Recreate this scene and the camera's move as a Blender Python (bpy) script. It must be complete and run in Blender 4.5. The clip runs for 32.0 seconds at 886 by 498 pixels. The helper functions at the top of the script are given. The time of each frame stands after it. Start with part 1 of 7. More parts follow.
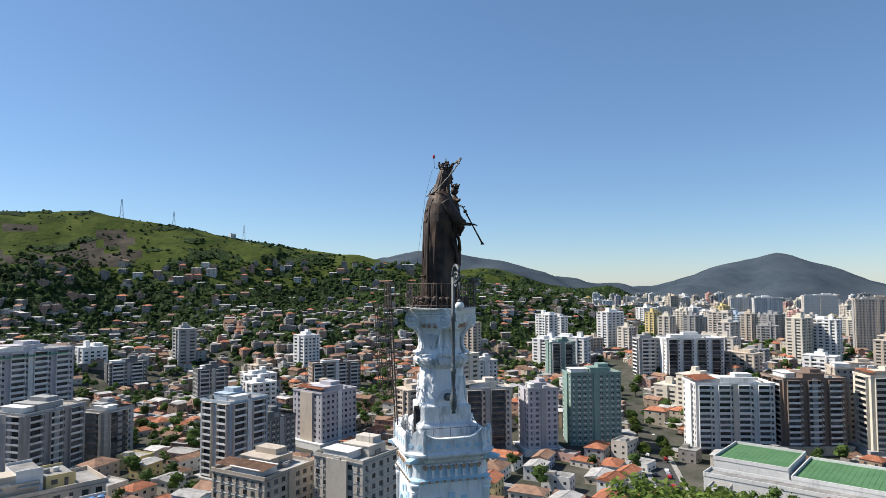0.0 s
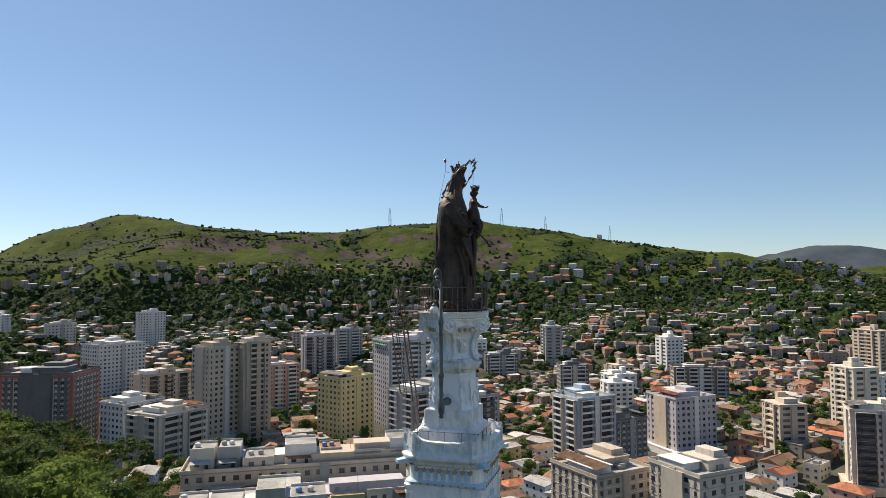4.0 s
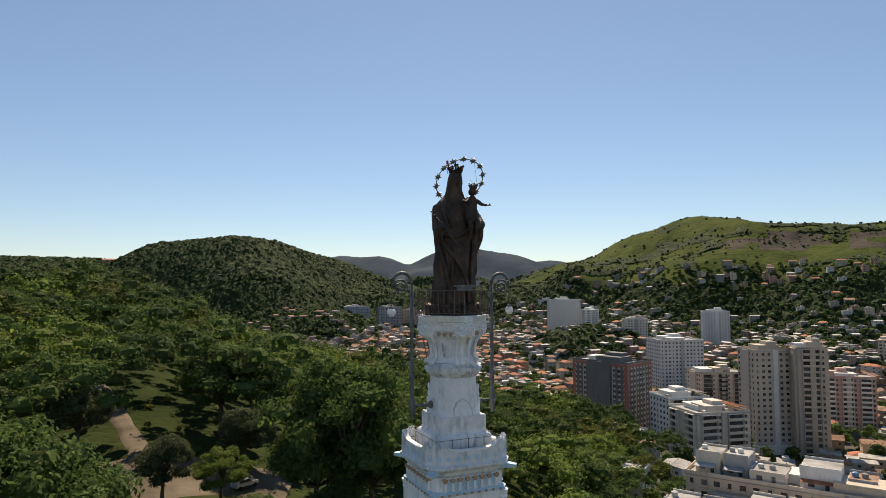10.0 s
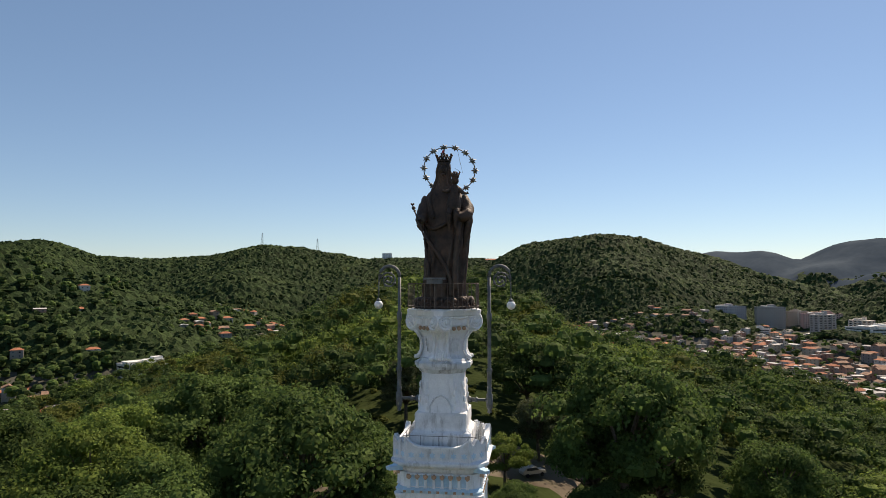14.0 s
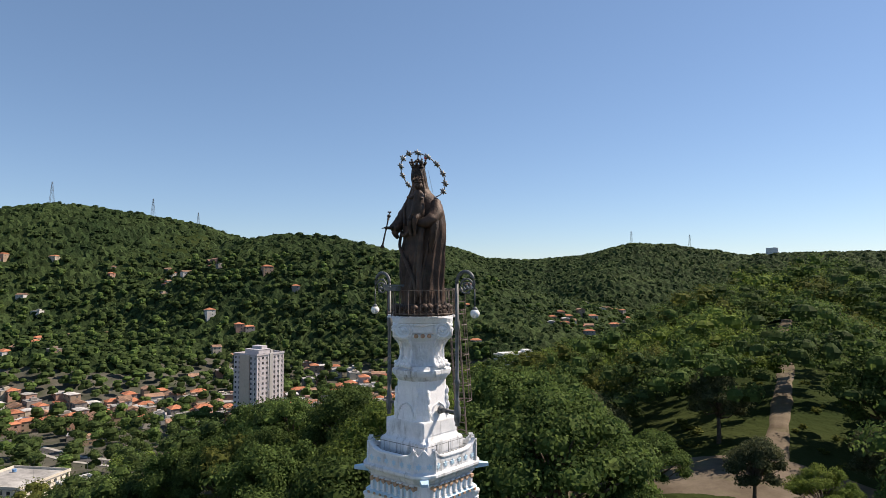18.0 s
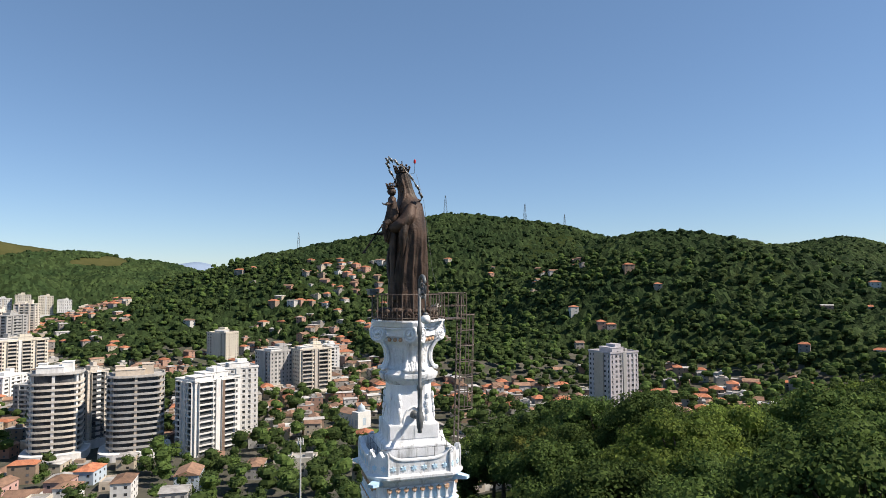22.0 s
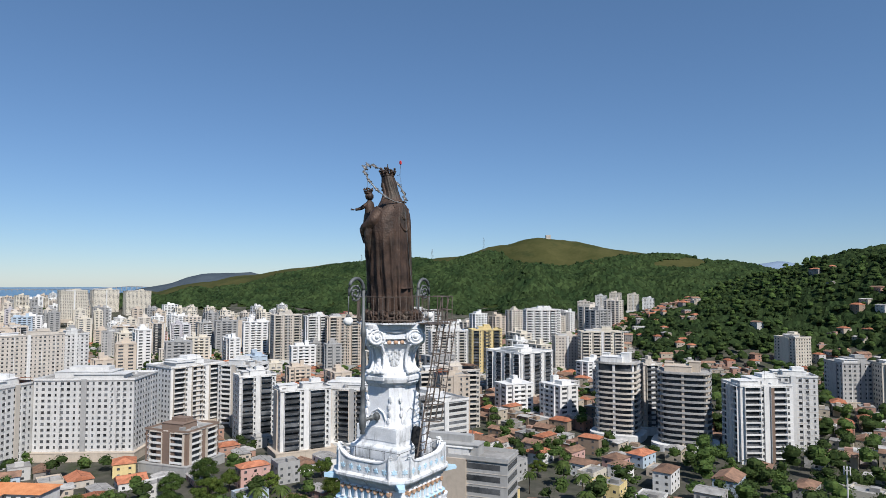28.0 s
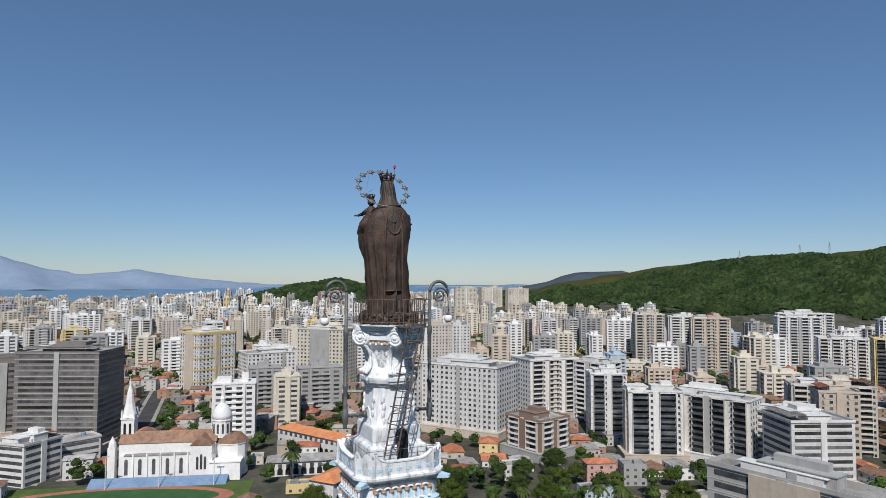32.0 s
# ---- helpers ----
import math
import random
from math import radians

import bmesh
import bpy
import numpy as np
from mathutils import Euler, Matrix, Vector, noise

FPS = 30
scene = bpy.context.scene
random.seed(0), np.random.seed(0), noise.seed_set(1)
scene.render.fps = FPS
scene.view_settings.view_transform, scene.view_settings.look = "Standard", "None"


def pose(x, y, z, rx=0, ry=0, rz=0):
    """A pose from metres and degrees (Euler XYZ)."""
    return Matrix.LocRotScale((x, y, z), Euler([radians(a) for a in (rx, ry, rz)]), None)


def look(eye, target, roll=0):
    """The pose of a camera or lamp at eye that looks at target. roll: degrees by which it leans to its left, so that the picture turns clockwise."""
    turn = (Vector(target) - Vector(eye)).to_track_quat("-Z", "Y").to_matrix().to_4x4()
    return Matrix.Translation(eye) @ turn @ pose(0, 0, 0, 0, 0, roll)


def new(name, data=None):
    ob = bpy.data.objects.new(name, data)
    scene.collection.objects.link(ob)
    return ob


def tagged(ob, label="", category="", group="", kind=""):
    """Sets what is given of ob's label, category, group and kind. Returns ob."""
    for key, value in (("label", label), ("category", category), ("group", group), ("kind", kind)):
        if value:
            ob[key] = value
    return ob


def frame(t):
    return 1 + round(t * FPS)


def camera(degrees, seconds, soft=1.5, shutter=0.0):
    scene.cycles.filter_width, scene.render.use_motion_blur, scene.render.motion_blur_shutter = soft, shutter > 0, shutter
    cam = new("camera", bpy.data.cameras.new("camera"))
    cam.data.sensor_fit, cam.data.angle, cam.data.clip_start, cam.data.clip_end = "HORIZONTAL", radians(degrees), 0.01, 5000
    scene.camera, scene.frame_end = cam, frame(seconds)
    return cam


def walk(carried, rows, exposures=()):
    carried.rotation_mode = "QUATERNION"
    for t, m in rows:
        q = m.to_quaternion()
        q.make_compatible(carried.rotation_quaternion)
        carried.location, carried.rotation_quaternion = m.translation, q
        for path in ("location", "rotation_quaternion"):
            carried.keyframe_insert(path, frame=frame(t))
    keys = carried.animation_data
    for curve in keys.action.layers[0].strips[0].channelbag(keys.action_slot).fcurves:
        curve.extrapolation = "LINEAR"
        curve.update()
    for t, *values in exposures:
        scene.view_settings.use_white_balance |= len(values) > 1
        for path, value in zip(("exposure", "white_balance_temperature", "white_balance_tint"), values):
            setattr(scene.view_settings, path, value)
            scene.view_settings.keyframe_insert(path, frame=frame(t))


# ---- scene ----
cam = camera(69.21, 32.0, soft=0.7)
PATH = [
    (0, pose(-25.174, 6.939, 89.777, 93.00, 0.18, -105.60)),
    (1, pose(-25.846, 3.343, 89.790, 93.03, 0.23, -97.50)),
    (2, pose(-26.041, -0.221, 89.809, 93.10, 0.25, -89.35)),
    (3, pose(-25.759, -3.740, 89.837, 93.14, 0.26, -81.17)),
    (4, pose(-25.000, -7.187, 89.878, 93.12, 0.27, -73.03)),
    (5, pose(-23.756, -10.517, 89.926, 93.09, 0.29, -64.93)),
    (6, pose(-22.019, -13.673, 89.973, 93.09, 0.31, -56.83)),
    (7, pose(-19.804, -16.585, 90.006, 93.08, 0.35, -48.70)),
    (8, pose(-17.156, -19.170, 90.018, 93.13, 0.35, -40.52)),
    (9, pose(-14.141, -21.357, 89.996, 93.24, 0.28, -32.37)),
    (10, pose(-10.838, -23.083, 89.930, 93.27, 0.21, -24.29)),
    (11, pose(-7.348, -24.288, 89.846, 93.26, 0.13, -16.25)),
    (12, pose(-3.773, -24.927, 89.771, 93.23, 0.05, -8.22)),
    (13, pose(-0.182, -24.992, 89.728, 93.16, -0.00, -0.10)),
    (14, pose(3.424, -24.516, 89.730, 93.10, -0.00, 8.03)),
    (15, pose(7.017, -23.550, 89.763, 93.03, 0.05, 16.21)),
    (16, pose(10.497, -22.132, 89.827, 92.99, 0.10, 24.41)),
    (17, pose(13.736, -20.293, 89.918, 92.98, 0.12, 32.62)),
    (18, pose(16.633, -18.065, 90.023, 93.00, 0.13, 40.73)),
    (19, pose(19.138, -15.479, 90.113, 92.96, 0.17, 48.87)),
    (20, pose(21.237, -12.554, 90.167, 92.88, 0.24, 56.97)),
    (21, pose(22.901, -9.319, 90.197, 92.88, 0.27, 65.11)),
    (22, pose(24.085, -5.836, 90.203, 92.94, 0.28, 73.26)),
    (23, pose(24.746, -2.200, 90.191, 93.01, 0.29, 81.32)),
    (24, pose(24.851, 1.474, 90.170, 93.04, 0.30, 89.46)),
    (25, pose(24.392, 5.084, 90.162, 93.05, 0.27, 97.59)),
    (26, pose(23.387, 8.549, 90.174, 93.06, 0.19, 105.76)),
    (27, pose(21.873, 11.811, 90.206, 93.06, 0.05, 113.98)),
    (28, pose(19.902, 14.830, 90.260, 93.04, -0.09, 122.20)),
    (29, pose(17.546, 17.566, 90.329, 92.99, -0.18, 130.38)),
    (30, pose(14.893, 19.972, 90.394, 92.92, -0.21, 138.53)),
    (31, pose(12.016, 22.019, 90.432, 92.86, -0.20, 146.67)),
    (32, pose(8.931, 23.717, 90.450, 92.83, -0.17, 154.60)),
]
walk(cam, PATH, exposures=[(0, 0.45, 6700, 11), (3, 0.44, 7450, 12), (6, 0.44, 8100, 14), (9, 0.42, 8400, 15), (13, 0.39, 8200, 15), (16, 0.47, 7800, 17), (19, 0.55, 7400, 17),
                          (22, 0.49, 7150, 14), (25, 0.37, 6500, 12), (28, 0.04, 6350, 12), (30, -0.15, 6350, 12), (32, -0.22, 6450, 12)])

# ---- light: clear tropical morning ----
SUN_AZ, SUN_EL = 62.0, 47.0     # degrees from +x towards +y, and above the horizon
world = bpy.data.worlds.new("sky_world")
scene.world = world
world.use_nodes = True
wn = world.node_tree.nodes
sky = wn.new("ShaderNodeTexSky")
sky.sky_type = "NISHITA"
sky.sun_disc = False
sky.sun_elevation = radians(SUN_EL)
sky.sun_rotation = radians(90 - SUN_AZ)
sky.altitude, sky.air_density, sky.dust_density, sky.ozone_density = 800, 1.0, 0.2, 6.5
wn["Background"].inputs[1].default_value = 0.095
clear = wn.new("ShaderNodeMix")
clear.data_type, clear.blend_type = "RGBA", "MULTIPLY"
clear.inputs[0].default_value = 1.0
clear.inputs[7].default_value = (0.99, 1.005, 1.02, 1)
haze = wn.new("ShaderNodeMix")
haze.data_type = "RGBA"
haze.inputs[0].default_value = 0.18
haze.inputs[7].default_value = (1.6, 3.4, 5.4, 1)    # even scattered light of the humid air
world.node_tree.links.new(sky.outputs[0], haze.inputs[6])
world.node_tree.links.new(haze.outputs[2], clear.inputs[6])
world.node_tree.links.new(clear.outputs[2], wn["Background"].inputs[0])
sun_data = bpy.data.lights.new("sun", "SUN")
sun_data.energy, sun_data.angle, sun_data.color = 5.0, radians(0.55), (1.0, 0.95, 0.87)
sun = new("sun", sun_data)
sa, se = radians(SUN_AZ), radians(SUN_EL)
sun.matrix_world = look((math.cos(sa) * math.cos(se) * 300, math.sin(sa) * math.cos(se) * 300, 90 + math.sin(se) * 300), (0, 0, 90))


# ---- materials ----
def nodes_of(name):
    m = bpy.data.materials.new(name)
    m.use_nodes = True
    nt = m.node_tree
    return m, nt, nt.nodes["Principled BSDF"]


def rough_mat(name, a, b, scale=1.0, rough=0.8, metal=0.0, bump=0.0, fine=None, vary=0.0, island=0.0, stain=None, spec=0.2):
    """Two colours mixed by noise at two scales; vary: brightness change from thing to thing; island: from piece to piece; stain: a third colour in streaks."""
    m, nt, p = nodes_of(name)
    N, L = nt.nodes, nt.links
    geo = N.new("ShaderNodeNewGeometry")
    big = N.new("ShaderNodeTexNoise")
    big.inputs["Scale"].default_value = scale
    big.inputs["Detail"].default_value = 5
    big.inputs["Roughness"].default_value = 0.65
    L.new(geo.outputs["Position"], big.inputs["Vector"])
    ramp = N.new("ShaderNodeValToRGB")
    ramp.color_ramp.elements[0].position, ramp.color_ramp.elements[1].position = 0.33, 0.68
    ramp.color_ramp.elements[0].color, ramp.color_ramp.elements[1].color = (*a, 1), (*b, 1)
    L.new(big.outputs["Fac"], ramp.inputs[0])
    col = ramp.outputs[0]
    small = N.new("ShaderNodeTexNoise")
    small.inputs["Scale"].default_value = fine or scale * 9
    small.inputs["Detail"].default_value = 6
    L.new(geo.outputs["Position"], small.inputs["Vector"])
    if stain:
        st = N.new("ShaderNodeMapping")
        st.inputs["Scale"].default_value = (1, 1, 0.22)
        L.new(geo.outputs["Position"], st.inputs["Vector"])
        sn = N.new("ShaderNodeTexNoise")
        sn.inputs["Scale"].default_value, sn.inputs["Detail"].default_value = stain[1], 7
        sn.inputs["Roughness"].default_value = 0.7
        L.new(st.outputs[0], sn.inputs["Vector"])
        sr = N.new("ShaderNodeMapRange")
        sr.inputs[1].default_value, sr.inputs[2].default_value, sr.inputs[4].default_value = 0.52, 0.74, stain[2]
        L.new(sn.outputs["Fac"], sr.inputs[0])
        mx = N.new("ShaderNodeMix")
        mx.data_type = "RGBA"
        L.new(sr.outputs[0], mx.inputs[0])
        L.new(col, mx.inputs[6])
        mx.inputs[7].default_value = (*stain[0], 1)
        col = mx.outputs[2]
    hsv = N.new("ShaderNodeHueSaturation")
    L.new(col, hsv.inputs["Color"])
    val = N.new("ShaderNodeMapRange")
    val.inputs[3].default_value, val.inputs[4].default_value = 0.86, 1.14
    L.new(small.outputs["Fac"], val.inputs[0])
    out = val.outputs[0]
    for amount, socket in ((vary, "Object"), (island, "Island")):
        if not amount:
            continue
        if socket == "Object":
            src = N.new("ShaderNodeObjectInfo").outputs["Random"]
        else:
            src = geo.outputs["Random Per Island"]
        mr = N.new("ShaderNodeMapRange")
        mr.inputs[3].default_value, mr.inputs[4].default_value = 1 - amount, 1 + amount
        L.new(src, mr.inputs[0])
        mu = N.new("ShaderNodeMath")
        mu.operation = "MULTIPLY"
        L.new(out, mu.inputs[0])
        L.new(mr.outputs[0], mu.inputs[1])
        out = mu.outputs[0]
    L.new(out, hsv.inputs["Value"])
    L.new(hsv.outputs[0], p.inputs["Base Color"])
    p.inputs["Roughness"].default_value = rough
    p.inputs["Metallic"].default_value = metal
    p.inputs["Specular IOR Level"].default_value = spec
    if bump:
        bp = N.new("ShaderNodeBump")
        bp.inputs["Strength"].default_value = 0.7
        bp.inputs["Distance"].default_value = bump
        L.new(small.outputs["Fac"], bp.inputs["Height"])
        L.new(bp.outputs[0], p.inputs["Normal"])
    return m


def leaf_mat(name, a, b, island=0.35, vary=0.15, scale=0.4, through_light=0.42, bump=0.0, fine=None):
    """Leaves: matt, with part of the light passing through."""
    m = rough_mat(name, a, b, scale=scale, rough=0.8, island=island, vary=vary, spec=0.08, bump=bump, fine=fine)
    nt = m.node_tree
    p = nt.nodes["Principled BSDF"]
    tr = nt.nodes.new("ShaderNodeBsdfTranslucent")
    nt.links.new(p.inputs["Base Color"].links[0].from_socket, tr.inputs["Color"])
    mx = nt.nodes.new("ShaderNodeMixShader")
    mx.inputs[0].default_value = through_light
    nt.links.new(p.outputs[0], mx.inputs[1])
    nt.links.new(tr.outputs[0], mx.inputs[2])
    nt.links.new(mx.outputs[0], nt.nodes["Material Output"].inputs["Surface"])
    return m


M_STONE = rough_mat("whitewashed_stone", (0.74, 0.765, 0.79), (0.85, 0.86, 0.87), 1.2, 0.9, bump=0.012, fine=22, stain=((0.24, 0.24, 0.22), 2.6, 0.55), spec=0.08)
M_STONE_DIRTY = rough_mat("weathered_white_stone", (0.58, 0.605, 0.62), (0.80, 0.815, 0.83), 2.0, 0.92, bump=0.015, fine=26, stain=((0.10, 0.10, 0.09), 2.8, 0.9), spec=0.08)
M_BLUE = rough_mat("pale_blue_paint", (0.38, 0.58, 0.72), (0.52, 0.70, 0.80), 2.0, 0.7, bump=0.004, stain=((0.35, 0.36, 0.36), 3, 0.5))
M_TERRA = rough_mat("ochre_paint", (0.40, 0.24, 0.15), (0.56, 0.38, 0.26), 6, 0.8, bump=0.004)
M_BRONZE = rough_mat("dark_bronze", (0.026, 0.020, 0.017), (0.105, 0.066, 0.048), 1.6, 0.6, metal=0.2, bump=0.03, fine=14, stain=((0.10, 0.105, 0.088), 1.6, 0.6), spec=0.3)
M_STEEL = rough_mat("weathered_steel", (0.16, 0.15, 0.14), (0.34, 0.33, 0.31), 5, 0.5, metal=0.4)
M_IRON = rough_mat("grey_painted_iron", (0.10, 0.11, 0.115), (0.17, 0.18, 0.18), 4, 0.55, metal=0.3, bump=0.004)
M_RUST = rough_mat("rusty_steel", (0.11, 0.085, 0.07), (0.20, 0.17, 0.15), 5, 0.75, metal=0.3, bump=0.004)
M_GLOBE = rough_mat("opal_glass", (0.78, 0.78, 0.76), (0.84, 0.84, 0.82), 3, 0.25)
M_DARK = rough_mat("dark_interior", (0.012, 0.013, 0.015), (0.03, 0.03, 0.032), 1, 0.8)
M_GLASS = rough_mat("window_glass", (0.035, 0.04, 0.045), (0.13, 0.135, 0.14), 0.15, 0.15, island=0.7)


# ---- helpers for meshes ----
class Soup:
    """Collects vertices and faces of one mesh."""

    def __init__(self):
        self.v, self.f, self.smooth = [], [], False

    def add(self, verts, faces):
        n = len(self.v)
        self.v += [tuple(p) for p in verts]
        self.f += [tuple(i + n for i in q) for q in faces]

    def box(self, cx, cy, cz, sx, sy, sz, rot=0.0, taper=1.0):
        c, s = math.cos(rot), math.sin(rot)
        vs = []
        for dz, k in ((-0.5, 1.0), (0.5, taper)):
            for dx, dy in ((-0.5, -0.5), (0.5, -0.5), (0.5, 0.5), (-0.5, 0.5)):
                x, y = dx * sx * k, dy * sy * k
                vs.append((cx + x * c - y * s, cy + x * s + y * c, cz + dz * sz))
        self.add(vs, [(3, 2, 1, 0), (4, 5, 6, 7), (0, 1, 5, 4), (1, 2, 6, 5), (2, 3, 7, 6), (3, 0, 4, 7)])

    def rings(self, rows, cap=True):
        """Skin over closed rings of points, all of the same count."""
        n = len(rows[0])
        vs = [p for r in rows for p in r]
        fs = [(i * n + j, i * n + (j + 1) % n, (i + 1) * n + (j + 1) % n, (i + 1) * n + j) for i in range(len(rows) - 1) for j in range(n)]
        if cap:
            fs += [tuple(reversed(range(n))), tuple(range((len(rows) - 1) * n, len(rows) * n))]
        self.add(vs, fs)

    def lathe(self, prof, sides=16, at=(0, 0, 0), sx=1.0, sy=1.0):
        self.rings([[(at[0] + r * sx * math.cos(2 * math.pi * k / sides), at[1] + r * sy * math.sin(2 * math.pi * k / sides), at[2] + z) for k in range(sides)] for r, z in prof])

    def tube(self, pts, rad, sides=8, closed=False):
        pts = [Vector(p) for p in pts]
        n = len(pts)
        rows = []
        up = Vector((0.013, 0.027, 1))
        for i, p in enumerate(pts):
            a, b = (pts[i - 1], pts[(i + 1) % n]) if closed else (pts[max(i - 1, 0)], pts[min(i + 1, n - 1)])
            d = (b - a).normalized()
            if abs(d.z) > 0.95 and not closed:
                up = Vector((1, 0.02, 0.01))
            u = d.cross(up).normalized()
            w = u.cross(d).normalized()
            up = w
            r = rad[i] if isinstance(rad, (list, tuple)) else rad
            rows.append([p + (u * math.cos(2 * math.pi * k / sides) + w * math.sin(2 * math.pi * k / sides)) * r for k in range(sides)])
        if closed:
            rows.append(rows[0])
        self.rings(rows, cap=not closed)

    def ball(self, c, rx, ry=None, rz=None, seg=12, rows=8):
        ry, rz = ry or rx, rz or rx
        rr = []
        for i in range(rows + 1):
            a = -math.pi / 2 + math.pi * i / rows
            k = max(math.cos(a), 0.01)
            rr.append([(c[0] + rx * k * math.cos(2 * math.pi * j / seg), c[1] + ry * k * math.sin(2 * math.pi * j / seg), c[2] + rz * math.sin(a)) for j in range(seg)])
        self.rings(rr)

    def mesh(self, name, material=None, smooth=False):
        me = bpy.data.meshes.new(name)
        me.from_pydata(self.v, [], self.f)
        if material:
            me.materials.append(material)
        if smooth:
            me.polygons.foreach_set("use_smooth", np.ones(len(me.polygons), bool))
        return me


def part(name, soup, material, parent=None, label="", smooth=False, kind=""):
    """One mesh object, under a thing or under a part."""
    ob = new(name, soup.mesh(name, material, smooth) if isinstance(soup, Soup) else soup)
    if parent:
        ob.parent = parent
    return tagged(ob, label=label, kind=kind)


def empty(name, at=(0, 0, 0), rot=0.0):
    ob = new(name)
    ob.matrix_basis = Matrix.Translation(at) @ Matrix.Rotation(rot, 4, "Z")
    return ob


# ---- ground: hills as ridges with a crest line and a breadth ----
RIDGES = []


def ridge(width, *crest):
    RIDGES.append((width, np.array(crest, float)))


# the spur on which the column stands
ridge(80, (6, -8, 57), (0, 20, 58), (-12, 70, 59))
ridge(118, (-12, 70, 59), (-15, 130, 65), (-32, 210, 73), (-48, 300, 78), (-70, 380, 73), (-100, 460, 42))
ridge(62, (-12, 62, 57), (-60, 58, 54), (-98, 62, 47), (-130, 72, 36))
ridge(95, (20, 90, 54), (50, 160, 50), (62, 260, 48), (20, 360, 44))
# the grassy ridge
ridge(300, (872, 1189, 142), (922, 1086, 165), (944, 999, 204), (959, 915, 224), (959, 841, 213), (954, 769, 198), (1022, 674, 190), (1079, 579, 187),
      (1134, 462, 202), (1187, 305, 214), (1166, 253, 202), (1151, 135, 184), (1125, 23, 161), (1085, -117, 137), (1039, -197, 122), (982, -290, 80))
# wooded hills
ridge(230, (-56, 1474, 140), (10, 1437, 178), (73, 1398, 183), (144, 1355, 190), (234, 1466, 189), (336, 1575, 168), (424, 1635, 151), (521, 1617, 111), (600, 1596, 68))
ridge(280, (-1051, 1035, 157), (-966, 1116, 172), (-906, 1165, 143), (-850, 1211, 140), (-788, 1251, 138), (-702, 1300, 146), (-597, 1351, 172), (-534, 1377, 168),
      (-456, 1404, 155), (-385, 1425, 142), (-288, 1447, 146), (-108, 1471, 143))
ridge(200, (-973, -69, 99), (-975, -25, 112), (-975, 27, 130), (-971, 103, 146), (-962, 178, 160), (-952, 224, 174), (-943, 258, 187), (-934, 286, 193), (-920, 329, 192),
      (-896, 388, 184), (-864, 454, 172), (-843, 491, 158), (-800, 600, 130))
ridge(150, (-720, 434, 140), (-666, 463, 148), (-620, 492, 146), (-573, 517, 135), (-530, 544, 122), (-470, 580, 95), (-430, 640, 80))
ridge(420, (-1732, -1906, 128), (-1769, -1732, 150), (-1807, -1541, 165), (-1854, -1330, 170), (-1971, -1138, 190), (-2038, -1013, 226), (-2084, -913, 252), (-2127, -807, 240),
      (-2178, -659, 205), (-2227, -466, 180), (-2249, -346, 160), (-2260, -266, 130))
ridge(180, (-355, -1844, 58), (-429, -1827, 76), (-519, -1803, 90), (-586, -1783, 74), (-640, -1763, 50))
# far hills towards the sea and across the bay
ridge(420, (2559, -283, 137), (2528, -483, 194), (2504, -595, 219), (2475, -706, 217), (2434, -837, 191), (2395, -943, 136), (2361, -1026, 80))
ridge(170, (2554, -1083, 53), (2535, -1127, 95), (2468, -1268, 113), (2418, -1360, 89), (2389, -1411, 93), (2342, -1488, 48))
ridge(300, (2357, -1647, 47), (2317, -1702, 71), (2264, -1774, 123), (2195, -1858, 168), (2092, -1975, 200), (2031, -2038, 171), (1977, -2091, 130), (1924, -2140, 60))
ridge(420, (707, 2581, 213), (833, 2543, 216), (913, 2516, 176), (1010, 2479, 186), (1151, 2418, 245), (1202, 2393, 251), (1325, 2328, 226), (1420, 2269, 187), (1495, 2220, 193), (1579, 2160, 150))
ridge(230, (-1960, -2749, 80), (-2064, -2672, 123), (-2209, -2552, 130), (-2251, -2516, 110))
ridge(260, (763, -4615, 195), (678, -4628, 155), (501, -4650, 106), (378, -4662, 72), (156, -4674, 92), (24, -4676, 112), (-183, -4672, 76), (-470, -4652, 40))
ridge(300, (-4300, -980, 90), (-4450, -800, 130), (-4500, -560, 160), (-4560, -350, 190), (-4600, -100, 120))
RIDGE_ARRAYS = RIDGES[:]


def ground_z(x, y):
    """Height of the land, for arrays or single numbers."""
    x, y = np.asarray(x, float), np.asarray(y, float)
    z = np.zeros(x.shape)
    for width, c in RIDGE_ARRAYS:
        reach = 3.6 * width
        near = (x > c[:, 0].min() - reach) & (x < c[:, 0].max() + reach) & (y > c[:, 1].min() - reach) & (y < c[:, 1].max() + reach)
        if not near.any():
            continue
        xs, ys = x[near], y[near]
        wave_a, wave_b = 0.16 * np.sin(xs / 61.0 + ys / 143.0), 0.10 * np.sin(ys / 37.0 - xs / 90.0)
        best = np.zeros(xs.shape)
        for a, b in zip(c, c[1:]):
            dx, dy = b[0] - a[0], b[1] - a[1]
            t = np.clip(((xs - a[0]) * dx + (ys - a[1]) * dy) / (dx * dx + dy * dy), 0, 1)
            d = np.hypot(xs - a[0] - t * dx, ys - a[1] - t * dy) / width
            k = d * (1 + (wave_a + wave_b) * np.minimum(d, 1))
            best = np.maximum(best, (a[2] + t * (b[2] - a[2])) * np.exp(-np.abs(k) ** 1.6))
        z[near] = np.maximum(z[near], best)
    return np.maximum(z - 2.3 * np.exp(-z / 12), 0)      # the plain lies level


def gz(x, y):
    return float(ground_z(np.array([x]), np.array([y]))[0])


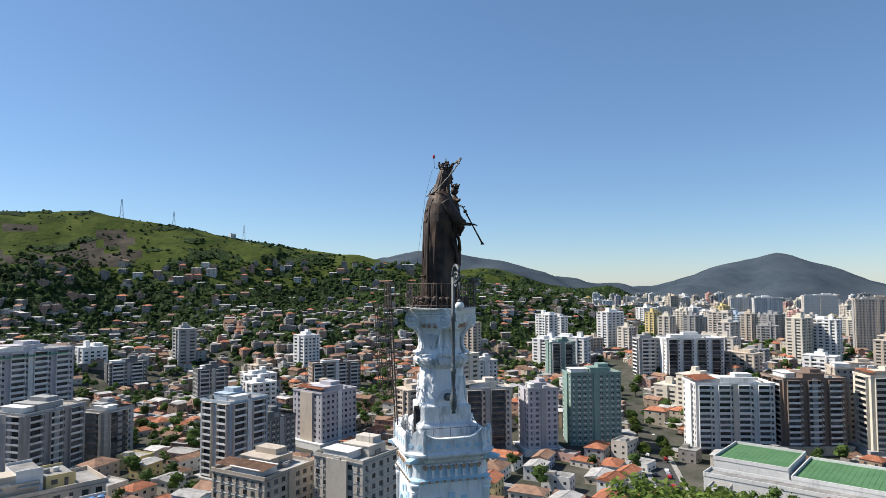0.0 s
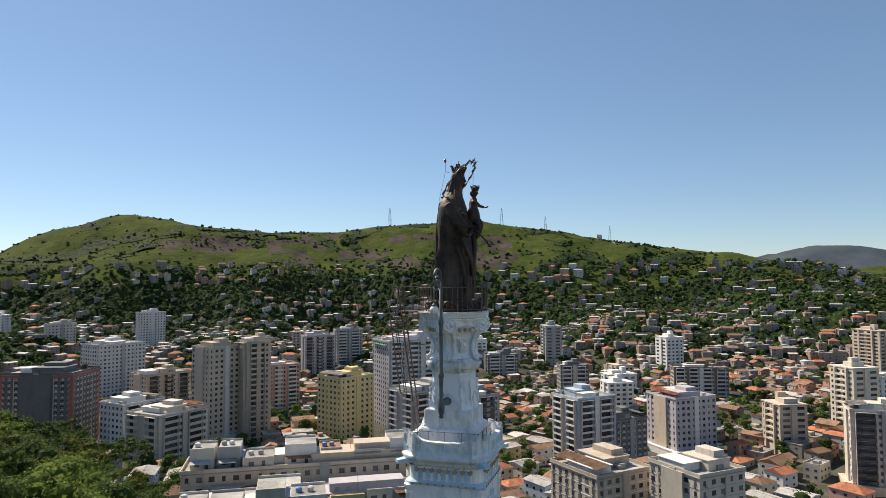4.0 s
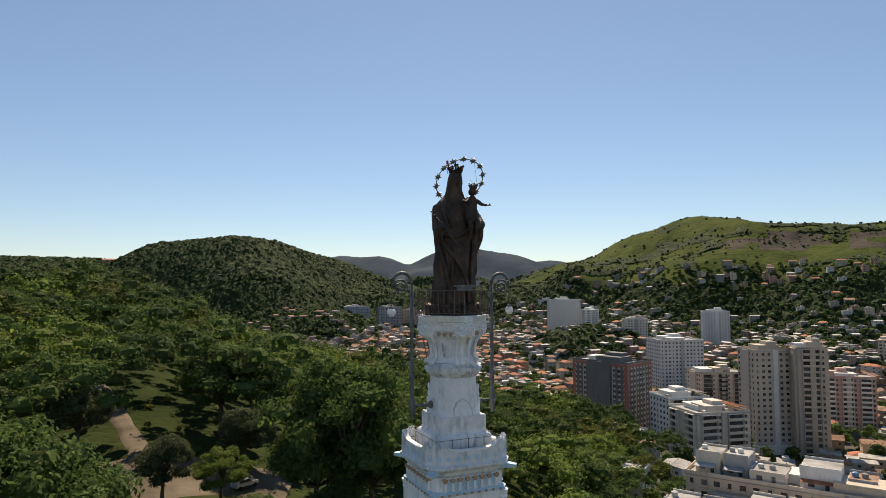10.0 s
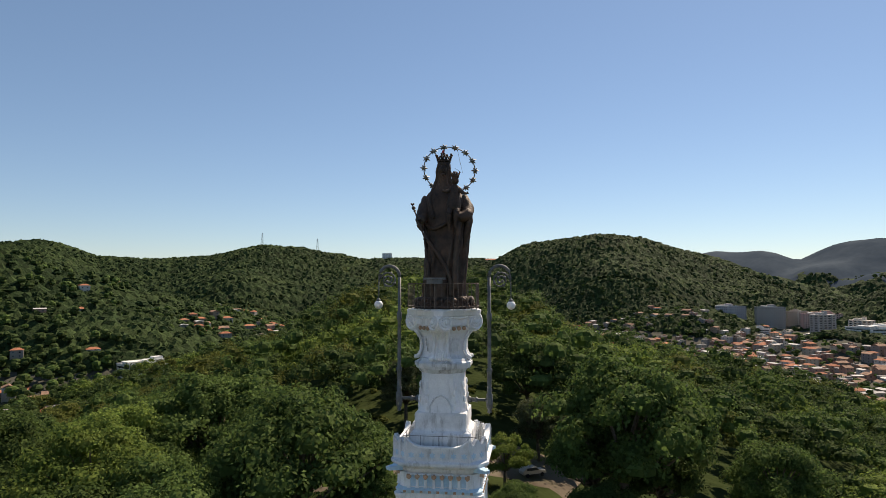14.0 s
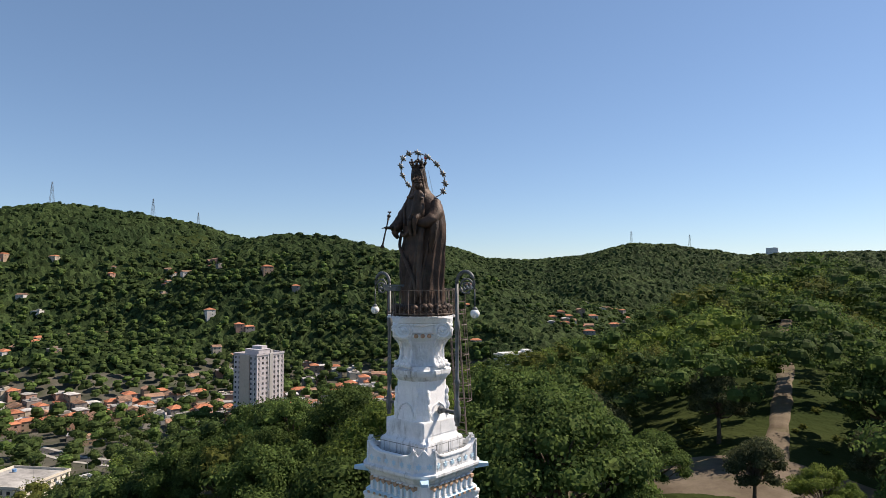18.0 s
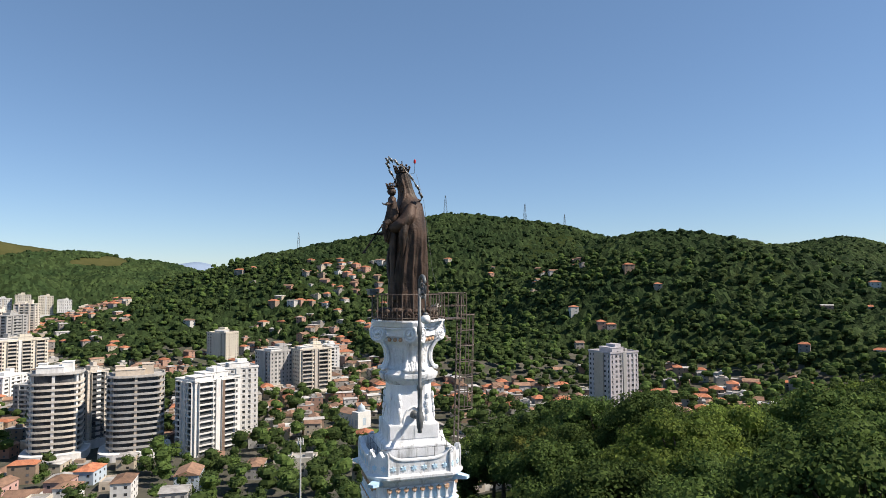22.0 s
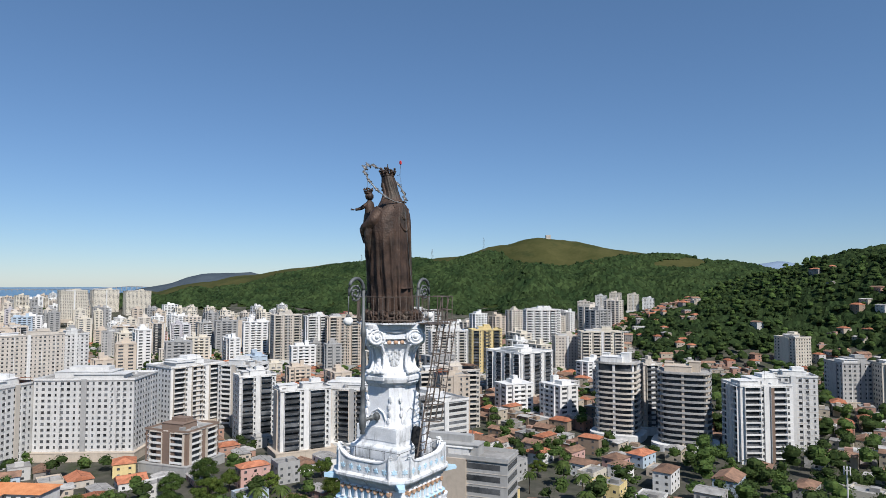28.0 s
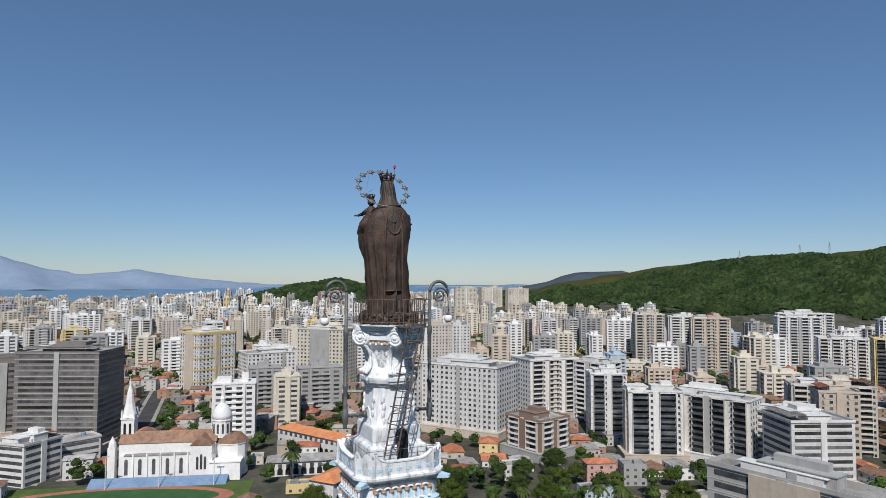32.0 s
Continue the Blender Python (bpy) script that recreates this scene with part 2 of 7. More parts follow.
M_TOWN = rough_mat("town_ground", (0.045, 0.05, 0.038), (0.12, 0.112, 0.095), 0.06, 0.95, fine=0.6, stain=((0.035, 0.055, 0.02), 0.05, 0.95), spec=0.02)
# next two: blue haze of distance is put into the hills' base colour
M_HAZE_TINTED = rough_mat("haze_tinted_hillside", (0.044, 0.060, 0.078), (0.080, 0.100, 0.118), 0.006, 1.0, fine=0.05, spec=0.0)
M_HAZE_PAINTED = rough_mat("haze_painted_mountain", (0.19, 0.26, 0.36), (0.23, 0.30, 0.40), 0.003, 1.0, fine=0.02, spec=0.0)
M_SCRUB = rough_mat("dry_scrub", (0.040, 0.046, 0.016), (0.078, 0.076, 0.030), 0.008, 0.95, bump=1.5, fine=0.09, stain=((0.03, 0.045, 0.018), 0.012, 0.9), spec=0.02)
M_WOODFLOOR = rough_mat("woodland_floor", (0.018, 0.030, 0.009), (0.040, 0.052, 0.018), 0.03, 0.95, bump=1.5, fine=0.25, spec=0.02)
M_GRASS = rough_mat("hill_grass", (0.030, 0.048, 0.012), (0.082, 0.100, 0.027), 0.022, 0.95, bump=3.0, fine=0.11, stain=((0.036, 0.046, 0.018), 0.035, 1.0), spec=0.02)
M_ROCK = rough_mat("bare_rock", (0.035, 0.032, 0.026), (0.095, 0.082, 0.066), 0.03, 0.9, bump=1.2, fine=0.2, spec=0.02)
M_DIRT = rough_mat("packed_dirt", (0.085, 0.068, 0.05), (0.18, 0.15, 0.115), 0.12, 0.95, bump=0.05, fine=2.5, stain=((0.12, 0.13, 0.06), 0.15, 0.6), spec=0.02)


def value_noise(x, y, s):
    return (np.sin(x / s + 1.3 * np.sin(y / s * 0.7)) + np.sin(y / s * 1.13 + 1.7 * np.sin(x / s * 0.61 + 2)) + np.sin((x + y) / s * 0.47 + 0.8)) / 3


def grassy(x, y, z):
    """True where open grass covers the hill."""
    n = value_noise(x, y, 42.0) * 0.6 + value_noise(x, y, 15.0) * 0.4
    east = (x > 650) & (z > 95 + 55 * n)
    return east & (n > -0.55)


def rocky(x, y, z):
    n = value_noise(x + 50, y, 30.0) * 0.5 + value_noise(x, y - 80, 11.0) * 0.5
    return (x > 820) & (y > 180) & (y < 760) & (z > 105 + 20 * n) & (z < 172 + 30 * n) & (n > 0.06)


radii = np.concatenate([[0.0], 6 * (4960 / 6.0) ** (np.arange(0, 260) / 259.0)])
AZ = 640
ang = np.arange(AZ) * 2 * math.pi / AZ
gx = radii[:, None] * np.cos(ang)[None]
gy = radii[:, None] * np.sin(ang)[None]
gzz = ground_z(gx, gy)
rough_amp = np.clip((gzz - 15) / 60, 0, 1) * np.clip((radii[:, None] - 200) / 200, 0, 1)
gzz = gzz + rough_amp * (4.0 * value_noise(gx, gy, 33.0) + 1.8 * value_noise(gx, gy, 11.0))
gzz = gzz + np.clip((radii[:, None] - 2800) / 2150, 0, 1) * 58 - 0.02
vs = np.stack([gx, gy, gzz], -1).reshape(-1, 3)
ii, jj = np.meshgrid(np.arange(len(radii) - 1), np.arange(AZ), indexing="ij")
q = np.stack([ii * AZ + jj, (ii + 1) * AZ + jj, (ii + 1) * AZ + (jj + 1) % AZ, ii * AZ + (jj + 1) % AZ], -1).reshape(-1, 4)
me = bpy.data.meshes.new("ground")
me.from_pydata(vs.tolist(), [], q.tolist())
for m in (M_TOWN, M_WOODFLOOR, M_GRASS, M_ROCK, M_HAZE_TINTED, M_HAZE_PAINTED, M_SCRUB):
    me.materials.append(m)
ctr = vs[q].mean(1)
kind = np.where(ctr[:, 2] > 22 + 10 * value_noise(ctr[:, 0], ctr[:, 1], 25.0), 1, 0)
kind = np.where(grassy(ctr[:, 0], ctr[:, 1], ctr[:, 2]), 2, kind)
kind = np.where(rocky(ctr[:, 0], ctr[:, 1], ctr[:, 2]), 3, kind)
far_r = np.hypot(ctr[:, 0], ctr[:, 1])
# far slopes take the haze-coloured slots: 4, then paler 5 beyond 4 km
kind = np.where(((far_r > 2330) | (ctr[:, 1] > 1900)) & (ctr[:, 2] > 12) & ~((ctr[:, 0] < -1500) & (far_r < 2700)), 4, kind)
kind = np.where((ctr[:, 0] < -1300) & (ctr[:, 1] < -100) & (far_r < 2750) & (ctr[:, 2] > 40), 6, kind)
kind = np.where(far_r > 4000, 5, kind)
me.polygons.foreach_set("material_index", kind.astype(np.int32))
me.polygons.foreach_set("use_smooth", np.ones(len(kind), bool))
tagged(new("ground", me), "town floor rising into wooded and grassy hills", "ground", kind="structure")


# ---- the column ----
def square(half, z, cut=0.12, bulge=0.0):
    """A ring of 16 points: a square with cut corners."""
    c = cut * half
    pts = []
    for sx, sy, flip in ((1, 1, 0), (-1, 1, 1), (-1, -1, 0), (1, -1, 1)):
        a, b = (half * sx, (half - c) * sy, z), ((half - c) * sx, half * sy, z)
        m = ((half - c * 0.42) * sx, (half - c * 0.42) * sy, z)
        pts += [b, m, a] if flip else [a, m, b]
    return pts


def loft(prof, cut=0.12):
    s = Soup()
    s.rings([square(h, z, cut) for h, z in prof])
    return s


def turned(fn, k):
    """Points of fn turned by k quarter turns."""
    c, s = (1, 0, -1, 0)[k], (0, 1, 0, -1)[k]
    return [(x * c - y * s, x * s + y * c, z) for x, y, z in fn]


column = tagged(empty("monument_column", (0, 0, 56)), "tall white and pale blue weathered masonry column on the hilltop", "monument")


def cpart(name, soup, material, label="", parent=None, smooth=False, kind=""):
    """A part of the column, given in world heights."""
    soup.v = [(x, y, z - 56) for x, y, z in soup.v]
    return part(name, soup, material, parent or column, label, smooth, kind)


def turned45(soup):
    c = math.sqrt(0.5)
    soup.v = [((x - y) * c, (x + y) * c, z) for x, y, z in soup.v]
    return soup


cpart("shaft", loft([(1.80, 55.0), (1.80, 60), (1.55, 60.3), (1.50, 70), (1.45, 82.30)], 0.16), M_STONE)
cpart("band", loft([(1.44, 82.24), (1.54, 82.28), (1.58, 82.38), (1.50, 82.44), (1.46, 82.46)], 0.16), M_BLUE, "pale blue moulded band")
cpart("frieze", loft([(1.45, 82.44), (1.45, 82.96), (1.52, 83.0)], 0.16), M_STONE)
cpart("cornice", loft([(1.50, 82.98), (1.58, 83.04), (1.64, 83.16), (1.74, 83.24), (1.78, 83.30), (1.78, 83.38), (1.70, 83.42), (1.62, 83.46)], 0.32), M_STONE_DIRTY)
cpart("upper_block", loft([(1.10, 83.44), (1.10, 84.26), (1.07, 84.30), (0.98, 84.36), (0.955, 84.42), (0.945, 84.46), (0.945, 84.98), (0.92, 85.0)], 0.03), M_STONE_DIRTY)
cpart("pedestal_shaft", loft([(0.93, 84.96), (0.90, 85.04), (0.86, 85.2), (0.83, 85.5), (0.80, 85.95), (0.78, 86.2), (0.78, 86.42)], 0.42), M_STONE)
cpart("collar", loft([(0.79, 86.40), (0.86, 86.46), (0.90, 86.54), (0.97, 86.60), (1.00, 86.72), (1.00, 86.80), (0.91, 86.86), (0.86, 86.95)], 0.5), M_STONE_DIRTY)
cpart("capital_neck", turned45(loft([(0.72, 86.93), (0.67, 87.05), (0.64, 87.2), (0.64, 87.45), (0.68, 87.66), (0.77, 87.86), (0.88, 87.98), (0.94, 88.03)], 0.12)), M_STONE)
cpart("capital", turned45(loft([(0.90, 88.02), (0.90, 88.1), (0.84, 88.14), (0.86, 88.45), (1.00, 88.52)], 0.10)), M_STONE)
cpart("abacus", turned45(loft([(1.00, 88.5), (1.10, 88.56), (1.12, 88.70), (1.12, 88.745)], 0.22)), M_STONE)

for k in range(4):
    # scrolls of the capital: a rolled end on each side of each face
    for sgn in (-1, 1):
        s = Soup()
        cx, cz, dep = sgn * 0.71, 88.30, -1.02
        ring = lambda r, y: [(cx + r * math.cos(2 * math.pi * j / 20), y, cz + r * math.sin(2 * math.pi * j / 20)) for j in range(20)]
        s.rings([ring(0.05, dep - 0.02), ring(0.32, dep - 0.02), ring(0.36, dep + 0.02), ring(0.36, dep + 0.26), ring(0.28, dep + 0.32)])
        spiral = [(cx - sgn * (0.325 - 0.25 * a / 36) * math.cos(a * 0.36 + 1.57), dep - 0.03, cz + (0.325 - 0.25 * a / 36) * math.sin(a * 0.36 + 1.57)) for a in range(37)]
        s.tube(spiral, 0.046, 6)
        s.ball((cx, dep - 0.06, cz), 0.075, seg=8, rows=6)
        s.v = turned(s.v, k)
        cpart("volute", turned45(s), M_STONE)
    # egg row between the scrolls
    for j in range(3):
        s = Soup()
        s.ball((-0.24 + 0.24 * j, -0.93, 88.07), 0.085, 0.07, 0.08, 8, 6)
        s.v = turned(s.v, k)
        cpart("bead", turned45(s), M_TERRA, "ochre painted bead")
    s = Soup()
    s.box(0, -0.93, 88.34, 1.1, 0.10, 0.28)
    s.tube([(-0.6, -1.0, 88.50), (0, -1.02, 88.46), (0.6, -1.0, 88.50)], 0.05, 6)
    s.v = turned(s.v, k)
    cpart("capital_panel", turned45(s), M_STONE)
    # carved leaf on the neck, and a pointed shield on the shaft below
    s = Soup()
    for u in range(-2, 3):
        for w in range(3):
            s.ball((u * 0.10 * (1 - 0.25 * w), -0.70 + 0.015 * w, 87.78 - w * 0.20 - 0.05 * abs(u)), 0.06, 0.025, 0.12, 7, 5)
    s.ball((0, -0.65, 87.2), 0.08, 0.03, 0.08, 8, 6)
    s.v = turned(s.v, k)
    cpart("carved_leaf", turned45(s), M_STONE_DIRTY)
    # hollow niche under each corner of the capital, framed by curved mouldings, with a leaf at its foot
    prof = [(88.02, 1.12), (87.9, 1.02), (87.72, 0.92), (87.5, 0.87), (87.25, 0.87), (87.08, 0.93), (86.98, 1.04)]
    for sgn in (-1, 1):
        s = Soup()
        s.tube([(sgn * (0.30 - 0.05 * math.sin((z - 86.9) * 2.8)), -y + 0.03, z) for z, y in prof], [0.075, 0.07, 0.06, 0.055, 0.055, 0.06, 0.07], 7)
        s.ball((sgn * 0.33, -1.04, 86.98), 0.10, 0.07, 0.08, 8, 6)
        s.v = turned(s.v, k)
        cpart("niche_moulding", s, M_STONE)
    s = Soup()
    for (za, ya), (zb, yb) in zip(prof, prof[1:]):
        s.add([(-0.27, -ya + 0.10, za), (0.27, -ya + 0.10, za), (0.27, -yb + 0.10, zb), (-0.27, -yb + 0.10, zb)], [(3, 2, 1, 0)])
    s.v = turned(s.v, k)
    cpart("hollow_niche", s, M_STONE)
    s = Soup()
    for u in range(-2, 3):
        for w in range(3):
            s.ball((u * 0.085, -0.98 + 0.05 * w - 0.02 * (u % 2), 86.98 + 0.13 * w - 0.03 * abs(u) * w), 0.055, 0.05, 0.09, 7, 5)
    s.v = turned(s.v, k)
    cpart("acanthus_leaf", s, M_STONE)
    # square ledge of the collar below the niche
    s = Soup()
    s.box(0, -0.93, 86.74, 0.78, 0.26, 0.13)
    s.box(0, -0.90, 86.62, 0.66, 0.22, 0.10)
    s.v = turned(s.v, k)
    cpart("ledge", s, M_STONE_DIRTY)
    s = Soup()
    s.tube([(-0.40, -0.90, 85.0), (-0.38, -0.87, 85.25), (-0.24, -0.845, 85.5), (0, -0.83, 85.62), (0.24, -0.845, 85.5), (0.38, -0.87, 85.25), (0.40, -0.90, 85.0)], 0.035, 6)
    s.v = turned(s.v, k)
    cpart("pointed_moulding", s, M_STONE_DIRTY)
    for sgn in (-1, 1):
        s = Soup()
        for w in range(4):
            s.ball((sgn * (0.50 + 0.04 * (w % 2)), -0.87 + 0.02 * w, 85.2 + 0.26 * w), 0.08, 0.05, 0.14, 7, 5)
        s.v = turned(s.v, k)
        cpart("carved_ornament", s, M_STONE)
    # courses of the stepped block
    for j in range(3):
        s = Soup()
        s.box(-0.72 + 0.72 * j, -1.10, 84.06, 0.70, 0.03, 0.37)
        s.v = turned(s.v, k)
        cpart("block", s, M_STONE_DIRTY)
    for j in range(2):
        s = Soup()
        s.box(-0.46 + 0.92 * j, -0.945, 84.72, 0.90, 0.03, 0.46)
        s.v = turned(s.v, k)
        cpart("block", s, M_STONE_DIRTY)
    # parapet: a wall with a sagging top between the corners
    s = Soup()
    n = 24
    for j in range(n):
        def top(u):
            return 83.88 + 0.30 * abs(u) ** 5
        u0, u1 = -1 + 2 * j / n, -1 + 2 * (j + 1) / n
        x0, x1 = 1.12 * u0, 1.12 * u1
        y0, y1 = -1.66, -1.52
        z0, z1 = top(u0), top(u1)
        s.add([(x0, y0, 83.40), (x1, y0, 83.40), (x1, y1, 83.40), (x0, y1, 83.40), (x0, y0, z0), (x1, y0, z1), (x1, y1, z1), (x0, y1, z0)],
              [(4, 5, 6, 7), (0, 1, 5, 4), (2, 3, 7, 6)])
    s.v = turned(s.v, k)
    cpart("parapet", s, M_STONE_DIRTY)
    s = Soup()
    for a, b in zip([-1 + i / 10 for i in range(20)], [-1 + i / 10 for i in range(1, 21)]):
        za, zb = 83.885 + 0.30 * abs(a) ** 5, 83.885 + 0.30 * abs(b) ** 5
        s.add([(1.12 * a, -1.69, za), (1.12 * b, -1.69, zb), (1.12 * b, -1.49, zb), (1.12 * a, -1.49, za), (1.12 * a, -1.69, za + 0.05), (1.12 * b, -1.69, zb + 0.05), (1.12 * b, -1.49, zb + 0.05), (1.12 * a, -1.49, za + 0.05)],
              [(4, 5, 6, 7), (0, 1, 5, 4), (2, 3, 7, 6), (3, 2, 1, 0)])
    s.v = turned(s.v, k)
    cpart("coping", s, M_STONE)
    # chamfered corner panel with a dipped scroll top and two stars
    s = Soup()
    d = math.sqrt(0.5)

    def on_corner(w, out, z):
        return (-1.39 + w * d - out * d, -1.39 - w * d - out * d, z)
    for j in range(16):
        ua, ub = -1 + j / 8, -1 + (j + 1) / 8
        lift = lambda u: 84.10 + 0.10 * math.cos(u * math.pi * 2) + 0.06 * abs(u) ** 6
        pts = [on_corner(0.39 * u, o, z) for z in (0, 1) for u, o in ((ua, 0.02), (ub, 0.02), (ub, -0.14), (ua, -0.14))]
        pts = [(x, y, (83.40 if i < 4 else (lift(ua) if i in (4, 7) else lift(ub)))) for i, (x, y, z) in enumerate(pts)]
        s.add(pts, [(4, 5, 6, 7), (0, 1, 5, 4), (2, 3, 7, 6)])
    for sgn in (-1, 1):
        s.tube([on_corner(sgn * 0.39, 0.03, z) for z in (83.42, 83.7, 84.0, 84.14)], [0.045, 0.04, 0.045, 0.03], 6)
        s.tube([on_corner(sgn * (0.39 - 0.07 + 0.07 * math.cos(b) * (1 - b / 9)), 0.05, 84.14 + 0.07 * math.sin(b) * (1 - b / 9)) for b in [0.5 * i for i in range(14)]], 0.022, 5)
    s.v = turned(s.v, k)
    cpart("corner_pier", s, M_STONE_DIRTY)
    for sgn in (-1, 1):
        s = Soup()
        ring = [((0.13 if a % 2 == 0 else 0.07) * math.sin(a * math.pi / 6), (0.13 if a % 2 == 0 else 0.07) * math.cos(a * math.pi / 6)) for a in range(12)]
        s.rings([[on_corner(sgn * 0.19 + p, 0.024, 83.64 + w) for p, w in ring], [on_corner(sgn * 0.19 + p * 0.8, 0.045, 83.64 + w * 0.8) for p, w in ring]])
        s.v = turned(s.v, k)
        cpart("star", s, M_BLUE, "pale blue relief star")
    # water spout at the corner
    s = Soup()
    base = [on_corner(w, o, z) for o, z0, z1, hw in ((0.0, 83.06, 83.28, 0.17), (0.55, 83.12, 83.22, 0.11)) for w, z in ((-hw, z0), (hw, z0), (hw, z1), (-hw, z1))]
    s.rings([base[:4], base[4:]])
    s.v = turned(s.v, k)
    cpart("water_spout", s, M_BLUE, "pale blue metal water spout")
    # stars on the parapet
    for j in range(6):
        s = Soup()
        cx, cz = -0.95 + 0.38 * j, 83.64
        ring = []
        for a in range(12):
            r = 0.13 if a % 2 == 0 else 0.065
            ring.append((r * math.sin(a * math.pi / 6), r * math.cos(a * math.pi / 6)))
        s.rings([[(cx + p, -1.668, cz + w) for p, w in ring], [(cx + p * 0.8, -1.685, cz + w * 0.8) for p, w in ring]])
        s.v = turned(s.v, k)
        cpart("star", s, M_BLUE, "pale blue relief star")
    # little arcade below the cornice
    for j in range(8):
        s = Soup()
        x = -1.05 + 0.30 * j
        s.box(x, -1.50, 82.66, 0.09, 0.12, 0.34)
        s.box(x, -1.51, 82.49, 0.12, 0.15, 0.05)
        s.v = turned(s.v, k)
        cpart("colonnette", s, M_STONE)
        s = Soup()
        s.box(x, -1.52, 82.87, 0.16, 0.16, 0.10)
        s.ball((x, -1.57, 82.82), 0.06, 0.05, 0.06, 7, 5)
        s.v = turned(s.v, k)
        cpart("corbel", s, M_TERRA, "ochre painted corbel")
        if j < 7:
            s = Soup()
            arc = [(x + 0.16 + 0.12 * math.cos(math.pi * i / 6), 82.82 + 0.12 * math.sin(math.pi * i / 6)) for i in range(7)]
            s.rings([[(p, -1.458, w) for p, w in arc] + [(x + 0.04, -1.458, 82.5), (x + 0.28, -1.458, 82.5)], [(p, -1.468, w) for p, w in arc] + [(x + 0.04, -1.468, 82.5), (x + 0.28, -1.468, 82.5)]])
            s.v = turned(s.v, k)
            cpart("niche", s, M_BLUE, "pale blue arched niche")
            s = Soup()
            s.tube([(x + 0.16 + 0.135 * math.cos(math.pi * i / 8), -1.53, 82.83 + 0.12 * math.sin(math.pi * i / 8)) for i in range(9)], 0.035, 5)
            s.v = turned(s.v, k)
            cpart("arch", s, M_STONE)
    for j in range(9):
        s = Soup()
        s.box(-1.2 + 0.30 * j, -1.585, 82.34, 0.09, 0.05, 0.08)
        s.v = turned(s.v, k)
        cpart("dentil", s, M_TERRA)
    # corner column with its small capital
    s = Soup()
    s.lathe([(0.17, 60), (0.17, 81.9), (0.20, 81.95)], 12, (-1.38, -1.38, 0))
    s.v = turned(s.v, k)
    cpart("corner_column", s, M_STONE, smooth=True)
    s = Soup()
    s.lathe([(0.17, 81.93), (0.21, 81.99), (0.18, 82.05), (0.24, 82.2), (0.24, 82.26)], 10, (-1.38, -1.38, 0))
    s.v = turned(s.v, k)
    cpart("corner_capital", s, M_STONE, "white corner capital with ochre rim")
    # pointed opening in the shaft with its mouldings
    for rr, yy, mat, nm in ((0.62, -1.53, M_BLUE, "arch_moulding"), (0.44, -1.55, M_STONE, "arch_moulding")):
        s = Soup()
        pts = [(-rr, yy, 78.6), (-rr, yy, 80.6)]
        pts += [(-rr * math.cos(math.radians(a)), yy, 80.6 + rr * 1.45 * math.sin(math.radians(a))) for a in range(10, 171, 10)]
        pts += [(rr, yy, 80.6), (rr, yy, 78.6)]
        s.tube(pts, 0.07, 6)
        s.v = turned(s.v, k)
        cpart(nm, s, mat)
    s = Soup()
    arc = [(0.36 * math.cos(math.pi * i / 8), 80.6 + 0.55 * math.sin(math.pi * i / 8)) for i in range(9)] + [(-0.36, 78.6), (0.36, 78.6)]
    s.rings([[(p, -1.468, w) for p, w in arc], [(p, -1.50, w) for p, w in arc]])
    s.v = turned(s.v, k)
    cpart("window_opening", s, M_DARK, "dark pointed window opening")
    for j in range(5):
        s = Soup()
        a = math.radians(30 + 30 * j)
        s.box(0.98 * math.cos(a), -1.47, 80.7 + 1.05 * math.sin(a), 0.26, 0.03, 0.26, 0)
        s.v = turned(s.v, k)
        cpart("painted_panel", s, M_BLUE, "square panel painted pale blue")

# dark doorway on the side of the ladder
s = Soup()
arc = [(0.21 * math.cos(math.pi * i / 8), 84.62 + 0.30 * math.sin(math.pi * i / 8)) for i in range(9)] + [(-0.21, 83.5), (0.21, 83.5)]
s.rings([[(p - 0.15, 0.85, w) for p, w in reversed(arc)], [(p - 0.15, 1.135, w) for p, w in reversed(arc)]])
cpart("doorway", s, M_DARK, "dark arched doorway to the terrace")
s = Soup()
s.rings([[(1.42 * math.cos(math.pi / 8 + math.pi * i / 4), 1.42 * math.sin(math.pi / 8 + math.pi * i / 4), z) for i in range(8)] for z in (88.74, 88.79)])
cpart("platform", s, M_STONE_DIRTY)


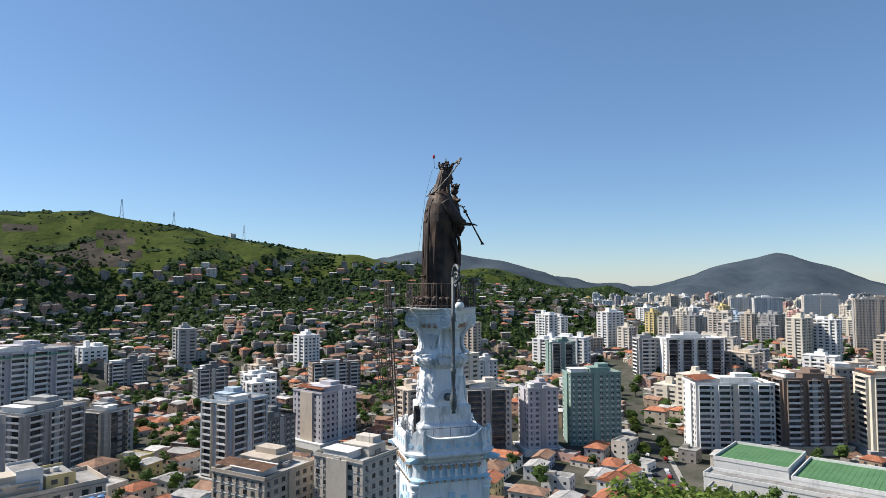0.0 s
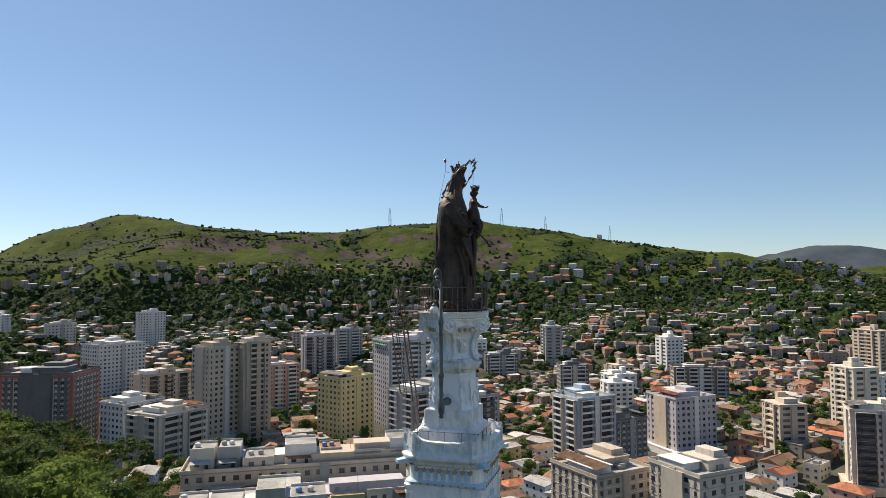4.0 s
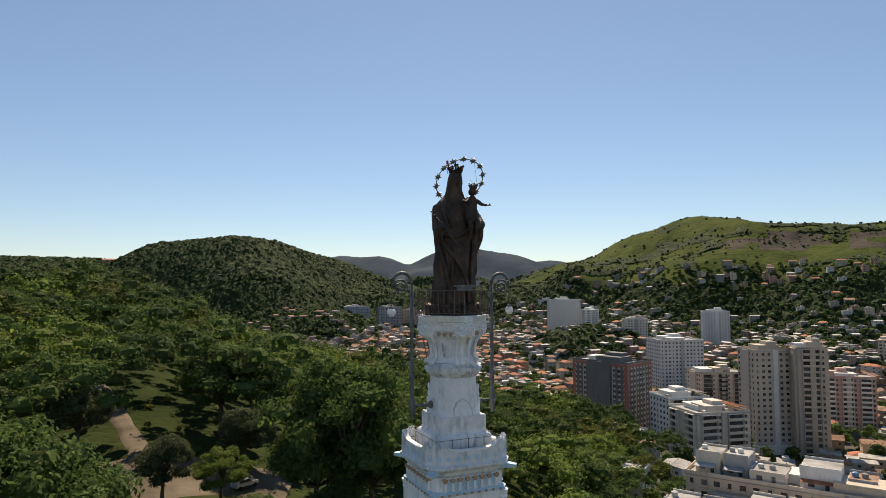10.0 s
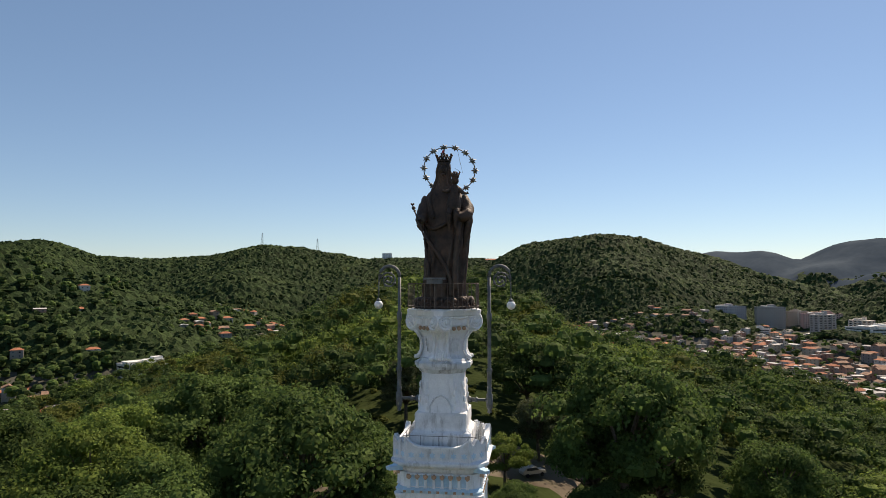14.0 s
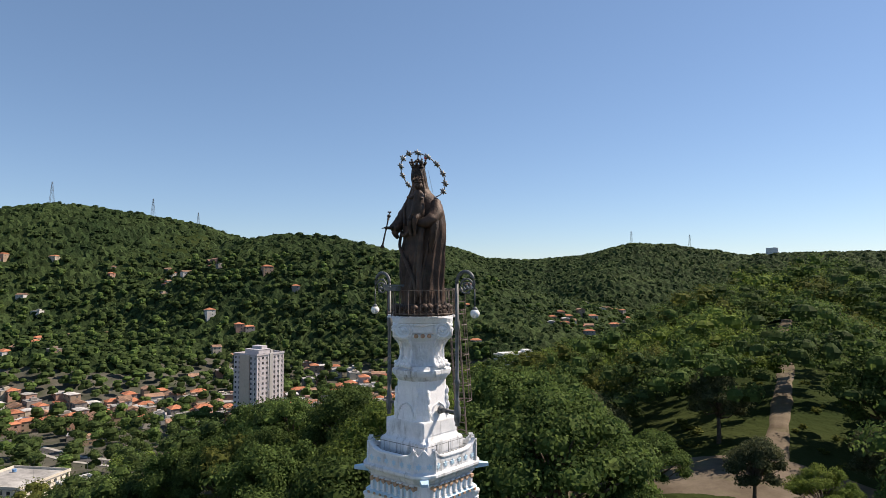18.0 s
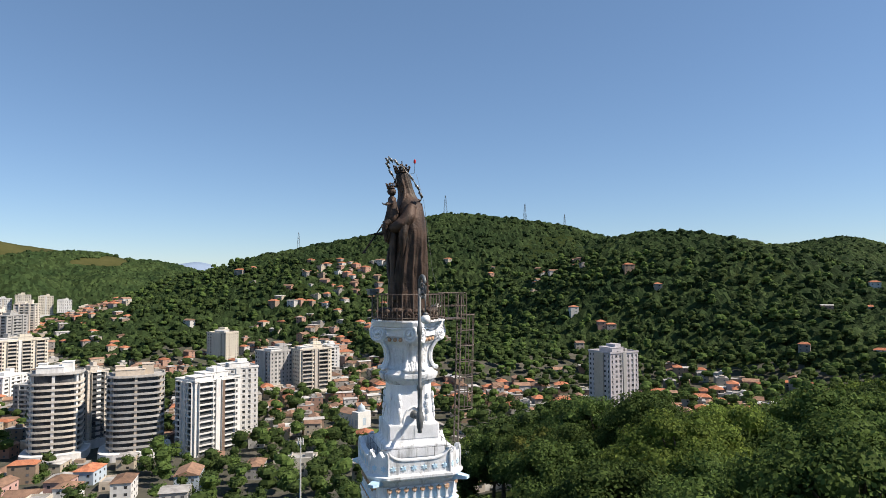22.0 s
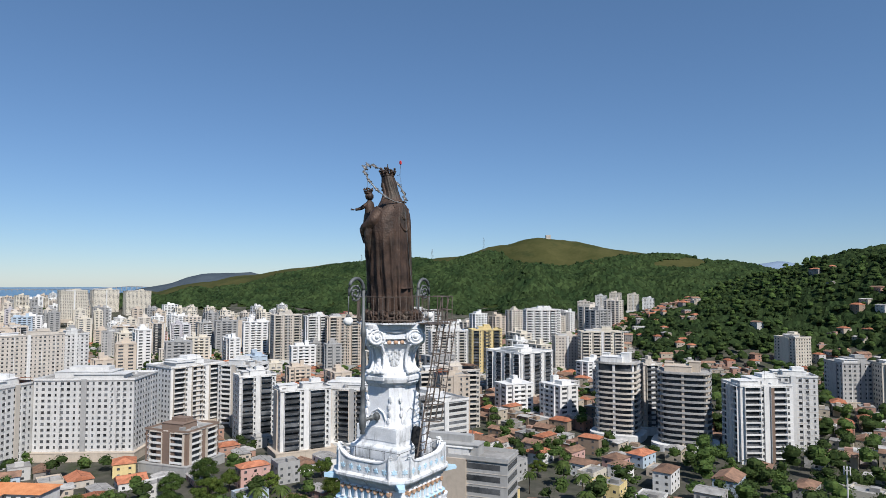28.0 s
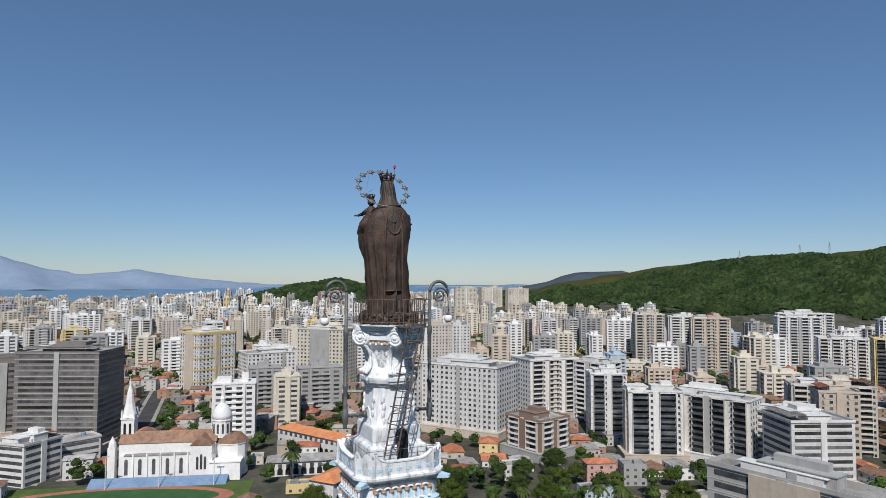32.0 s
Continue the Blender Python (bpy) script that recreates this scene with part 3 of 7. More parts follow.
# ---- statue: one plain bronze figure with child, sceptre and ring of stars ----
def statue():
    s = Soup()
    rows = [(89.02, 0.03, 0.80, 0.02, 0.74), (89.4, 0.02, 0.79, 0.02, 0.74), (89.9, 0.04, 0.78, 0.00, 0.73), (90.4, 0.08, 0.77, -0.02, 0.73), (90.9, 0.12, 0.79, -0.03, 0.72),
            (91.4, 0.15, 0.83, -0.01, 0.69), (91.8, 0.15, 0.89, 0.0, 0.67), (92.2, 0.12, 0.94, 0.01, 0.65), (92.6, 0.09, 0.93, 0.01, 0.61), (92.95, 0.06, 0.84, 0.02, 0.56), (93.2, 0.04, 0.67, 0.02, 0.50),
            (93.35, 0.02, 0.50, 0.0, 0.44), (93.47, 0.01, 0.37, -0.02, 0.39), (93.6, 0.01, 0.29, -0.05, 0.35), (93.8, 0.01, 0.27, -0.10, 0.32), (94.0, 0.02, 0.27, -0.15, 0.31), (94.2, 0.03, 0.26, -0.19, 0.29),
            (94.36, 0.04, 0.235, -0.22, 0.26), (94.48, 0.04, 0.16, -0.23, 0.17)]
    n = 112
    fine = []
    for (a, b) in zip(rows, rows[1:]):
        for i in range(6):
            f = i / 6
            fine.append([p + (w - p) * f for p, w in zip(a, b)])
    fine.append(list(rows[-1]))
    skin = []
    for z, xc, hw, yc, hd in fine:
        ring = []
        hd *= 0.94
        deep = max(0.0, min(1.0, (93.25 - z) / 1.6))
        low = max(0.0, min(1.0, (92.3 - z) / 1.5))
        for k in range(n):
            th = 2 * math.pi * k / n
            cx, cy = math.cos(th), math.sin(th)
            # long hanging folds: sharp ridges, wide valleys
            ph = 7 * th + 0.8 * math.sin(z * 0.8) + 0.25 * z + 1.6 * noise.noise((cx * 1.4, cy * 1.4, z * 0.3))
            fold = 1 + low * (0.17 * (1 - abs(math.sin(ph))) ** 2 - 0.06) + low * 0.05 * (1 - abs(math.sin(2.5 * ph + 1))) ** 2
            fold += deep * 0.07 * noise.noise((cx * 2.2, cy * 2.2, z * 0.9 + 7))
            # crumpled cloth and hammered metal
            fold += (0.25 + 0.75 * deep) * (0.035 * noise.noise((cx * 5 + 3, cy * 5, z * 2.2)) + 0.014 * noise.noise((cx * 13, cy * 13, z * 9)))
            if cy < 0:                           # the front opens in deeper folds
                fold += low * -cy * 0.06 * math.sin(5 * th + 1.1 * z)
            if z > 93.45:                        # strands of the veil
                fold += 0.025 * math.sin(15 * th + 2 * z)
            ex = 0.88
            px, py = math.copysign(abs(cx) ** ex, cx), math.copysign(abs(cy) ** ex, cy)
            ring.append((xc + hw * fold * px, yc + hd * fold * py, z))
        skin.append(ring)
    s.rings(skin)

    def cloth(pts, rad, seg=14, amp=0.16, seed=0.0):
        """A tube of crumpled cloth along a smoothed line."""
        line = []
        P = [Vector(p) for p in pts]
        m = len(P)
        for i in range(m - 1):
            p0, p1, p2, p3 = P[max(i - 1, 0)], P[i], P[i + 1], P[min(i + 2, m - 1)]
            for j in range(6):
                f = j / 6
                line.append((0.5 * ((2 * p1) + (p2 - p0) * f + (2 * p0 - 5 * p1 + 4 * p2 - p3) * f * f + (3 * p1 - p0 - 3 * p2 + p3) * f ** 3), rad[i] + (rad[i + 1] - rad[i]) * f))
        line.append((P[-1], rad[-1]))
        at = len(s.v)
        s.tube([p for p, r in line], [r for p, r in line], seg)
        for i in range(at, len(s.v)):
            x, y, z = s.v[i]
            near, r = min(line, key=lambda q: (q[0].x - x) ** 2 + (q[0].y - y) ** 2 + (q[0].z - z) ** 2)
            g = 1 + amp * noise.noise((x * 7 + seed, y * 7, z * 4)) + amp * 0.5 * noise.noise((x * 17, y * 17 + seed, z * 12))
            s.v[i] = tuple(near + (Vector((x, y, z)) - near) * g)

    # face, hair and the edges of the veil
    s.ball((0.03, -0.36, 94.08), 0.165, 0.16, 0.23, 14, 10)
    s.ball((0.03, -0.52, 94.05), 0.028, 0.045, 0.06, 6, 5)
    s.ball((0.03, -0.46, 93.89), 0.08, 0.07, 0.06, 8, 6)
    for sx in (-1, 1):
        cloth([(0.03 + sx * 0.17, -0.33, 94.36), (0.02 + sx * 0.24, -0.28, 94.05), (0.01 + sx * 0.25, -0.20, 93.75), (sx * 0.36, -0.22, 93.42), (sx * 0.46, -0.40, 92.95), (sx * 0.30, -0.62, 92.2)], [0.05, 0.06, 0.07, 0.08, 0.07, 0.05], 8)
    # crowns: a band, short leafy points with small balls, inner arches
    for cx, cy, cz, r, h in ((0.04, -0.24, 94.40, 0.25, 0.30), (0.54, -0.79, 93.72, 0.145, 0.20)):
        s.lathe([(r * 0.92, -0.02), (r * 1.04, 0.0), (r * 1.06, 0.03), (r * 0.98, 0.05), (r * 1.0, 0.09), (r * 0.92, 0.10), (r * 0.85, 0.02)], 18, (cx, cy, cz))
        for k in range(9):
            a = 2 * math.pi * (k + 0.5) / 9
            dx, dy = math.cos(a), math.sin(a)
            hh = h * (1.0 if k % 2 == 0 else 0.78)
            s.tube([(cx + r * dx, cy + r * dy, cz + 0.06), (cx + r * 1.12 * dx, cy + r * 1.12 * dy, cz + hh * 0.55), (cx + r * 1.22 * dx, cy + r * 1.22 * dy, cz + hh * 0.85)], [0.14 * r, 0.09 * r, 0.07 * r], 6)
            s.ball((cx + r * 1.23 * dx, cy + r * 1.23 * dy, cz + hh * 0.92), 0.19 * r, seg=7, rows=5)
            for q in (-1, 1):
                s.ball((cx + r * 1.14 * dx - q * dy * 0.2 * r, cy + r * 1.14 * dy + q * dx * 0.2 * r, cz + hh * 0.62), 0.12 * r, seg=6, rows=4)
        for k in range(4):
            a = math.pi * k / 4 + 0.4
            s.tube([(cx + r * 0.95 * math.cos(a) * math.cos(b), cy + r * 0.95 * math.sin(a) * math.cos(b), cz + 0.05 + h * 0.8 * math.sin(b)) for b in [math.pi * i / 8 for i in range(9)]], 0.09 * r, 5)
    s.tube([(0.04, -0.24, 94.6), (0.04, -0.24, 94.88)], 0.022, 6)
    s.ball((0.04, -0.24, 94.72), 0.06, seg=8, rows=6)
    # child seated on the arm
    child = [(92.35, 0.44, 0.20, -0.72, 0.22), (92.55, 0.46, 0.27, -0.74, 0.27), (92.8, 0.48, 0.26, -0.72, 0.25), (93.0, 0.50, 0.21, -0.72, 0.19), (93.2, 0.52, 0.21, -0.72, 0.17), (93.36, 0.52, 0.18, -0.73, 0.14), (93.44, 0.52, 0.08, -0.74, 0.08), (93.5, 0.52, 0.07, -0.75, 0.07)]
    at = len(s.v)
    s.rings([[(xc + hw * math.cos(a), yc + hd * math.sin(a), z) for a in [2 * math.pi * k / 28 for k in range(28)]] for z, xc, hw, yc, hd in child])
    for i in range(at, len(s.v)):
        x, y, z = s.v[i]
        g = 1 + 0.16 * noise.noise((x * 6, y * 6, z * 5)) + 0.07 * noise.noise((x * 16, y * 16, z * 12))
        s.v[i] = (0.48 + (x - 0.48) * g, -0.72 + (y + 0.72) * g, z)
    s.ball((0.53, -0.77, 93.62), 0.135, 0.145, 0.17, 14, 10)
    s.ball((0.54, -0.91, 93.60), 0.02, 0.03, 0.035, 6, 5)
    s.ball((0.52, -0.70, 93.60), 0.15, 0.12, 0.15, 12, 8)
    cloth([(0.68, -0.74, 93.28), (0.84, -0.90, 93.12), (0.98, -1.06, 93.06)], [0.085, 0.07, 0.045], 10)
    s.ball((1.03, -1.12, 93.06), 0.06, 0.055, 0.03, 8, 5)
    for q in range(3):
        s.tube([(1.03, -1.12, 93.06), (1.10 - 0.03 * q, -1.19 - 0.02 * q, 93.04 + 0.035 * q)], [0.02, 0.012], 5)
    cloth([(0.36, -0.74, 93.26), (0.20, -0.82, 93.18), (0.05, -0.84, 93.22)], [0.08, 0.065, 0.04], 10)
    cloth([(0.60, -0.84, 92.50), (0.60, -1.00, 92.34), (0.57, -0.98, 92.0), (0.56, -0.93, 91.8)], [0.13, 0.115, 0.07, 0.05], 10)
    cloth([(0.38, -0.86, 92.48), (0.33, -0.98, 92.28), (0.33, -0.95, 91.92), (0.34, -0.91, 91.72)], [0.13, 0.115, 0.07, 0.05], 10)
    # arms, sleeves and the cloth hanging from them
    cloth([(0.72, -0.02, 93.02), (0.94, -0.26, 92.55), (0.86, -0.62, 92.25), (0.46, -0.80, 92.22)], [0.22, 0.26, 0.22, 0.12], 16, 0.2, 1.0)
    cloth([(0.94, -0.35, 92.45), (1.0, -0.42, 92.05), (0.92, -0.42, 91.6), (0.80, -0.40, 91.1)], [0.20, 0.16, 0.12, 0.04], 12, 0.25, 2.0)
    cloth([(0.62, -0.60, 92.3), (0.62, -0.72, 91.6), (0.54, -0.70, 90.6), (0.52, -0.68, 89.5)], [0.16, 0.12, 0.11, 0.12], 12, 0.25, 3.0)
    cloth([(-0.62, 0.0, 93.0), (-0.74, -0.22, 92.6), (-0.78, -0.52, 92.22), (-0.80, -0.78, 92.12)], [0.22, 0.25, 0.23, 0.15], 16, 0.2, 4.0)
    cloth([(-0.78, -0.48, 92.2), (-0.80, -0.62, 91.95), (-0.72, -0.55, 91.72)], [0.20, 0.15, 0.05], 12, 0.25, 5.0)
    s.tube([(-0.80, -0.75, 92.12), (-0.81, -1.04, 92.10)], [0.075, 0.055], 8)
    s.ball((-0.81, -1.10, 92.10), 0.065, 0.10, 0.045, 8, 6)
    for q in range(4):
        s.tube([(-0.85 + 0.03 * q, -1.15, 92.10), (-0.84 + 0.04 * q, -1.30, 92.06 + 0.02 * (q % 2))], [0.02, 0.012], 5)
    # sceptre
    top, bot = Vector((-1.13, -0.60, 92.74)), Vector((-0.47, -1.62, 91.37))
    s.tube([top, top.lerp(bot, 0.3), top.lerp(bot, 0.5), bot], [0.022, 0.03, 0.028, 0.036], 8)
    s.ball(tuple(top.lerp(bot, 0.11)), 0.075, seg=9, rows=7)
    s.ball(tuple(top.lerp(bot, 0.20)), 0.05, seg=8, rows=6)
    s.ball(tuple(bot), 0.06, seg=8, rows=6)
    for a in range(3):
        s.ball((top.x + 0.05 * math.cos(a * 2.1), top.y + 0.05 * math.sin(a * 2.1), top.z + 0.02), 0.035, seg=6, rows=5)
        s.ball((bot.x + 0.06 * math.cos(a * 2.1), bot.y + 0.06 * math.sin(a * 2.1), bot.z - 0.03), 0.03, seg=6, rows=5)
    # hems of the cloak
    rnd = random.Random(4)
    cloth([(-0.72, -0.35, 92.0), (-0.55, -0.62, 91.4), (-0.1, -0.74, 90.8), (0.3, -0.72, 90.0), (0.36, -0.72, 89.3)], [0.05, 0.07, 0.08, 0.08, 0.06], 8, 0.25)
    cloth([(-0.70, -0.25, 91.6), (-0.58, -0.52, 90.7), (-0.42, -0.60, 89.9), (-0.34, -0.62, 89.2)], [0.05, 0.07, 0.08, 0.07], 8, 0.25, 2)
    cloth([(-0.64, -0.45, 92.0), (-0.3, -0.68, 91.8), (0.1, -0.72, 91.95), (0.42, -0.70, 92.2)], [0.05, 0.08, 0.08, 0.05], 8, 0.3, 5)
    # back: two long flat folds, gathered collar, small ledge
    for sx in (-1, 1):
        cloth([(0.03 + sx * 0.20, 0.47, 93.15), (0.05 + sx * 0.34, 0.57, 92.4), (0.06 + sx * 0.36, 0.62, 91.0), (0.06 + sx * 0.38, 0.65, 89.3)], [0.03, 0.05, 0.06, 0.06], 8, 0.2)
    for q in (1, 4):
        w = 0.10 + 0.055 * q
        cloth([(0.03 - w * 1.4, 0.36 + 0.02 * q, 93.22 - 0.02 * q), (0.03 - w * 0.7, 0.50 + 0.02 * q, 92.95 - 0.13 * q), (0.05, 0.55 + 0.015 * q, 92.85 - 0.15 * q), (0.06 + w * 0.8, 0.50 + 0.02 * q, 92.98 - 0.12 * q), (0.05 + w * 1.4, 0.34 + 0.02 * q, 93.20)], [0.02, 0.035, 0.045, 0.035, 0.02], 6, 0.3, q)
    s.box(0.10, 0.70, 90.06, 0.62, 0.12, 0.05)
    s.box(-0.05, 0.40, 93.38, 0.5, 0.06, 0.06)
    # ring of twelve stars, leaning forward
    ring_from = len(s.f)
    c, rad, tilt = Vector((0.24, -0.20, 94.09)), 0.99, radians(39)
    u, v = Vector((1, 0, 0)), Vector((0, -math.sin(tilt), math.cos(tilt)))
    w = u.cross(v)
    s.tube([c + (u * math.cos(2 * math.pi * k / 48) + v * math.sin(2 * math.pi * k / 48)) * rad for k in range(48)], 0.022, 6, closed=True)
    for k in range(12):
        a = radians(90 - 5 - 25 * (k - 5.5))
        o = c + (u * math.cos(a) + v * math.sin(a)) * rad
        ring = []
        for j in range(12):
            r = 0.155 if j % 2 == 0 else 0.065
            b = a + 2 * math.pi * j / 12
            ring.append((u * math.cos(b) + v * math.sin(b)) * r)
        s.rings([[o + p - w * 0.02 for p in ring], [o + p + w * 0.02 for p in ring]])
    for sx in (-1, 1):
        s.tube([c - v * rad + u * 0.12 * sx, Vector((0.02 + 0.15 * sx, 0.40, 93.38))], 0.02, 5)
    ring_to = len(s.f)
    # curling cloud under the feet
    s.lathe([(1.00, 88.79), (1.08, 88.84), (1.10, 88.98), (1.02, 89.10), (0.92, 89.16), (0.7, 89.24)], 40, (0.03, 0, 0))
    for k in range(22):
        a = 2 * math.pi * k / 22 + 0.12 * rnd.random()
        ux, uy = -math.sin(a), math.cos(a)
        r0 = 0.13 + 0.05 * rnd.random()
        oz = 88.95 + 0.05 * math.sin(k * 2.4)
        turn = 1 if k % 2 else -1
        spiral = []
        for i in range(18):
            rr = r0 * (1 - i / 20)
            b = turn * (0.5 * i)
            ro = 1.09 + 0.05 * (i / 18)
            spiral.append((0.03 + ro * math.cos(a) + ux * rr * math.cos(b), ro * math.sin(a) + uy * rr * math.cos(b), oz + rr * math.sin(b)))
        s.tube(spiral, [0.055 - 0.0015 * i for i in range(18)], 6)
        s.ball((0.03 + 1.0 * math.cos(a), 1.0 * math.sin(a), 89.10 + 0.04 * rnd.random()), 0.16, 0.16, 0.09 + 0.05 * rnd.random(), 8, 6)
    ob = part("statue", s, M_BRONZE)
    me = ob.data
    me.materials.append(M_STEEL)
    slots = np.zeros(len(me.polygons), np.int32)
    slots[ring_from:ring_to] = 1
    me.polygons.foreach_set("material_index", slots)
    me.polygons.foreach_set("use_smooth", [True] * len(me.polygons))
    return tagged(ob, "dark brown bronze robed figure with child and ring of stars", "statue")


statue()


# ---- lamps on brackets beside the column ----
def street_lamp(sgn):
    th = tagged(empty("arched_lamp", (sgn * 1.0, 0, 85.3)), "ornate grey iron lamp with white globe on the column", "lamp", "lamps on the column")
    o = (sgn * 1.0, 0, 85.3)

    def lp(name, s, mat, label=""):
        s.v = [(x - o[0], y - o[1], z - o[2]) for x, y, z in s.v]
        return part(name, s, mat, th, label, True)
    s = Soup()
    s.tube([(sgn * 0.93, 0, 85.35), (sgn * 1.05, 0, 85.35)], [0.16, 0.11], 14)
    lp("rosette", s, M_IRON)
    s = Soup()
    s.tube([(sgn * 1.0, 0, 85.35), (sgn * 1.2, 0, 85.35), (sgn * 1.22, 0, 85.35), (sgn * 1.28, 0, 85.35), (sgn * 1.3, 0, 85.35), (sgn * 1.74, 0, 85.35)], [0.10, 0.07, 0.1, 0.1, 0.06, 0.06], 10)
    lp("bracket", s, M_IRON)
    s = Soup()
    s.lathe([(0.02, 84.85), (0.09, 84.88), (0.07, 84.98), (0.11, 85.05), (0.13, 85.3), (0.12, 85.55), (0.08, 85.62), (0.10, 85.75), (0.075, 85.8), (0.085, 86.35), (0.11, 86.4), (0.11, 86.5), (0.07, 86.55),
             (0.07, 88.3), (0.10, 88.35), (0.10, 88.6), (0.065, 88.65), (0.06, 90.0)], 12, (sgn * 1.74, 0, 0))
    lp("pole", s, M_IRON)
    s = Soup()
    arc = [(sgn * (2.14 - 0.40 * math.cos(a)), 0, 90.0 + 0.42 * math.sin(a)) for a in [math.pi * i / 14 for i in range(15)]]
    s.tube(arc + [(sgn * 2.55, 0, 89.8)], [0.065] * 12 + [0.055, 0.05, 0.045, 0.035], 10)
    lp("arch", s, M_IRON)
    s = Soup()
    sp = [(sgn * (2.18 + (0.33 - 0.28 * i / 30) * math.cos(0.42 * i + 0.2)), 0, 89.86 + (0.33 - 0.28 * i / 30) * math.sin(0.42 * i + 0.2)) for i in range(31)]
    s.tube(sp, 0.035, 6)
    lp("scroll", s, M_IRON)
    for i in range(4, 30, 4):
        s = Soup()
        s.ball((sp[i][0], 0, sp[i][2]), 0.07, 0.06, 0.06, 7, 5)
        lp("boss", s, M_IRON)
    s = Soup()
    s.tube([(sgn * 2.56, 0, 89.85), (sgn * 2.57, 0, 89.12)], 0.022, 6)
    s.lathe([(0.03, 0.25), (0.08, 0.2), (0.10, 0.14)], 10, (sgn * 2.57, 0, 88.92))
    lp("hanger", s, M_IRON)
    s = Soup()
    s.ball((sgn * 2.57, 0, 88.92), 0.17, seg=18, rows=12)
    lp("globe", s, M_GLOBE, "white opal glass globe")


street_lamp(-1)
street_lamp(1)


# ---- railing, ladder with its cage, floodlight, beacon ----
rail = tagged(empty("railing", (0, 0, 88.785)), "thin dark iron railing round the statue's platform", "railing")
for k in range(8):
    a0, a1 = math.pi / 8 + math.pi * k / 4, math.pi / 8 + math.pi * (k + 1) / 4
    p0, p1 = (1.40 * math.cos(a0), 1.40 * math.sin(a0)), (1.40 * math.cos(a1), 1.40 * math.sin(a1))
    for zz in (0.96, 0.10):
        s = Soup()
        s.tube([(*p0, zz), (*p1, zz)], 0.016, 6)
        part("rail", s, M_RUST, rail)
    for j in range(5):
        s = Soup()
        x, y = p0[0] + (p1[0] - p0[0]) * j / 5, p0[1] + (p1[1] - p0[1]) * j / 5
        s.tube([(x, y, 0), (x, y, 0.96)], 0.018 if j == 0 else 0.011, 6)
        part("post", s, M_RUST, rail)
balcony = tagged(empty("ladder_landing", (-0.2, 1.42, 88.77)), "rusty steel landing with a guard rail above the ladder", "landing")
s = Soup()
s.box(0, 0.42, 0.0, 1.0, 0.84, 0.04)
part("deck", s, M_RUST, balcony)
for x, y in ((-0.5, 0.84), (0.5, 0.84), (-0.5, 0.42), (0.5, 0.42), (-0.17, 0.84), (0.17, 0.84)):
    s = Soup()
    s.tube([(x, y, 0), (x, y, 1.0)], 0.018, 6)
    part("post", s, M_RUST, balcony)
for pts in ([(-0.5, 0, 1.0), (-0.5, 0.84, 1.0), (0.5, 0.84, 1.0), (0.5, 0, 1.0)], [(-0.5, 0, 0.5), (-0.5, 0.84, 0.5), (0.5, 0.84, 0.5), (0.5, 0, 0.5)]):
    s = Soup()
    for a, b in zip(pts, pts[1:]):
        s.tube([a, b], 0.018, 6)
    part("rail", s, M_RUST, balcony)
LT, LB = Vector((-0.32, 2.20, 89.75)), Vector((0.55, 1.72, 84.12))
ladder = tagged(empty("caged_ladder", LB), "rusty steel ladder with safety cage leaning on the column", "ladder")
run = LT - LB
for sx in (-0.24, 0.24):
    s = Soup()
    s.tube([(sx, 0, 0), run + Vector((sx, 0, 0))], 0.032, 6)
    part("side_rail", s, M_RUST, ladder)
for k in range(19):
    s = Soup()
    p = run * ((k + 0.5) / 20)
    s.tube([p + Vector((-0.24, 0, 0)), p + Vector((0.24, 0, 0))], 0.018, 6)
    part("rung", s, M_RUST, ladder)
for k in range(7):
    s = Soup()
    p = run * (0.22 + 0.105 * k)
    s.tube([p + Vector((0.36 * math.cos(a), 0.62 * math.sin(a), 0)) for a in [math.pi * i / 10 for i in range(11)]], 0.02, 6)
    part("hoop", s, M_RUST, ladder)
for k in range(5):
    s = Soup()
    a = math.pi * (k + 0.5) / 5
    off = Vector((0.36 * math.cos(a), 0.62 * math.sin(a), 0))
    s.tube([run * 0.22 + off, run * 0.86 + off], 0.016, 5)
    part("cage_bar", s, M_RUST, ladder)
flood = tagged(empty("floodlight", (-0.15, -1.36, 89.0)), "grey floodlight on a stand at the statue's feet", "floodlight")
s = Soup()
s.box(0, 0, 0.92, 0.78, 0.34, 0.07)
s.box(0, -0.02, 0.80, 0.55, 0.26, 0.14)
part("housing", s, M_IRON, flood)
s = Soup()
s.tube([(0, 0, -0.18), (0, 0, 0.8)], 0.03, 6)
part("stand", s, M_RUST, flood)
beacon = tagged(empty("warning_light", (-0.09, 0.28, 94.4)), "small red warning light on a thin rod behind the crown", "light")
s = Soup()
s.tube([(0.0, -0.15, 0.02), (0.02, 0, 0.05), (0.02, 0.02, 0.45)], 0.012, 5)
part("rod", s, M_IRON, beacon)
s = Soup()
s.lathe([(0.02, 0.43), (0.05, 0.46), (0.05, 0.55), (0.02, 0.59)], 8, (0.02, 0.02, 0))
part("lens", s, rough_mat("red_plastic", (0.45, 0.03, 0.03), (0.6, 0.05, 0.05), 20, 0.3), beacon, "red lens")
for nm, pts in (("lightning_wire", [(0.02, 0.34, 94.4), (0.1, 0.62, 93.3), (0.15, 0.95, 90.6), (0.1, 1.38, 89.0)]), ("guy_wire", [(0.5, -0.55, 94.1), (0.8, -0.62, 93.9), (0.62, -0.75, 94.75)])):
    s = Soup()
    s.tube(pts, 0.006, 5)
    tagged(part(nm, s, M_IRON), "thin dark wire strung beside the statue", "wire")

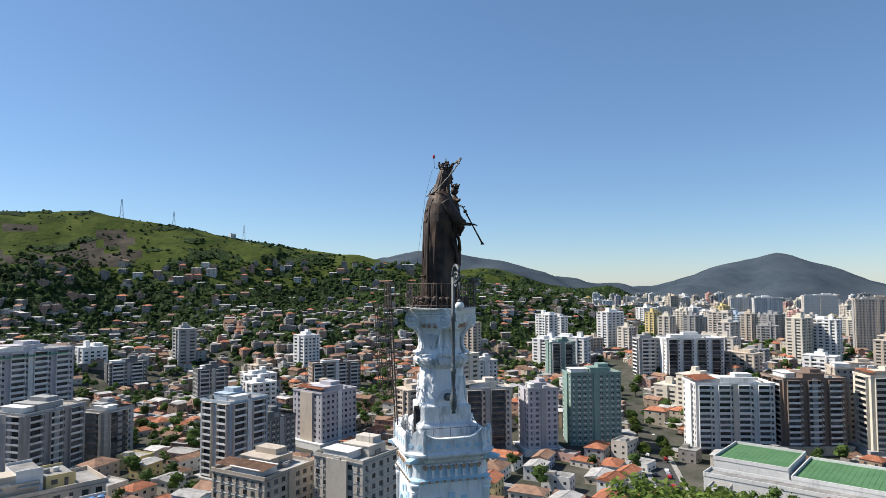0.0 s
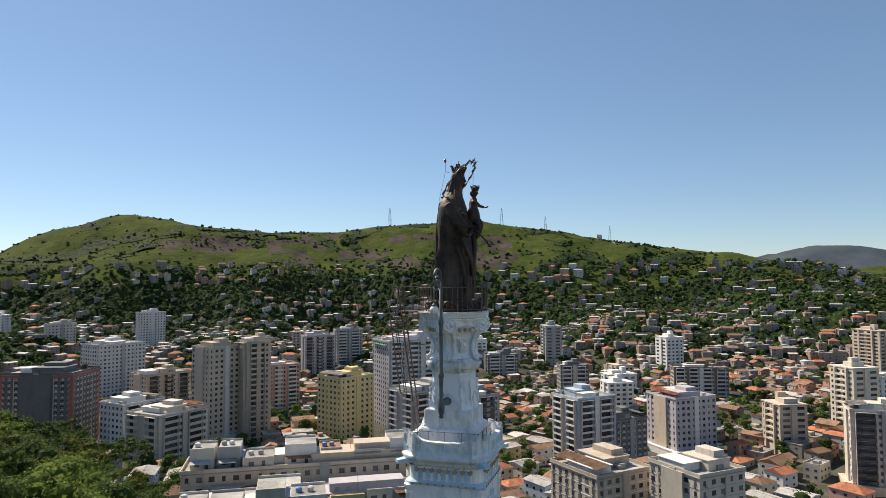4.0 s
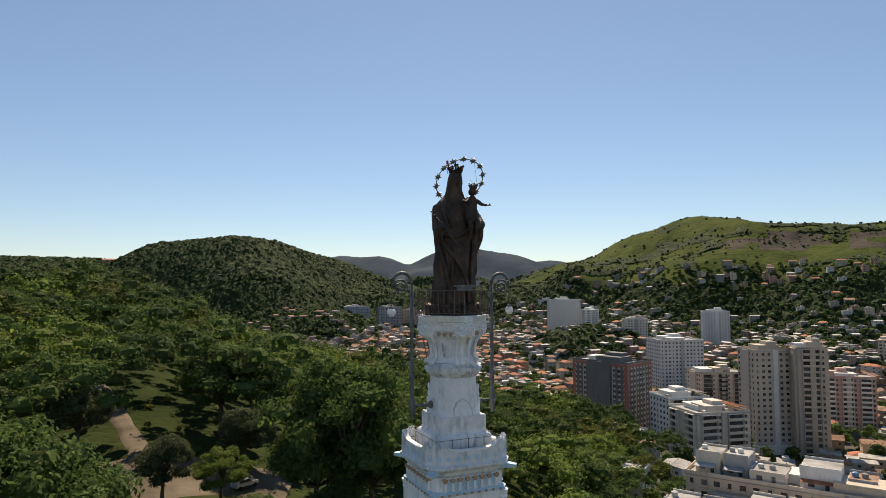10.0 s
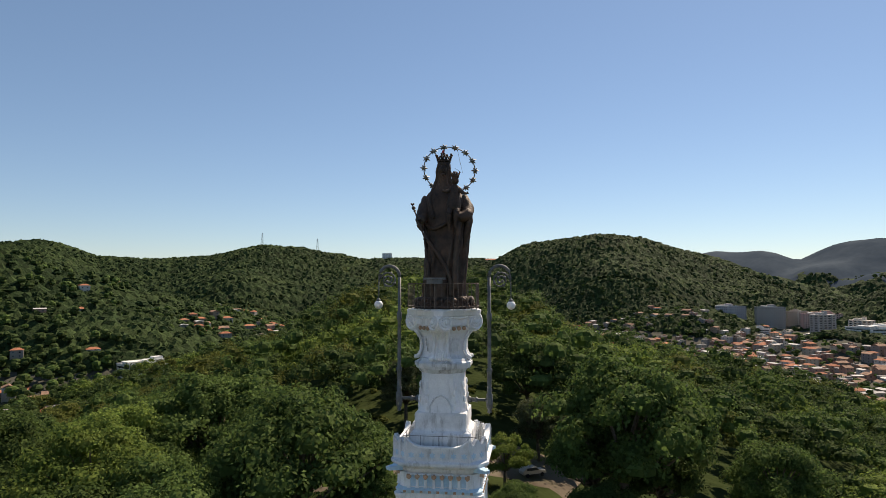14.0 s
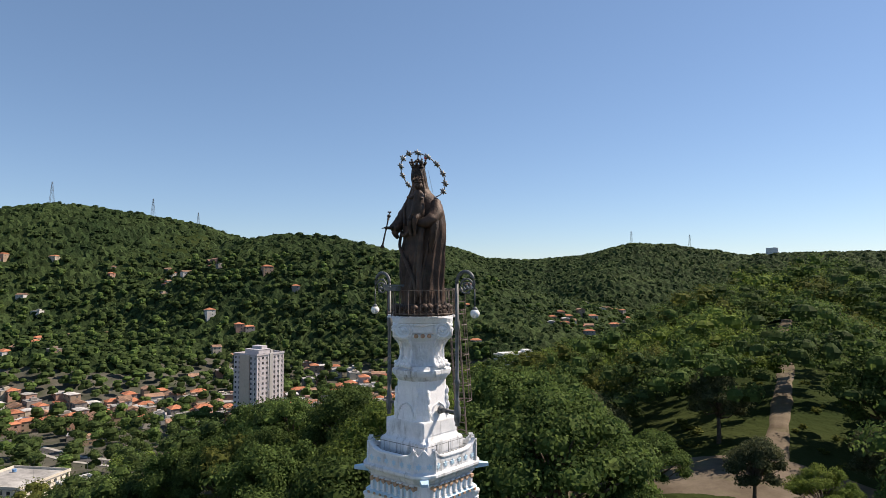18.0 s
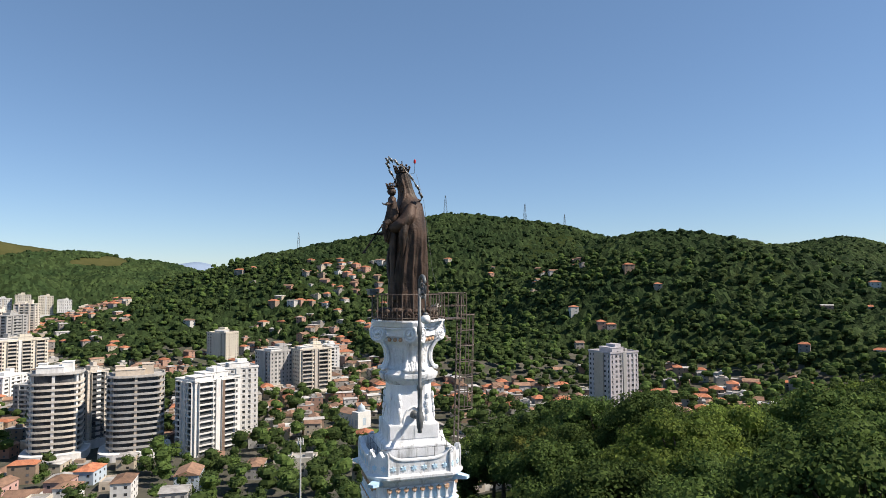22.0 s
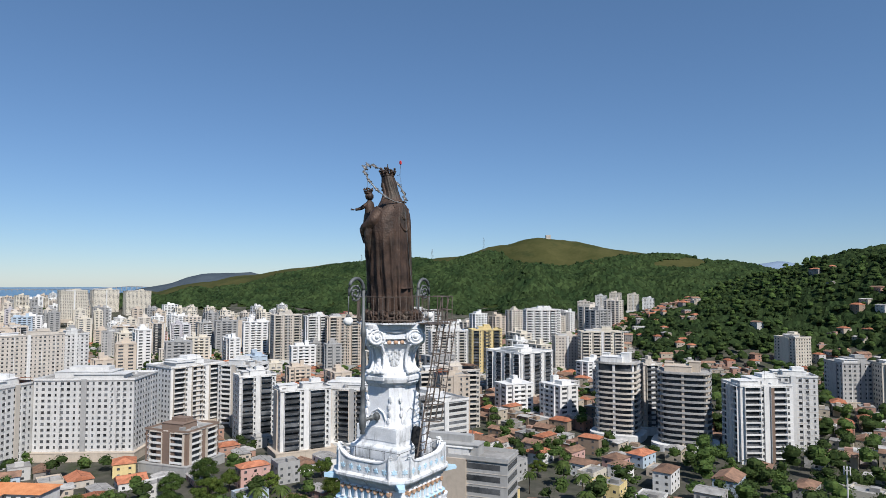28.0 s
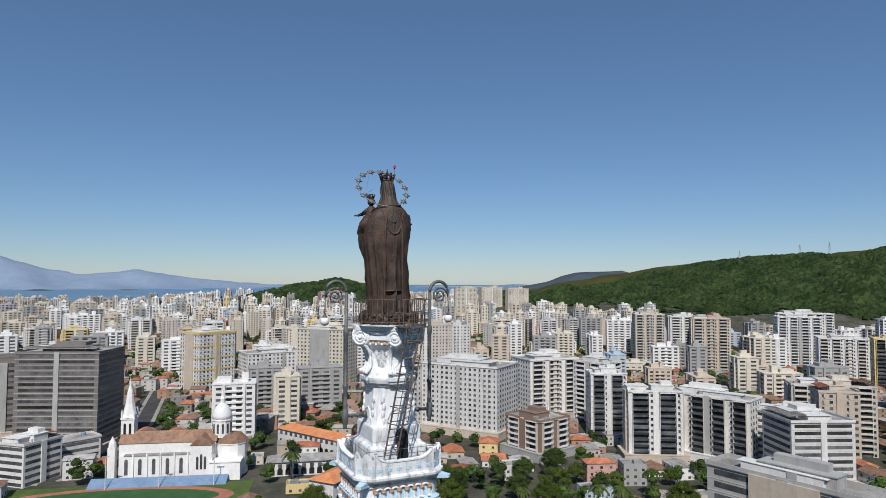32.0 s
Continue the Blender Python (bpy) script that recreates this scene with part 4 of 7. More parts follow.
terrace = tagged(empty("terrace_rail", (0, 0, 83.46)), "thin iron wire rail behind the stone parapet", "railing")
for k in range(4):
    for x0, y0, x1, y1 in ((-1.32, -1.32, 1.32, -1.32),):
        for zz in (0.42, 0.78):
            s = Soup()
            s.tube([(x0, y0, zz), (x1, y1, zz)], 0.010, 5)
            s.v = turned(s.v, k)
            part("wire", s, M_IRON, terrace)
        for j in range(4):
            s = Soup()
            s.tube([(x0 + (x1 - x0) * j / 4, y0, 0), (x0 + (x1 - x0) * j / 4, y0, 0.80)], 0.012, 5)
            s.v = turned(s.v, k)
            part("post", s, M_IRON, terrace)


# ---- town: walls and roofs ----
def wall_mat(name, c, k=0.12, dirt=0.5):
    c = tuple(0.92 * v for v in c)
    lo = tuple(v * (1 - k) for v in c)
    return rough_mat(name, lo, c, 0.12, 0.85, fine=0.8, vary=0.10, stain=(tuple(v * 0.45 for v in c), 0.35, dirt))


WALLS = {
    "white": wall_mat("white_render", (0.74, 0.74, 0.72)), "cream": wall_mat("cream_render", (0.68, 0.63, 0.53)), "grey": wall_mat("grey_render", (0.42, 0.42, 0.41)),
    "beige": wall_mat("beige_render", (0.58, 0.50, 0.41)), "yellow": wall_mat("yellow_render", (0.74, 0.60, 0.30)), "green": wall_mat("sage_green_tile", (0.25, 0.36, 0.32)),
    "pink": wall_mat("salmon_render", (0.60, 0.38, 0.33)), "lilac": wall_mat("lilac_grey_render", (0.52, 0.50, 0.53)), "dark": wall_mat("dark_grey_tile", (0.17, 0.18, 0.18)),
    "brown": wall_mat("brown_tile", (0.26, 0.19, 0.15)), "blue": wall_mat("pale_blue_tile", (0.46, 0.55, 0.63)), "sand": wall_mat("sand_render", (0.62, 0.57, 0.50)),
    "red": wall_mat("brick_red_tile", (0.40, 0.16, 0.13)), "office": wall_mat("brown_grey_panel", (0.22, 0.205, 0.19)),
}
M_CONC = rough_mat("roof_concrete", (0.20, 0.195, 0.185), (0.42, 0.41, 0.39), 0.12, 0.9, fine=1.0, vary=0.15, stain=((0.10, 0.10, 0.09), 0.25, 0.7))
M_ROOFW = rough_mat("whitewashed_roof", (0.48, 0.48, 0.46), (0.66, 0.66, 0.64), 0.15, 0.85, fine=1.0, vary=0.1, stain=((0.25, 0.25, 0.24), 0.3, 0.6))
M_TILE = rough_mat("clay_roof_tiles", (0.27, 0.10, 0.055), (0.47, 0.19, 0.105), 0.35, 0.9, bump=0.10, fine=3.0, vary=0.25, island=0.2, stain=((0.12, 0.08, 0.06), 0.4, 0.7))
M_TILE_OLD = rough_mat("old_brown_roof_tiles", (0.15, 0.095, 0.07), (0.30, 0.18, 0.12), 0.35, 0.9, bump=0.10, fine=3.0, vary=0.25, island=0.2)
M_SHEET = rough_mat("fibre_cement_sheet", (0.24, 0.23, 0.22), (0.44, 0.43, 0.41), 0.3, 0.85, bump=0.05, fine=2.5, vary=0.25, island=0.25)
M_TANK = rough_mat("blue_water_tank", (0.10, 0.22, 0.42), (0.16, 0.30, 0.50), 1.0, 0.5)
M_AWN = rough_mat("green_awning", (0.06, 0.22, 0.13), (0.10, 0.30, 0.18), 1.0, 0.7)
NAMES = {"white": "white", "cream": "cream", "grey": "grey", "beige": "beige", "yellow": "yellow", "green": "sage green", "pink": "salmon", "lilac": "lilac grey", "dark": "dark grey",
         "brown": "brown", "blue": "pale blue", "sand": "sand coloured", "red": "brick red", "office": "brown grey"}
class Footprints:
    """Ground already taken, as discs kept in squares of 60 m."""

    def __init__(self):
        self.cells = {}

    def append(self, disc):
        x, y, r = disc
        for i in range(int((x - r - 25) // 60), int((x + r + 25) // 60) + 1):
            for j in range(int((y - r - 25) // 60), int((y + r + 25) // 60) + 1):
                self.cells.setdefault((i, j), []).append(disc)


FOOT = Footprints()


def taken(x, y, r):
    return any((x - a) ** 2 + (y - b) ** 2 < (r + c) ** 2 for a, b, c in FOOT.cells.get((int(x // 60), int(y // 60)), ()))


FLOOR = 3.0
PIECES = {"window": 0, "balcony": 0}
PIECE_MOST = {"window": 1000, "balcony": 1100}


def facade_cells(w, d, rnd, kind):
    """Places along each of the four sides: side, offset, width, what."""
    cells = []
    for side, run in ((0, w), (1, d), (2, w), (3, d)):
        long_side = run >= 0.8 * max(w, d)
        if kind == "balcony" and long_side or kind == "allbalcony":
            nb = max(1, int(run / 9.5))
            seg = run / nb
            for i in range(nb):
                u = -run / 2 + seg * (i + 0.5)
                cells.append((side, u - seg * 0.06, seg * 0.58, "balcony"))
                cells.append((side, u + seg * 0.36, 1.1, "window"))
        elif kind == "ribbon":
            cells.append((side, 0, run * 0.9, "ribbon"))
        else:
            nb = max(2, int(run / 3.1))
            seg = run / nb
            for i in range(nb):
                wide = 1.5 if (i + side) % 3 else 0.9
                cells.append((side, -run / 2 + seg * (i + 0.5), wide, "window"))
    return cells


def side_box(s, w, d, side, u, z, length, proud, high):
    """A box on a side of a block of w by d, standing proud of it."""
    if side in (0, 2):
        sg = -1 if side == 0 else 1
        s.box(u, sg * (d / 2 + proud / 2 - 0.02), z, length, proud + 0.04, high)
    else:
        sg = 1 if side == 1 else -1
        s.box(sg * (w / 2 + proud / 2 - 0.02), u, z, proud + 0.04, length, high)


def tower(x, y, rot, w, d, h, wall="white", kind="balcony", z0=None, label="", roof=1, accent=""):
    """A block of flats: body, window rows, balcony rows, cornice, lift house and tank."""
    rnd = random.Random(int(x * 31 + y * 17))
    z0 = gz(x, y) - 0.5 if z0 is None else z0
    n = max(2, int(round(h / FLOOR)))
    near = math.hypot(x, y) < 420
    fh = h / n
    th = tagged(empty("apartment_building", (x, y, z0), radians(rot)), label or "%s block of flats with %s" % (NAMES[wall], {"balcony": "rows of balconies", "allbalcony": "balconies all round", "ribbon": "ribbon windows"}.get(kind, "rows of small windows")), "building")
    FOOT.append((x, y, 0.5 * math.hypot(w, d) + 2))
    s = Soup()
    s.box(0, 0, h / 2 - 2, w, d, h + 4)
    part("body", s, WALLS[wall], th)
    if n > 4:
        trim = rnd.choice(("white", "grey", "sand", wall, wall))
        for side in ((0, 2) if w >= d else (1, 3)):
            s = Soup()
            side_box(s, w, d, side, 0, h / 2 + 0.4, 2.6, 0.55, h + 0.8)
            part("stair_bay", s, WALLS[trim], th)
    if n > 4 and rnd.random() < 0.55:
        s = Soup()
        for i in range(1, n):
            s.box(0, 0, i * fh, w + 0.16, d + 0.16, 0.18)
        part("string_course", s, WALLS[rnd.choice(("white", "grey", "sand"))], th, kind="stuff")
    if n > 6 and rnd.random() < 0.6:
        s = Soup()
        s.box(0, 0, 1.2, w + 5.0, d + 4.0, 7.0)
        s.box(0, 0, 4.85, w + 5.3, d + 4.3, 0.5)
        part("podium", s, WALLS[rnd.choice(("white", "grey", "beige"))], th)
    if n > 6 and rnd.random() < 0.6:
        for e in (-1, 1):
            s = Soup()
            s.box(e * w * 0.5, 0, h / 2 - 1, 1.5, d * 0.42, h + 2.6)
            part("side_bay", s, WALLS[rnd.choice((wall, wall, "grey", "beige"))], th)
    cells = facade_cells(w, d, rnd, kind)
    rail_mat = M_GLASS if rnd.random() < 0.25 else WALLS["white"] if wall in ("grey", "green", "brown", "dark", "blue", "lilac") else WALLS[rnd.choice((wall, wall, "white", "sand"))]
    rail_h = rnd.choice((0.75, 0.95, 1.05))
    panes_of, balconies, coolers, fins, surrounds = [], [], Soup(), Soup(), Soup()
    for side, u, ln, what in cells:
        s = Soup()
        if what == "balcony":
            side_box(s, w, d, side, u, 1.35, ln * 0.94, 0.05, 2.25)
        elif what == "ribbon":
            side_box(s, w, d, side, u, 1.7, ln, 0.05, 1.45)
        else:
            side_box(s, w, d, side, u, 1.6, ln, 0.05, 1.25)
            side_box(s, w, d, side, u, 0.93, ln + 0.2, 0.14, 0.08)
            if rnd.random() < 0.5:
                side_box(coolers, w, d, side, u + 0.5, 0.62, 0.7, 0.35, 0.45)
            if wall in ("dark", "brown", "green"):
                side_box(surrounds, w, d, side, u, 0.45, ln + 0.3, 0.10, 0.75)
                side_box(surrounds, w, d, side, u - ln * 0.15, 1.3, 0.5, 0.40, 0.4)
        panes_of.append(s.mesh("window", M_GLASS) if near else s)
        if what == "balcony":
            s = Soup()
            side_box(s, w, d, side, u, 0.02, ln, 1.3, 0.16)
            flat = side in (0, 2)
            sg = (-1, 1, 1, -1)[side]
            out = (d if flat else w) / 2
            for q, v, lq, lv in ((u, out + 1.25, ln, 0.10), (u - ln / 2 + 0.05, out + 0.62, 0.10, 1.2), (u + ln / 2 - 0.05, out + 0.62, 0.10, 1.2)):
                s.box(*((q, sg * v) if flat else (sg * v, q)), 0.08 + rail_h / 2, *((lq, lv) if flat else (lv, lq)), rail_h)
            balconies.append(s.mesh("balcony", rail_mat) if near else s)
            # side walls between which the balconies lie, and the slab above the topmost
            for e in (-1, 1):
                side_box(fins, w, d, side, u + e * (ln / 2 + 0.1), h / 2 + 0.5, 0.22, 1.35, h - 2)
            side_box(fins, w, d, side, u, h - 0.1, ln + 0.4, 1.45, 0.25)
        elif n > 4 and what == "window" and kind == "window" and (len(panes_of) + n) % 3 == 0:
            side_box(fins, w, d, side, u + ln / 2 + 0.35, h / 2, 0.35, 0.16, h)
    if fins.v:
        part("pier", fins, WALLS[rnd.choice((wall, wall, "white", "sand"))], th, kind="stuff")
    for items, nm, first, mat in ((panes_of, "window", 0, M_GLASS), (balconies, "balcony", 1, rail_mat)):
        if not items:
            continue
        if near and PIECES[nm] + len(items) * (n - first) <= PIECE_MOST[nm]:
            PIECES[nm] += len(items) * (n - first)
            for me in items:
                for i in range(first, n):
                    o = new(nm, me)
                    o.parent, o.location = th, (0, 0, i * fh)
        else:
            s = Soup()
            for it in items:
                vv, ff = ([tuple(v.co) for v in it.vertices], [tuple(f.vertices) for f in it.polygons]) if near else (it.v, it.f)
                for i in range(first, n):
                    s.add([(a, b, c + i * fh) for a, b, c in vv], ff)
            part("glazing" if nm == "window" else "balcony_work", s, mat, th, kind="stuff")
    if surrounds.v:
        s = Soup()
        for i in range(n):
            s.add([(a, b, c + i * fh) for a, b, c in surrounds.v], surrounds.f)
        part("window_surround", s, WALLS["sand" if wall == "dark" else "white"], th, kind="stuff")
    if near and coolers.v:
        s = Soup()
        for i in range(1, n):
            s.add([(a, b, c + i * fh) for a, b, c in coolers.v], coolers.f)
        part("cooler", s, WALLS["grey"], th, kind="stuff")
    s = Soup()
    s.box(0, 0, h + 0.12, w + 0.7, d + 0.7, 0.24)
    part("roof", s, M_CONC if roof == 1 else M_ROOFW, th)
    s = Soup()
    for sx, sy, lx, ly in ((0, -1, w + 0.5, 0.25), (0, 1, w + 0.5, 0.25), (-1, 0, 0.25, d), (1, 0, 0.25, d)):
        s.box(sx * (w / 2 + 0.12), sy * (d / 2 + 0.12), h + 0.7, lx, ly, 1.0)
    part("parapet", s, WALLS[wall], th)
    if h > 15:
        pw, pd = w * (0.34 + 0.2 * rnd.random()), d * (0.4 + 0.2 * rnd.random())
        px, py = (rnd.random() - 0.5) * w * 0.3, (rnd.random() - 0.5) * d * 0.3
        s = Soup()
        s.box(px, py, h + 1.6, pw, pd, 3.0)
        s.box(px, py, h + 3.2, pw + 0.5, pd + 0.5, 0.25)
        s.box(px + pw * 0.2, py, h + 4.2, pw * 0.5, pd * 0.7, 1.9)
        part("lift_house", s, WALLS[wall], th)
        s = Soup()
        s.box(-px - w * 0.15, -py, h + 1.35, w * 0.35, d * 0.5, 2.3)
        s.box(-px - w * 0.15, -py, h + 2.55, w * 0.39, d * 0.55, 0.15)
        part("penthouse", s, WALLS["white"], th)
        s = Soup()
        for q in range(5 if near else 2):
            bx, by = rnd.uniform(-0.42, 0.42) * w, rnd.uniform(-0.42, 0.42) * d
            bh = rnd.uniform(0.7, 2.2)
            s.box(bx, by, h + 0.24 + bh / 2, rnd.uniform(1.0, 3.6), rnd.uniform(0.9, 2.6), bh)
        part("roof_shed", s, rnd.choice((M_CONC, M_ROOFW, WALLS[wall], M_SHEET)), th, kind="stuff")
        if near and rnd.random() < 0.5:
            s = Soup()
            e = rnd.choice((-1, 1))
            s.add([(e * w * 0.5, -d * 0.46, h + 2.5), (e * w * 0.5, d * 0.46, h + 2.5), (e * w * 0.22, d * 0.46, h + 3.3), (e * w * 0.22, -d * 0.46, h + 3.3)], [(0, 1, 2, 3), (3, 2, 1, 0)])
            part("terrace_roof", s, rnd.choice((M_TILE, M_SHEET, M_TILE_OLD)), th)
    s = Soup()
    s.lathe([(0.7, 0), (0.85, 0.1), (0.85, 1.2), (0.5, 1.4)], 10, (w * 0.28, d * 0.3, h + 0.24))
    part("water_tank", s, M_TANK if rnd.random() < 0.4 else M_CONC, th)
    s = Soup()
    s.tube([(w * 0.1, -d * 0.2, h + 0.2), (w * 0.1, -d * 0.2, h + 7.5)], 0.06, 5)
    part("aerial", s, M_IRON, th)
    if accent:
        s = Soup()
        if accent == "frame":
            for sx in (-1, 1):
                for sy in (-1, 1):
                    s.box(sx * (w / 2 - 0.8), sy * (d / 2 - 0.8), h / 2, 2.0, 2.0, h + 0.05)
            s.box(0, 0, h - 0.8, w + 0.36, d + 0.36, 1.7)
            part("frame_band", s, WALLS["red"], th, "dark red tiled band")
        elif accent == "stripe":
            side_box(s, w, d, 0, w * 0.1, h / 2, 1.6, 1.4, h)
            side_box(s, w, d, 2, w * 0.1, h / 2, 1.6, 1.4, h)
            part("stripe", s, WALLS["brown"], th, "brown tiled stripe")
        elif accent == "bands":
            for i in range(1, n, 3):
                s.box(0, 0, i * fh, w + 0.5, d + 0.5, 1.3)
            s.box(0, 0, h + 0.5, w + 0.6, d + 0.6, 2.2)
            for e in (-1, 1):
                side_box(s, w, d, 0, e * 1.6, h / 2, 1.2, 0.7, h)
                side_box(s, w, d, 2, e * 1.6, h / 2, 1.2, 0.7, h)
            part("ochre_band", s, WALLS["yellow"], th, "ochre painted bands", kind="stuff")
        elif accent == "awning":
            for side in range(4):
                side_box(s, w, d, side, 0, h - 2.0, (w if side in (0, 2) else d) * 0.8, 1.6, 0.5)
            part("awning", s, M_AWN, th, "green awning")
    return th


HOUSE_WALLS = ["white", "cream", "white", "beige", "sand", "grey", "yellow", "pink", "white", "blue"]


def house(x, y, rot, w, d, h, wall, roof, z0=None):
    """A small house: walls, hipped, gabled or flat roof, windows and door."""
    rnd = random.Random(int(x * 13 + y * 7))
    z0 = gz(x, y) - 0.3 if z0 is None else z0
    th = tagged(empty("house", (x, y, z0), radians(rot)), "%s house with %s" % (NAMES[wall], {"tile": "an orange clay tile roof", "old": "an old brown tile roof", "sheet": "a grey sheet roof", "flat": "a flat concrete roof"}[roof]), "house")
    FOOT.append((x, y, 0.42 * math.hypot(w, d)))
    s = Soup()
    s.box(0, 0, h / 2 - 3, w, d, h + 6)
    part("wall_shell", s, WALLS[wall], th)
    if roof == "flat":
        s = Soup()
        for sx, sy, lx, ly in ((0, -1, w, 0.2), (0, 1, w, 0.2), (-1, 0, 0.2, d), (1, 0, 0.2, d)):
            s.box(sx * (w / 2 - 0.1), sy * (d / 2 - 0.1), h + 0.4, lx, ly, 0.8)
        part("parapet", s, WALLS[wall], th)
    s = Soup()
    if roof == "flat":
        s.box(0, 0, h + 0.05, w - 0.4, d - 0.4, 0.1)
        s.box(w * 0.2, d * 0.15, h + 0.9, w * 0.3, d * 0.35, 1.7)
    else:
        e, rise = 0.45, min(w, d) * (0.2 if roof != "sheet" else 0.09)
        hip = 0.0 if roof == "sheet" else (0.5 * min(w, d) if rnd.random() < 0.5 else 0.0)
        a, b = w / 2 + e, d / 2 + e
        if w >= d:
            r0, r1 = (-a + hip, 0, h + rise), (a - hip, 0, h + rise)
            base = [(-a, -b, h - 0.1), (a, -b, h - 0.1), (a, b, h - 0.1), (-a, b, h - 0.1)]
            s.add(base + [r0, r1], [(0, 1, 5, 4), (2, 3, 4, 5), (1, 2, 5), (3, 0, 4), (3, 2, 1, 0)])
        else:
            r0, r1 = (0, -b + hip, h + rise), (0, b - hip, h + rise)
            base = [(-a, -b, h - 0.1), (a, -b, h - 0.1), (a, b, h - 0.1), (-a, b, h - 0.1)]
            s.add(base + [r0, r1], [(1, 2, 5, 4), (3, 0, 4, 5), (0, 1, 4), (2, 3, 5), (3, 2, 1, 0)])
        s.tube([r0, r1], 0.14, 5)
    part("roof", s, {"tile": M_TILE, "old": M_TILE_OLD, "sheet": M_SHEET, "flat": M_CONC}[roof], th)
    s = Soup()
    for fl in range(max(1, int(h / 2.9))):
        for side, run in ((0, w), (1, d), (2, w), (3, d)):
            m = max(1, int(run / 3.4))
            for i in range(m):
                side_box(s, w, d, side, -run / 2 + run * (i + 0.5) / m, 1.5 + 2.9 * fl, 1.2, 0.06, 1.1)
    part("glazing", s, M_GLASS, th, kind="stuff")
    return th


# ---- church, college, halls and streets below the hill ----
M_ORANGE = rough_mat("bright_clay_tiles", (0.50, 0.19, 0.08), (0.66, 0.29, 0.13), 0.3, 0.85, bump=0.06, fine=3.0)
M_ASPHALT = rough_mat("asphalt", (0.045, 0.045, 0.047), (0.085, 0.083, 0.08), 0.1, 0.9, bump=0.01, fine=3)
M_PAVE = rough_mat("pavement_concrete", (0.25, 0.24, 0.22), (0.38, 0.37, 0.34), 0.2, 0.9, bump=0.01, fine=2)
M_GREENROOF = rough_mat("green_sheet_roof", (0.07, 0.17, 0.075), (0.11, 0.23, 0.11), 0.1, 0.7, fine=1.5, stain=((0.05, 0.11, 0.05), 0.3, 0.6))
M_ZINC = rough_mat("white_dome", (0.66, 0.67, 0.68), (0.76, 0.77, 0.77), 0.8, 0.6)
M_STEP = rough_mat("blue_painted_steps", (0.18, 0.28, 0.42), (0.26, 0.36, 0.50), 0.3, 0.8)
M_TRACK = rough_mat("red_track", (0.33, 0.13, 0.09), (0.42, 0.19, 0.13), 0.2, 0.95)
M_LAWN = rough_mat("mown_lawn", (0.055, 0.095, 0.022), (0.10, 0.14, 0.04), 0.15, 0.95, bump=0.03, fine=3)
M_TURF = rough_mat("dark_green_turf", (0.03, 0.09, 0.03), (0.05, 0.12, 0.04), 0.2, 0.95)


def at_angle(a, b):
    return (b[0] - a[0], b[1] - a[1]), math.atan2(b[1] - a[1], b[0] - a[0])


def arched_window(s, x, y, z, w, h, proud=0.12):
    arc = [(x + w / 2 * math.cos(math.pi * i / 6), z + h - w / 2 + w / 2 * math.sin(math.pi * i / 6)) for i in range(7)] + [(x - w / 2, z), (x + w / 2, z)]
    s.rings([[(p, y, q) for p, q in arc], [(p, y - proud, q) for p, q in arc]])


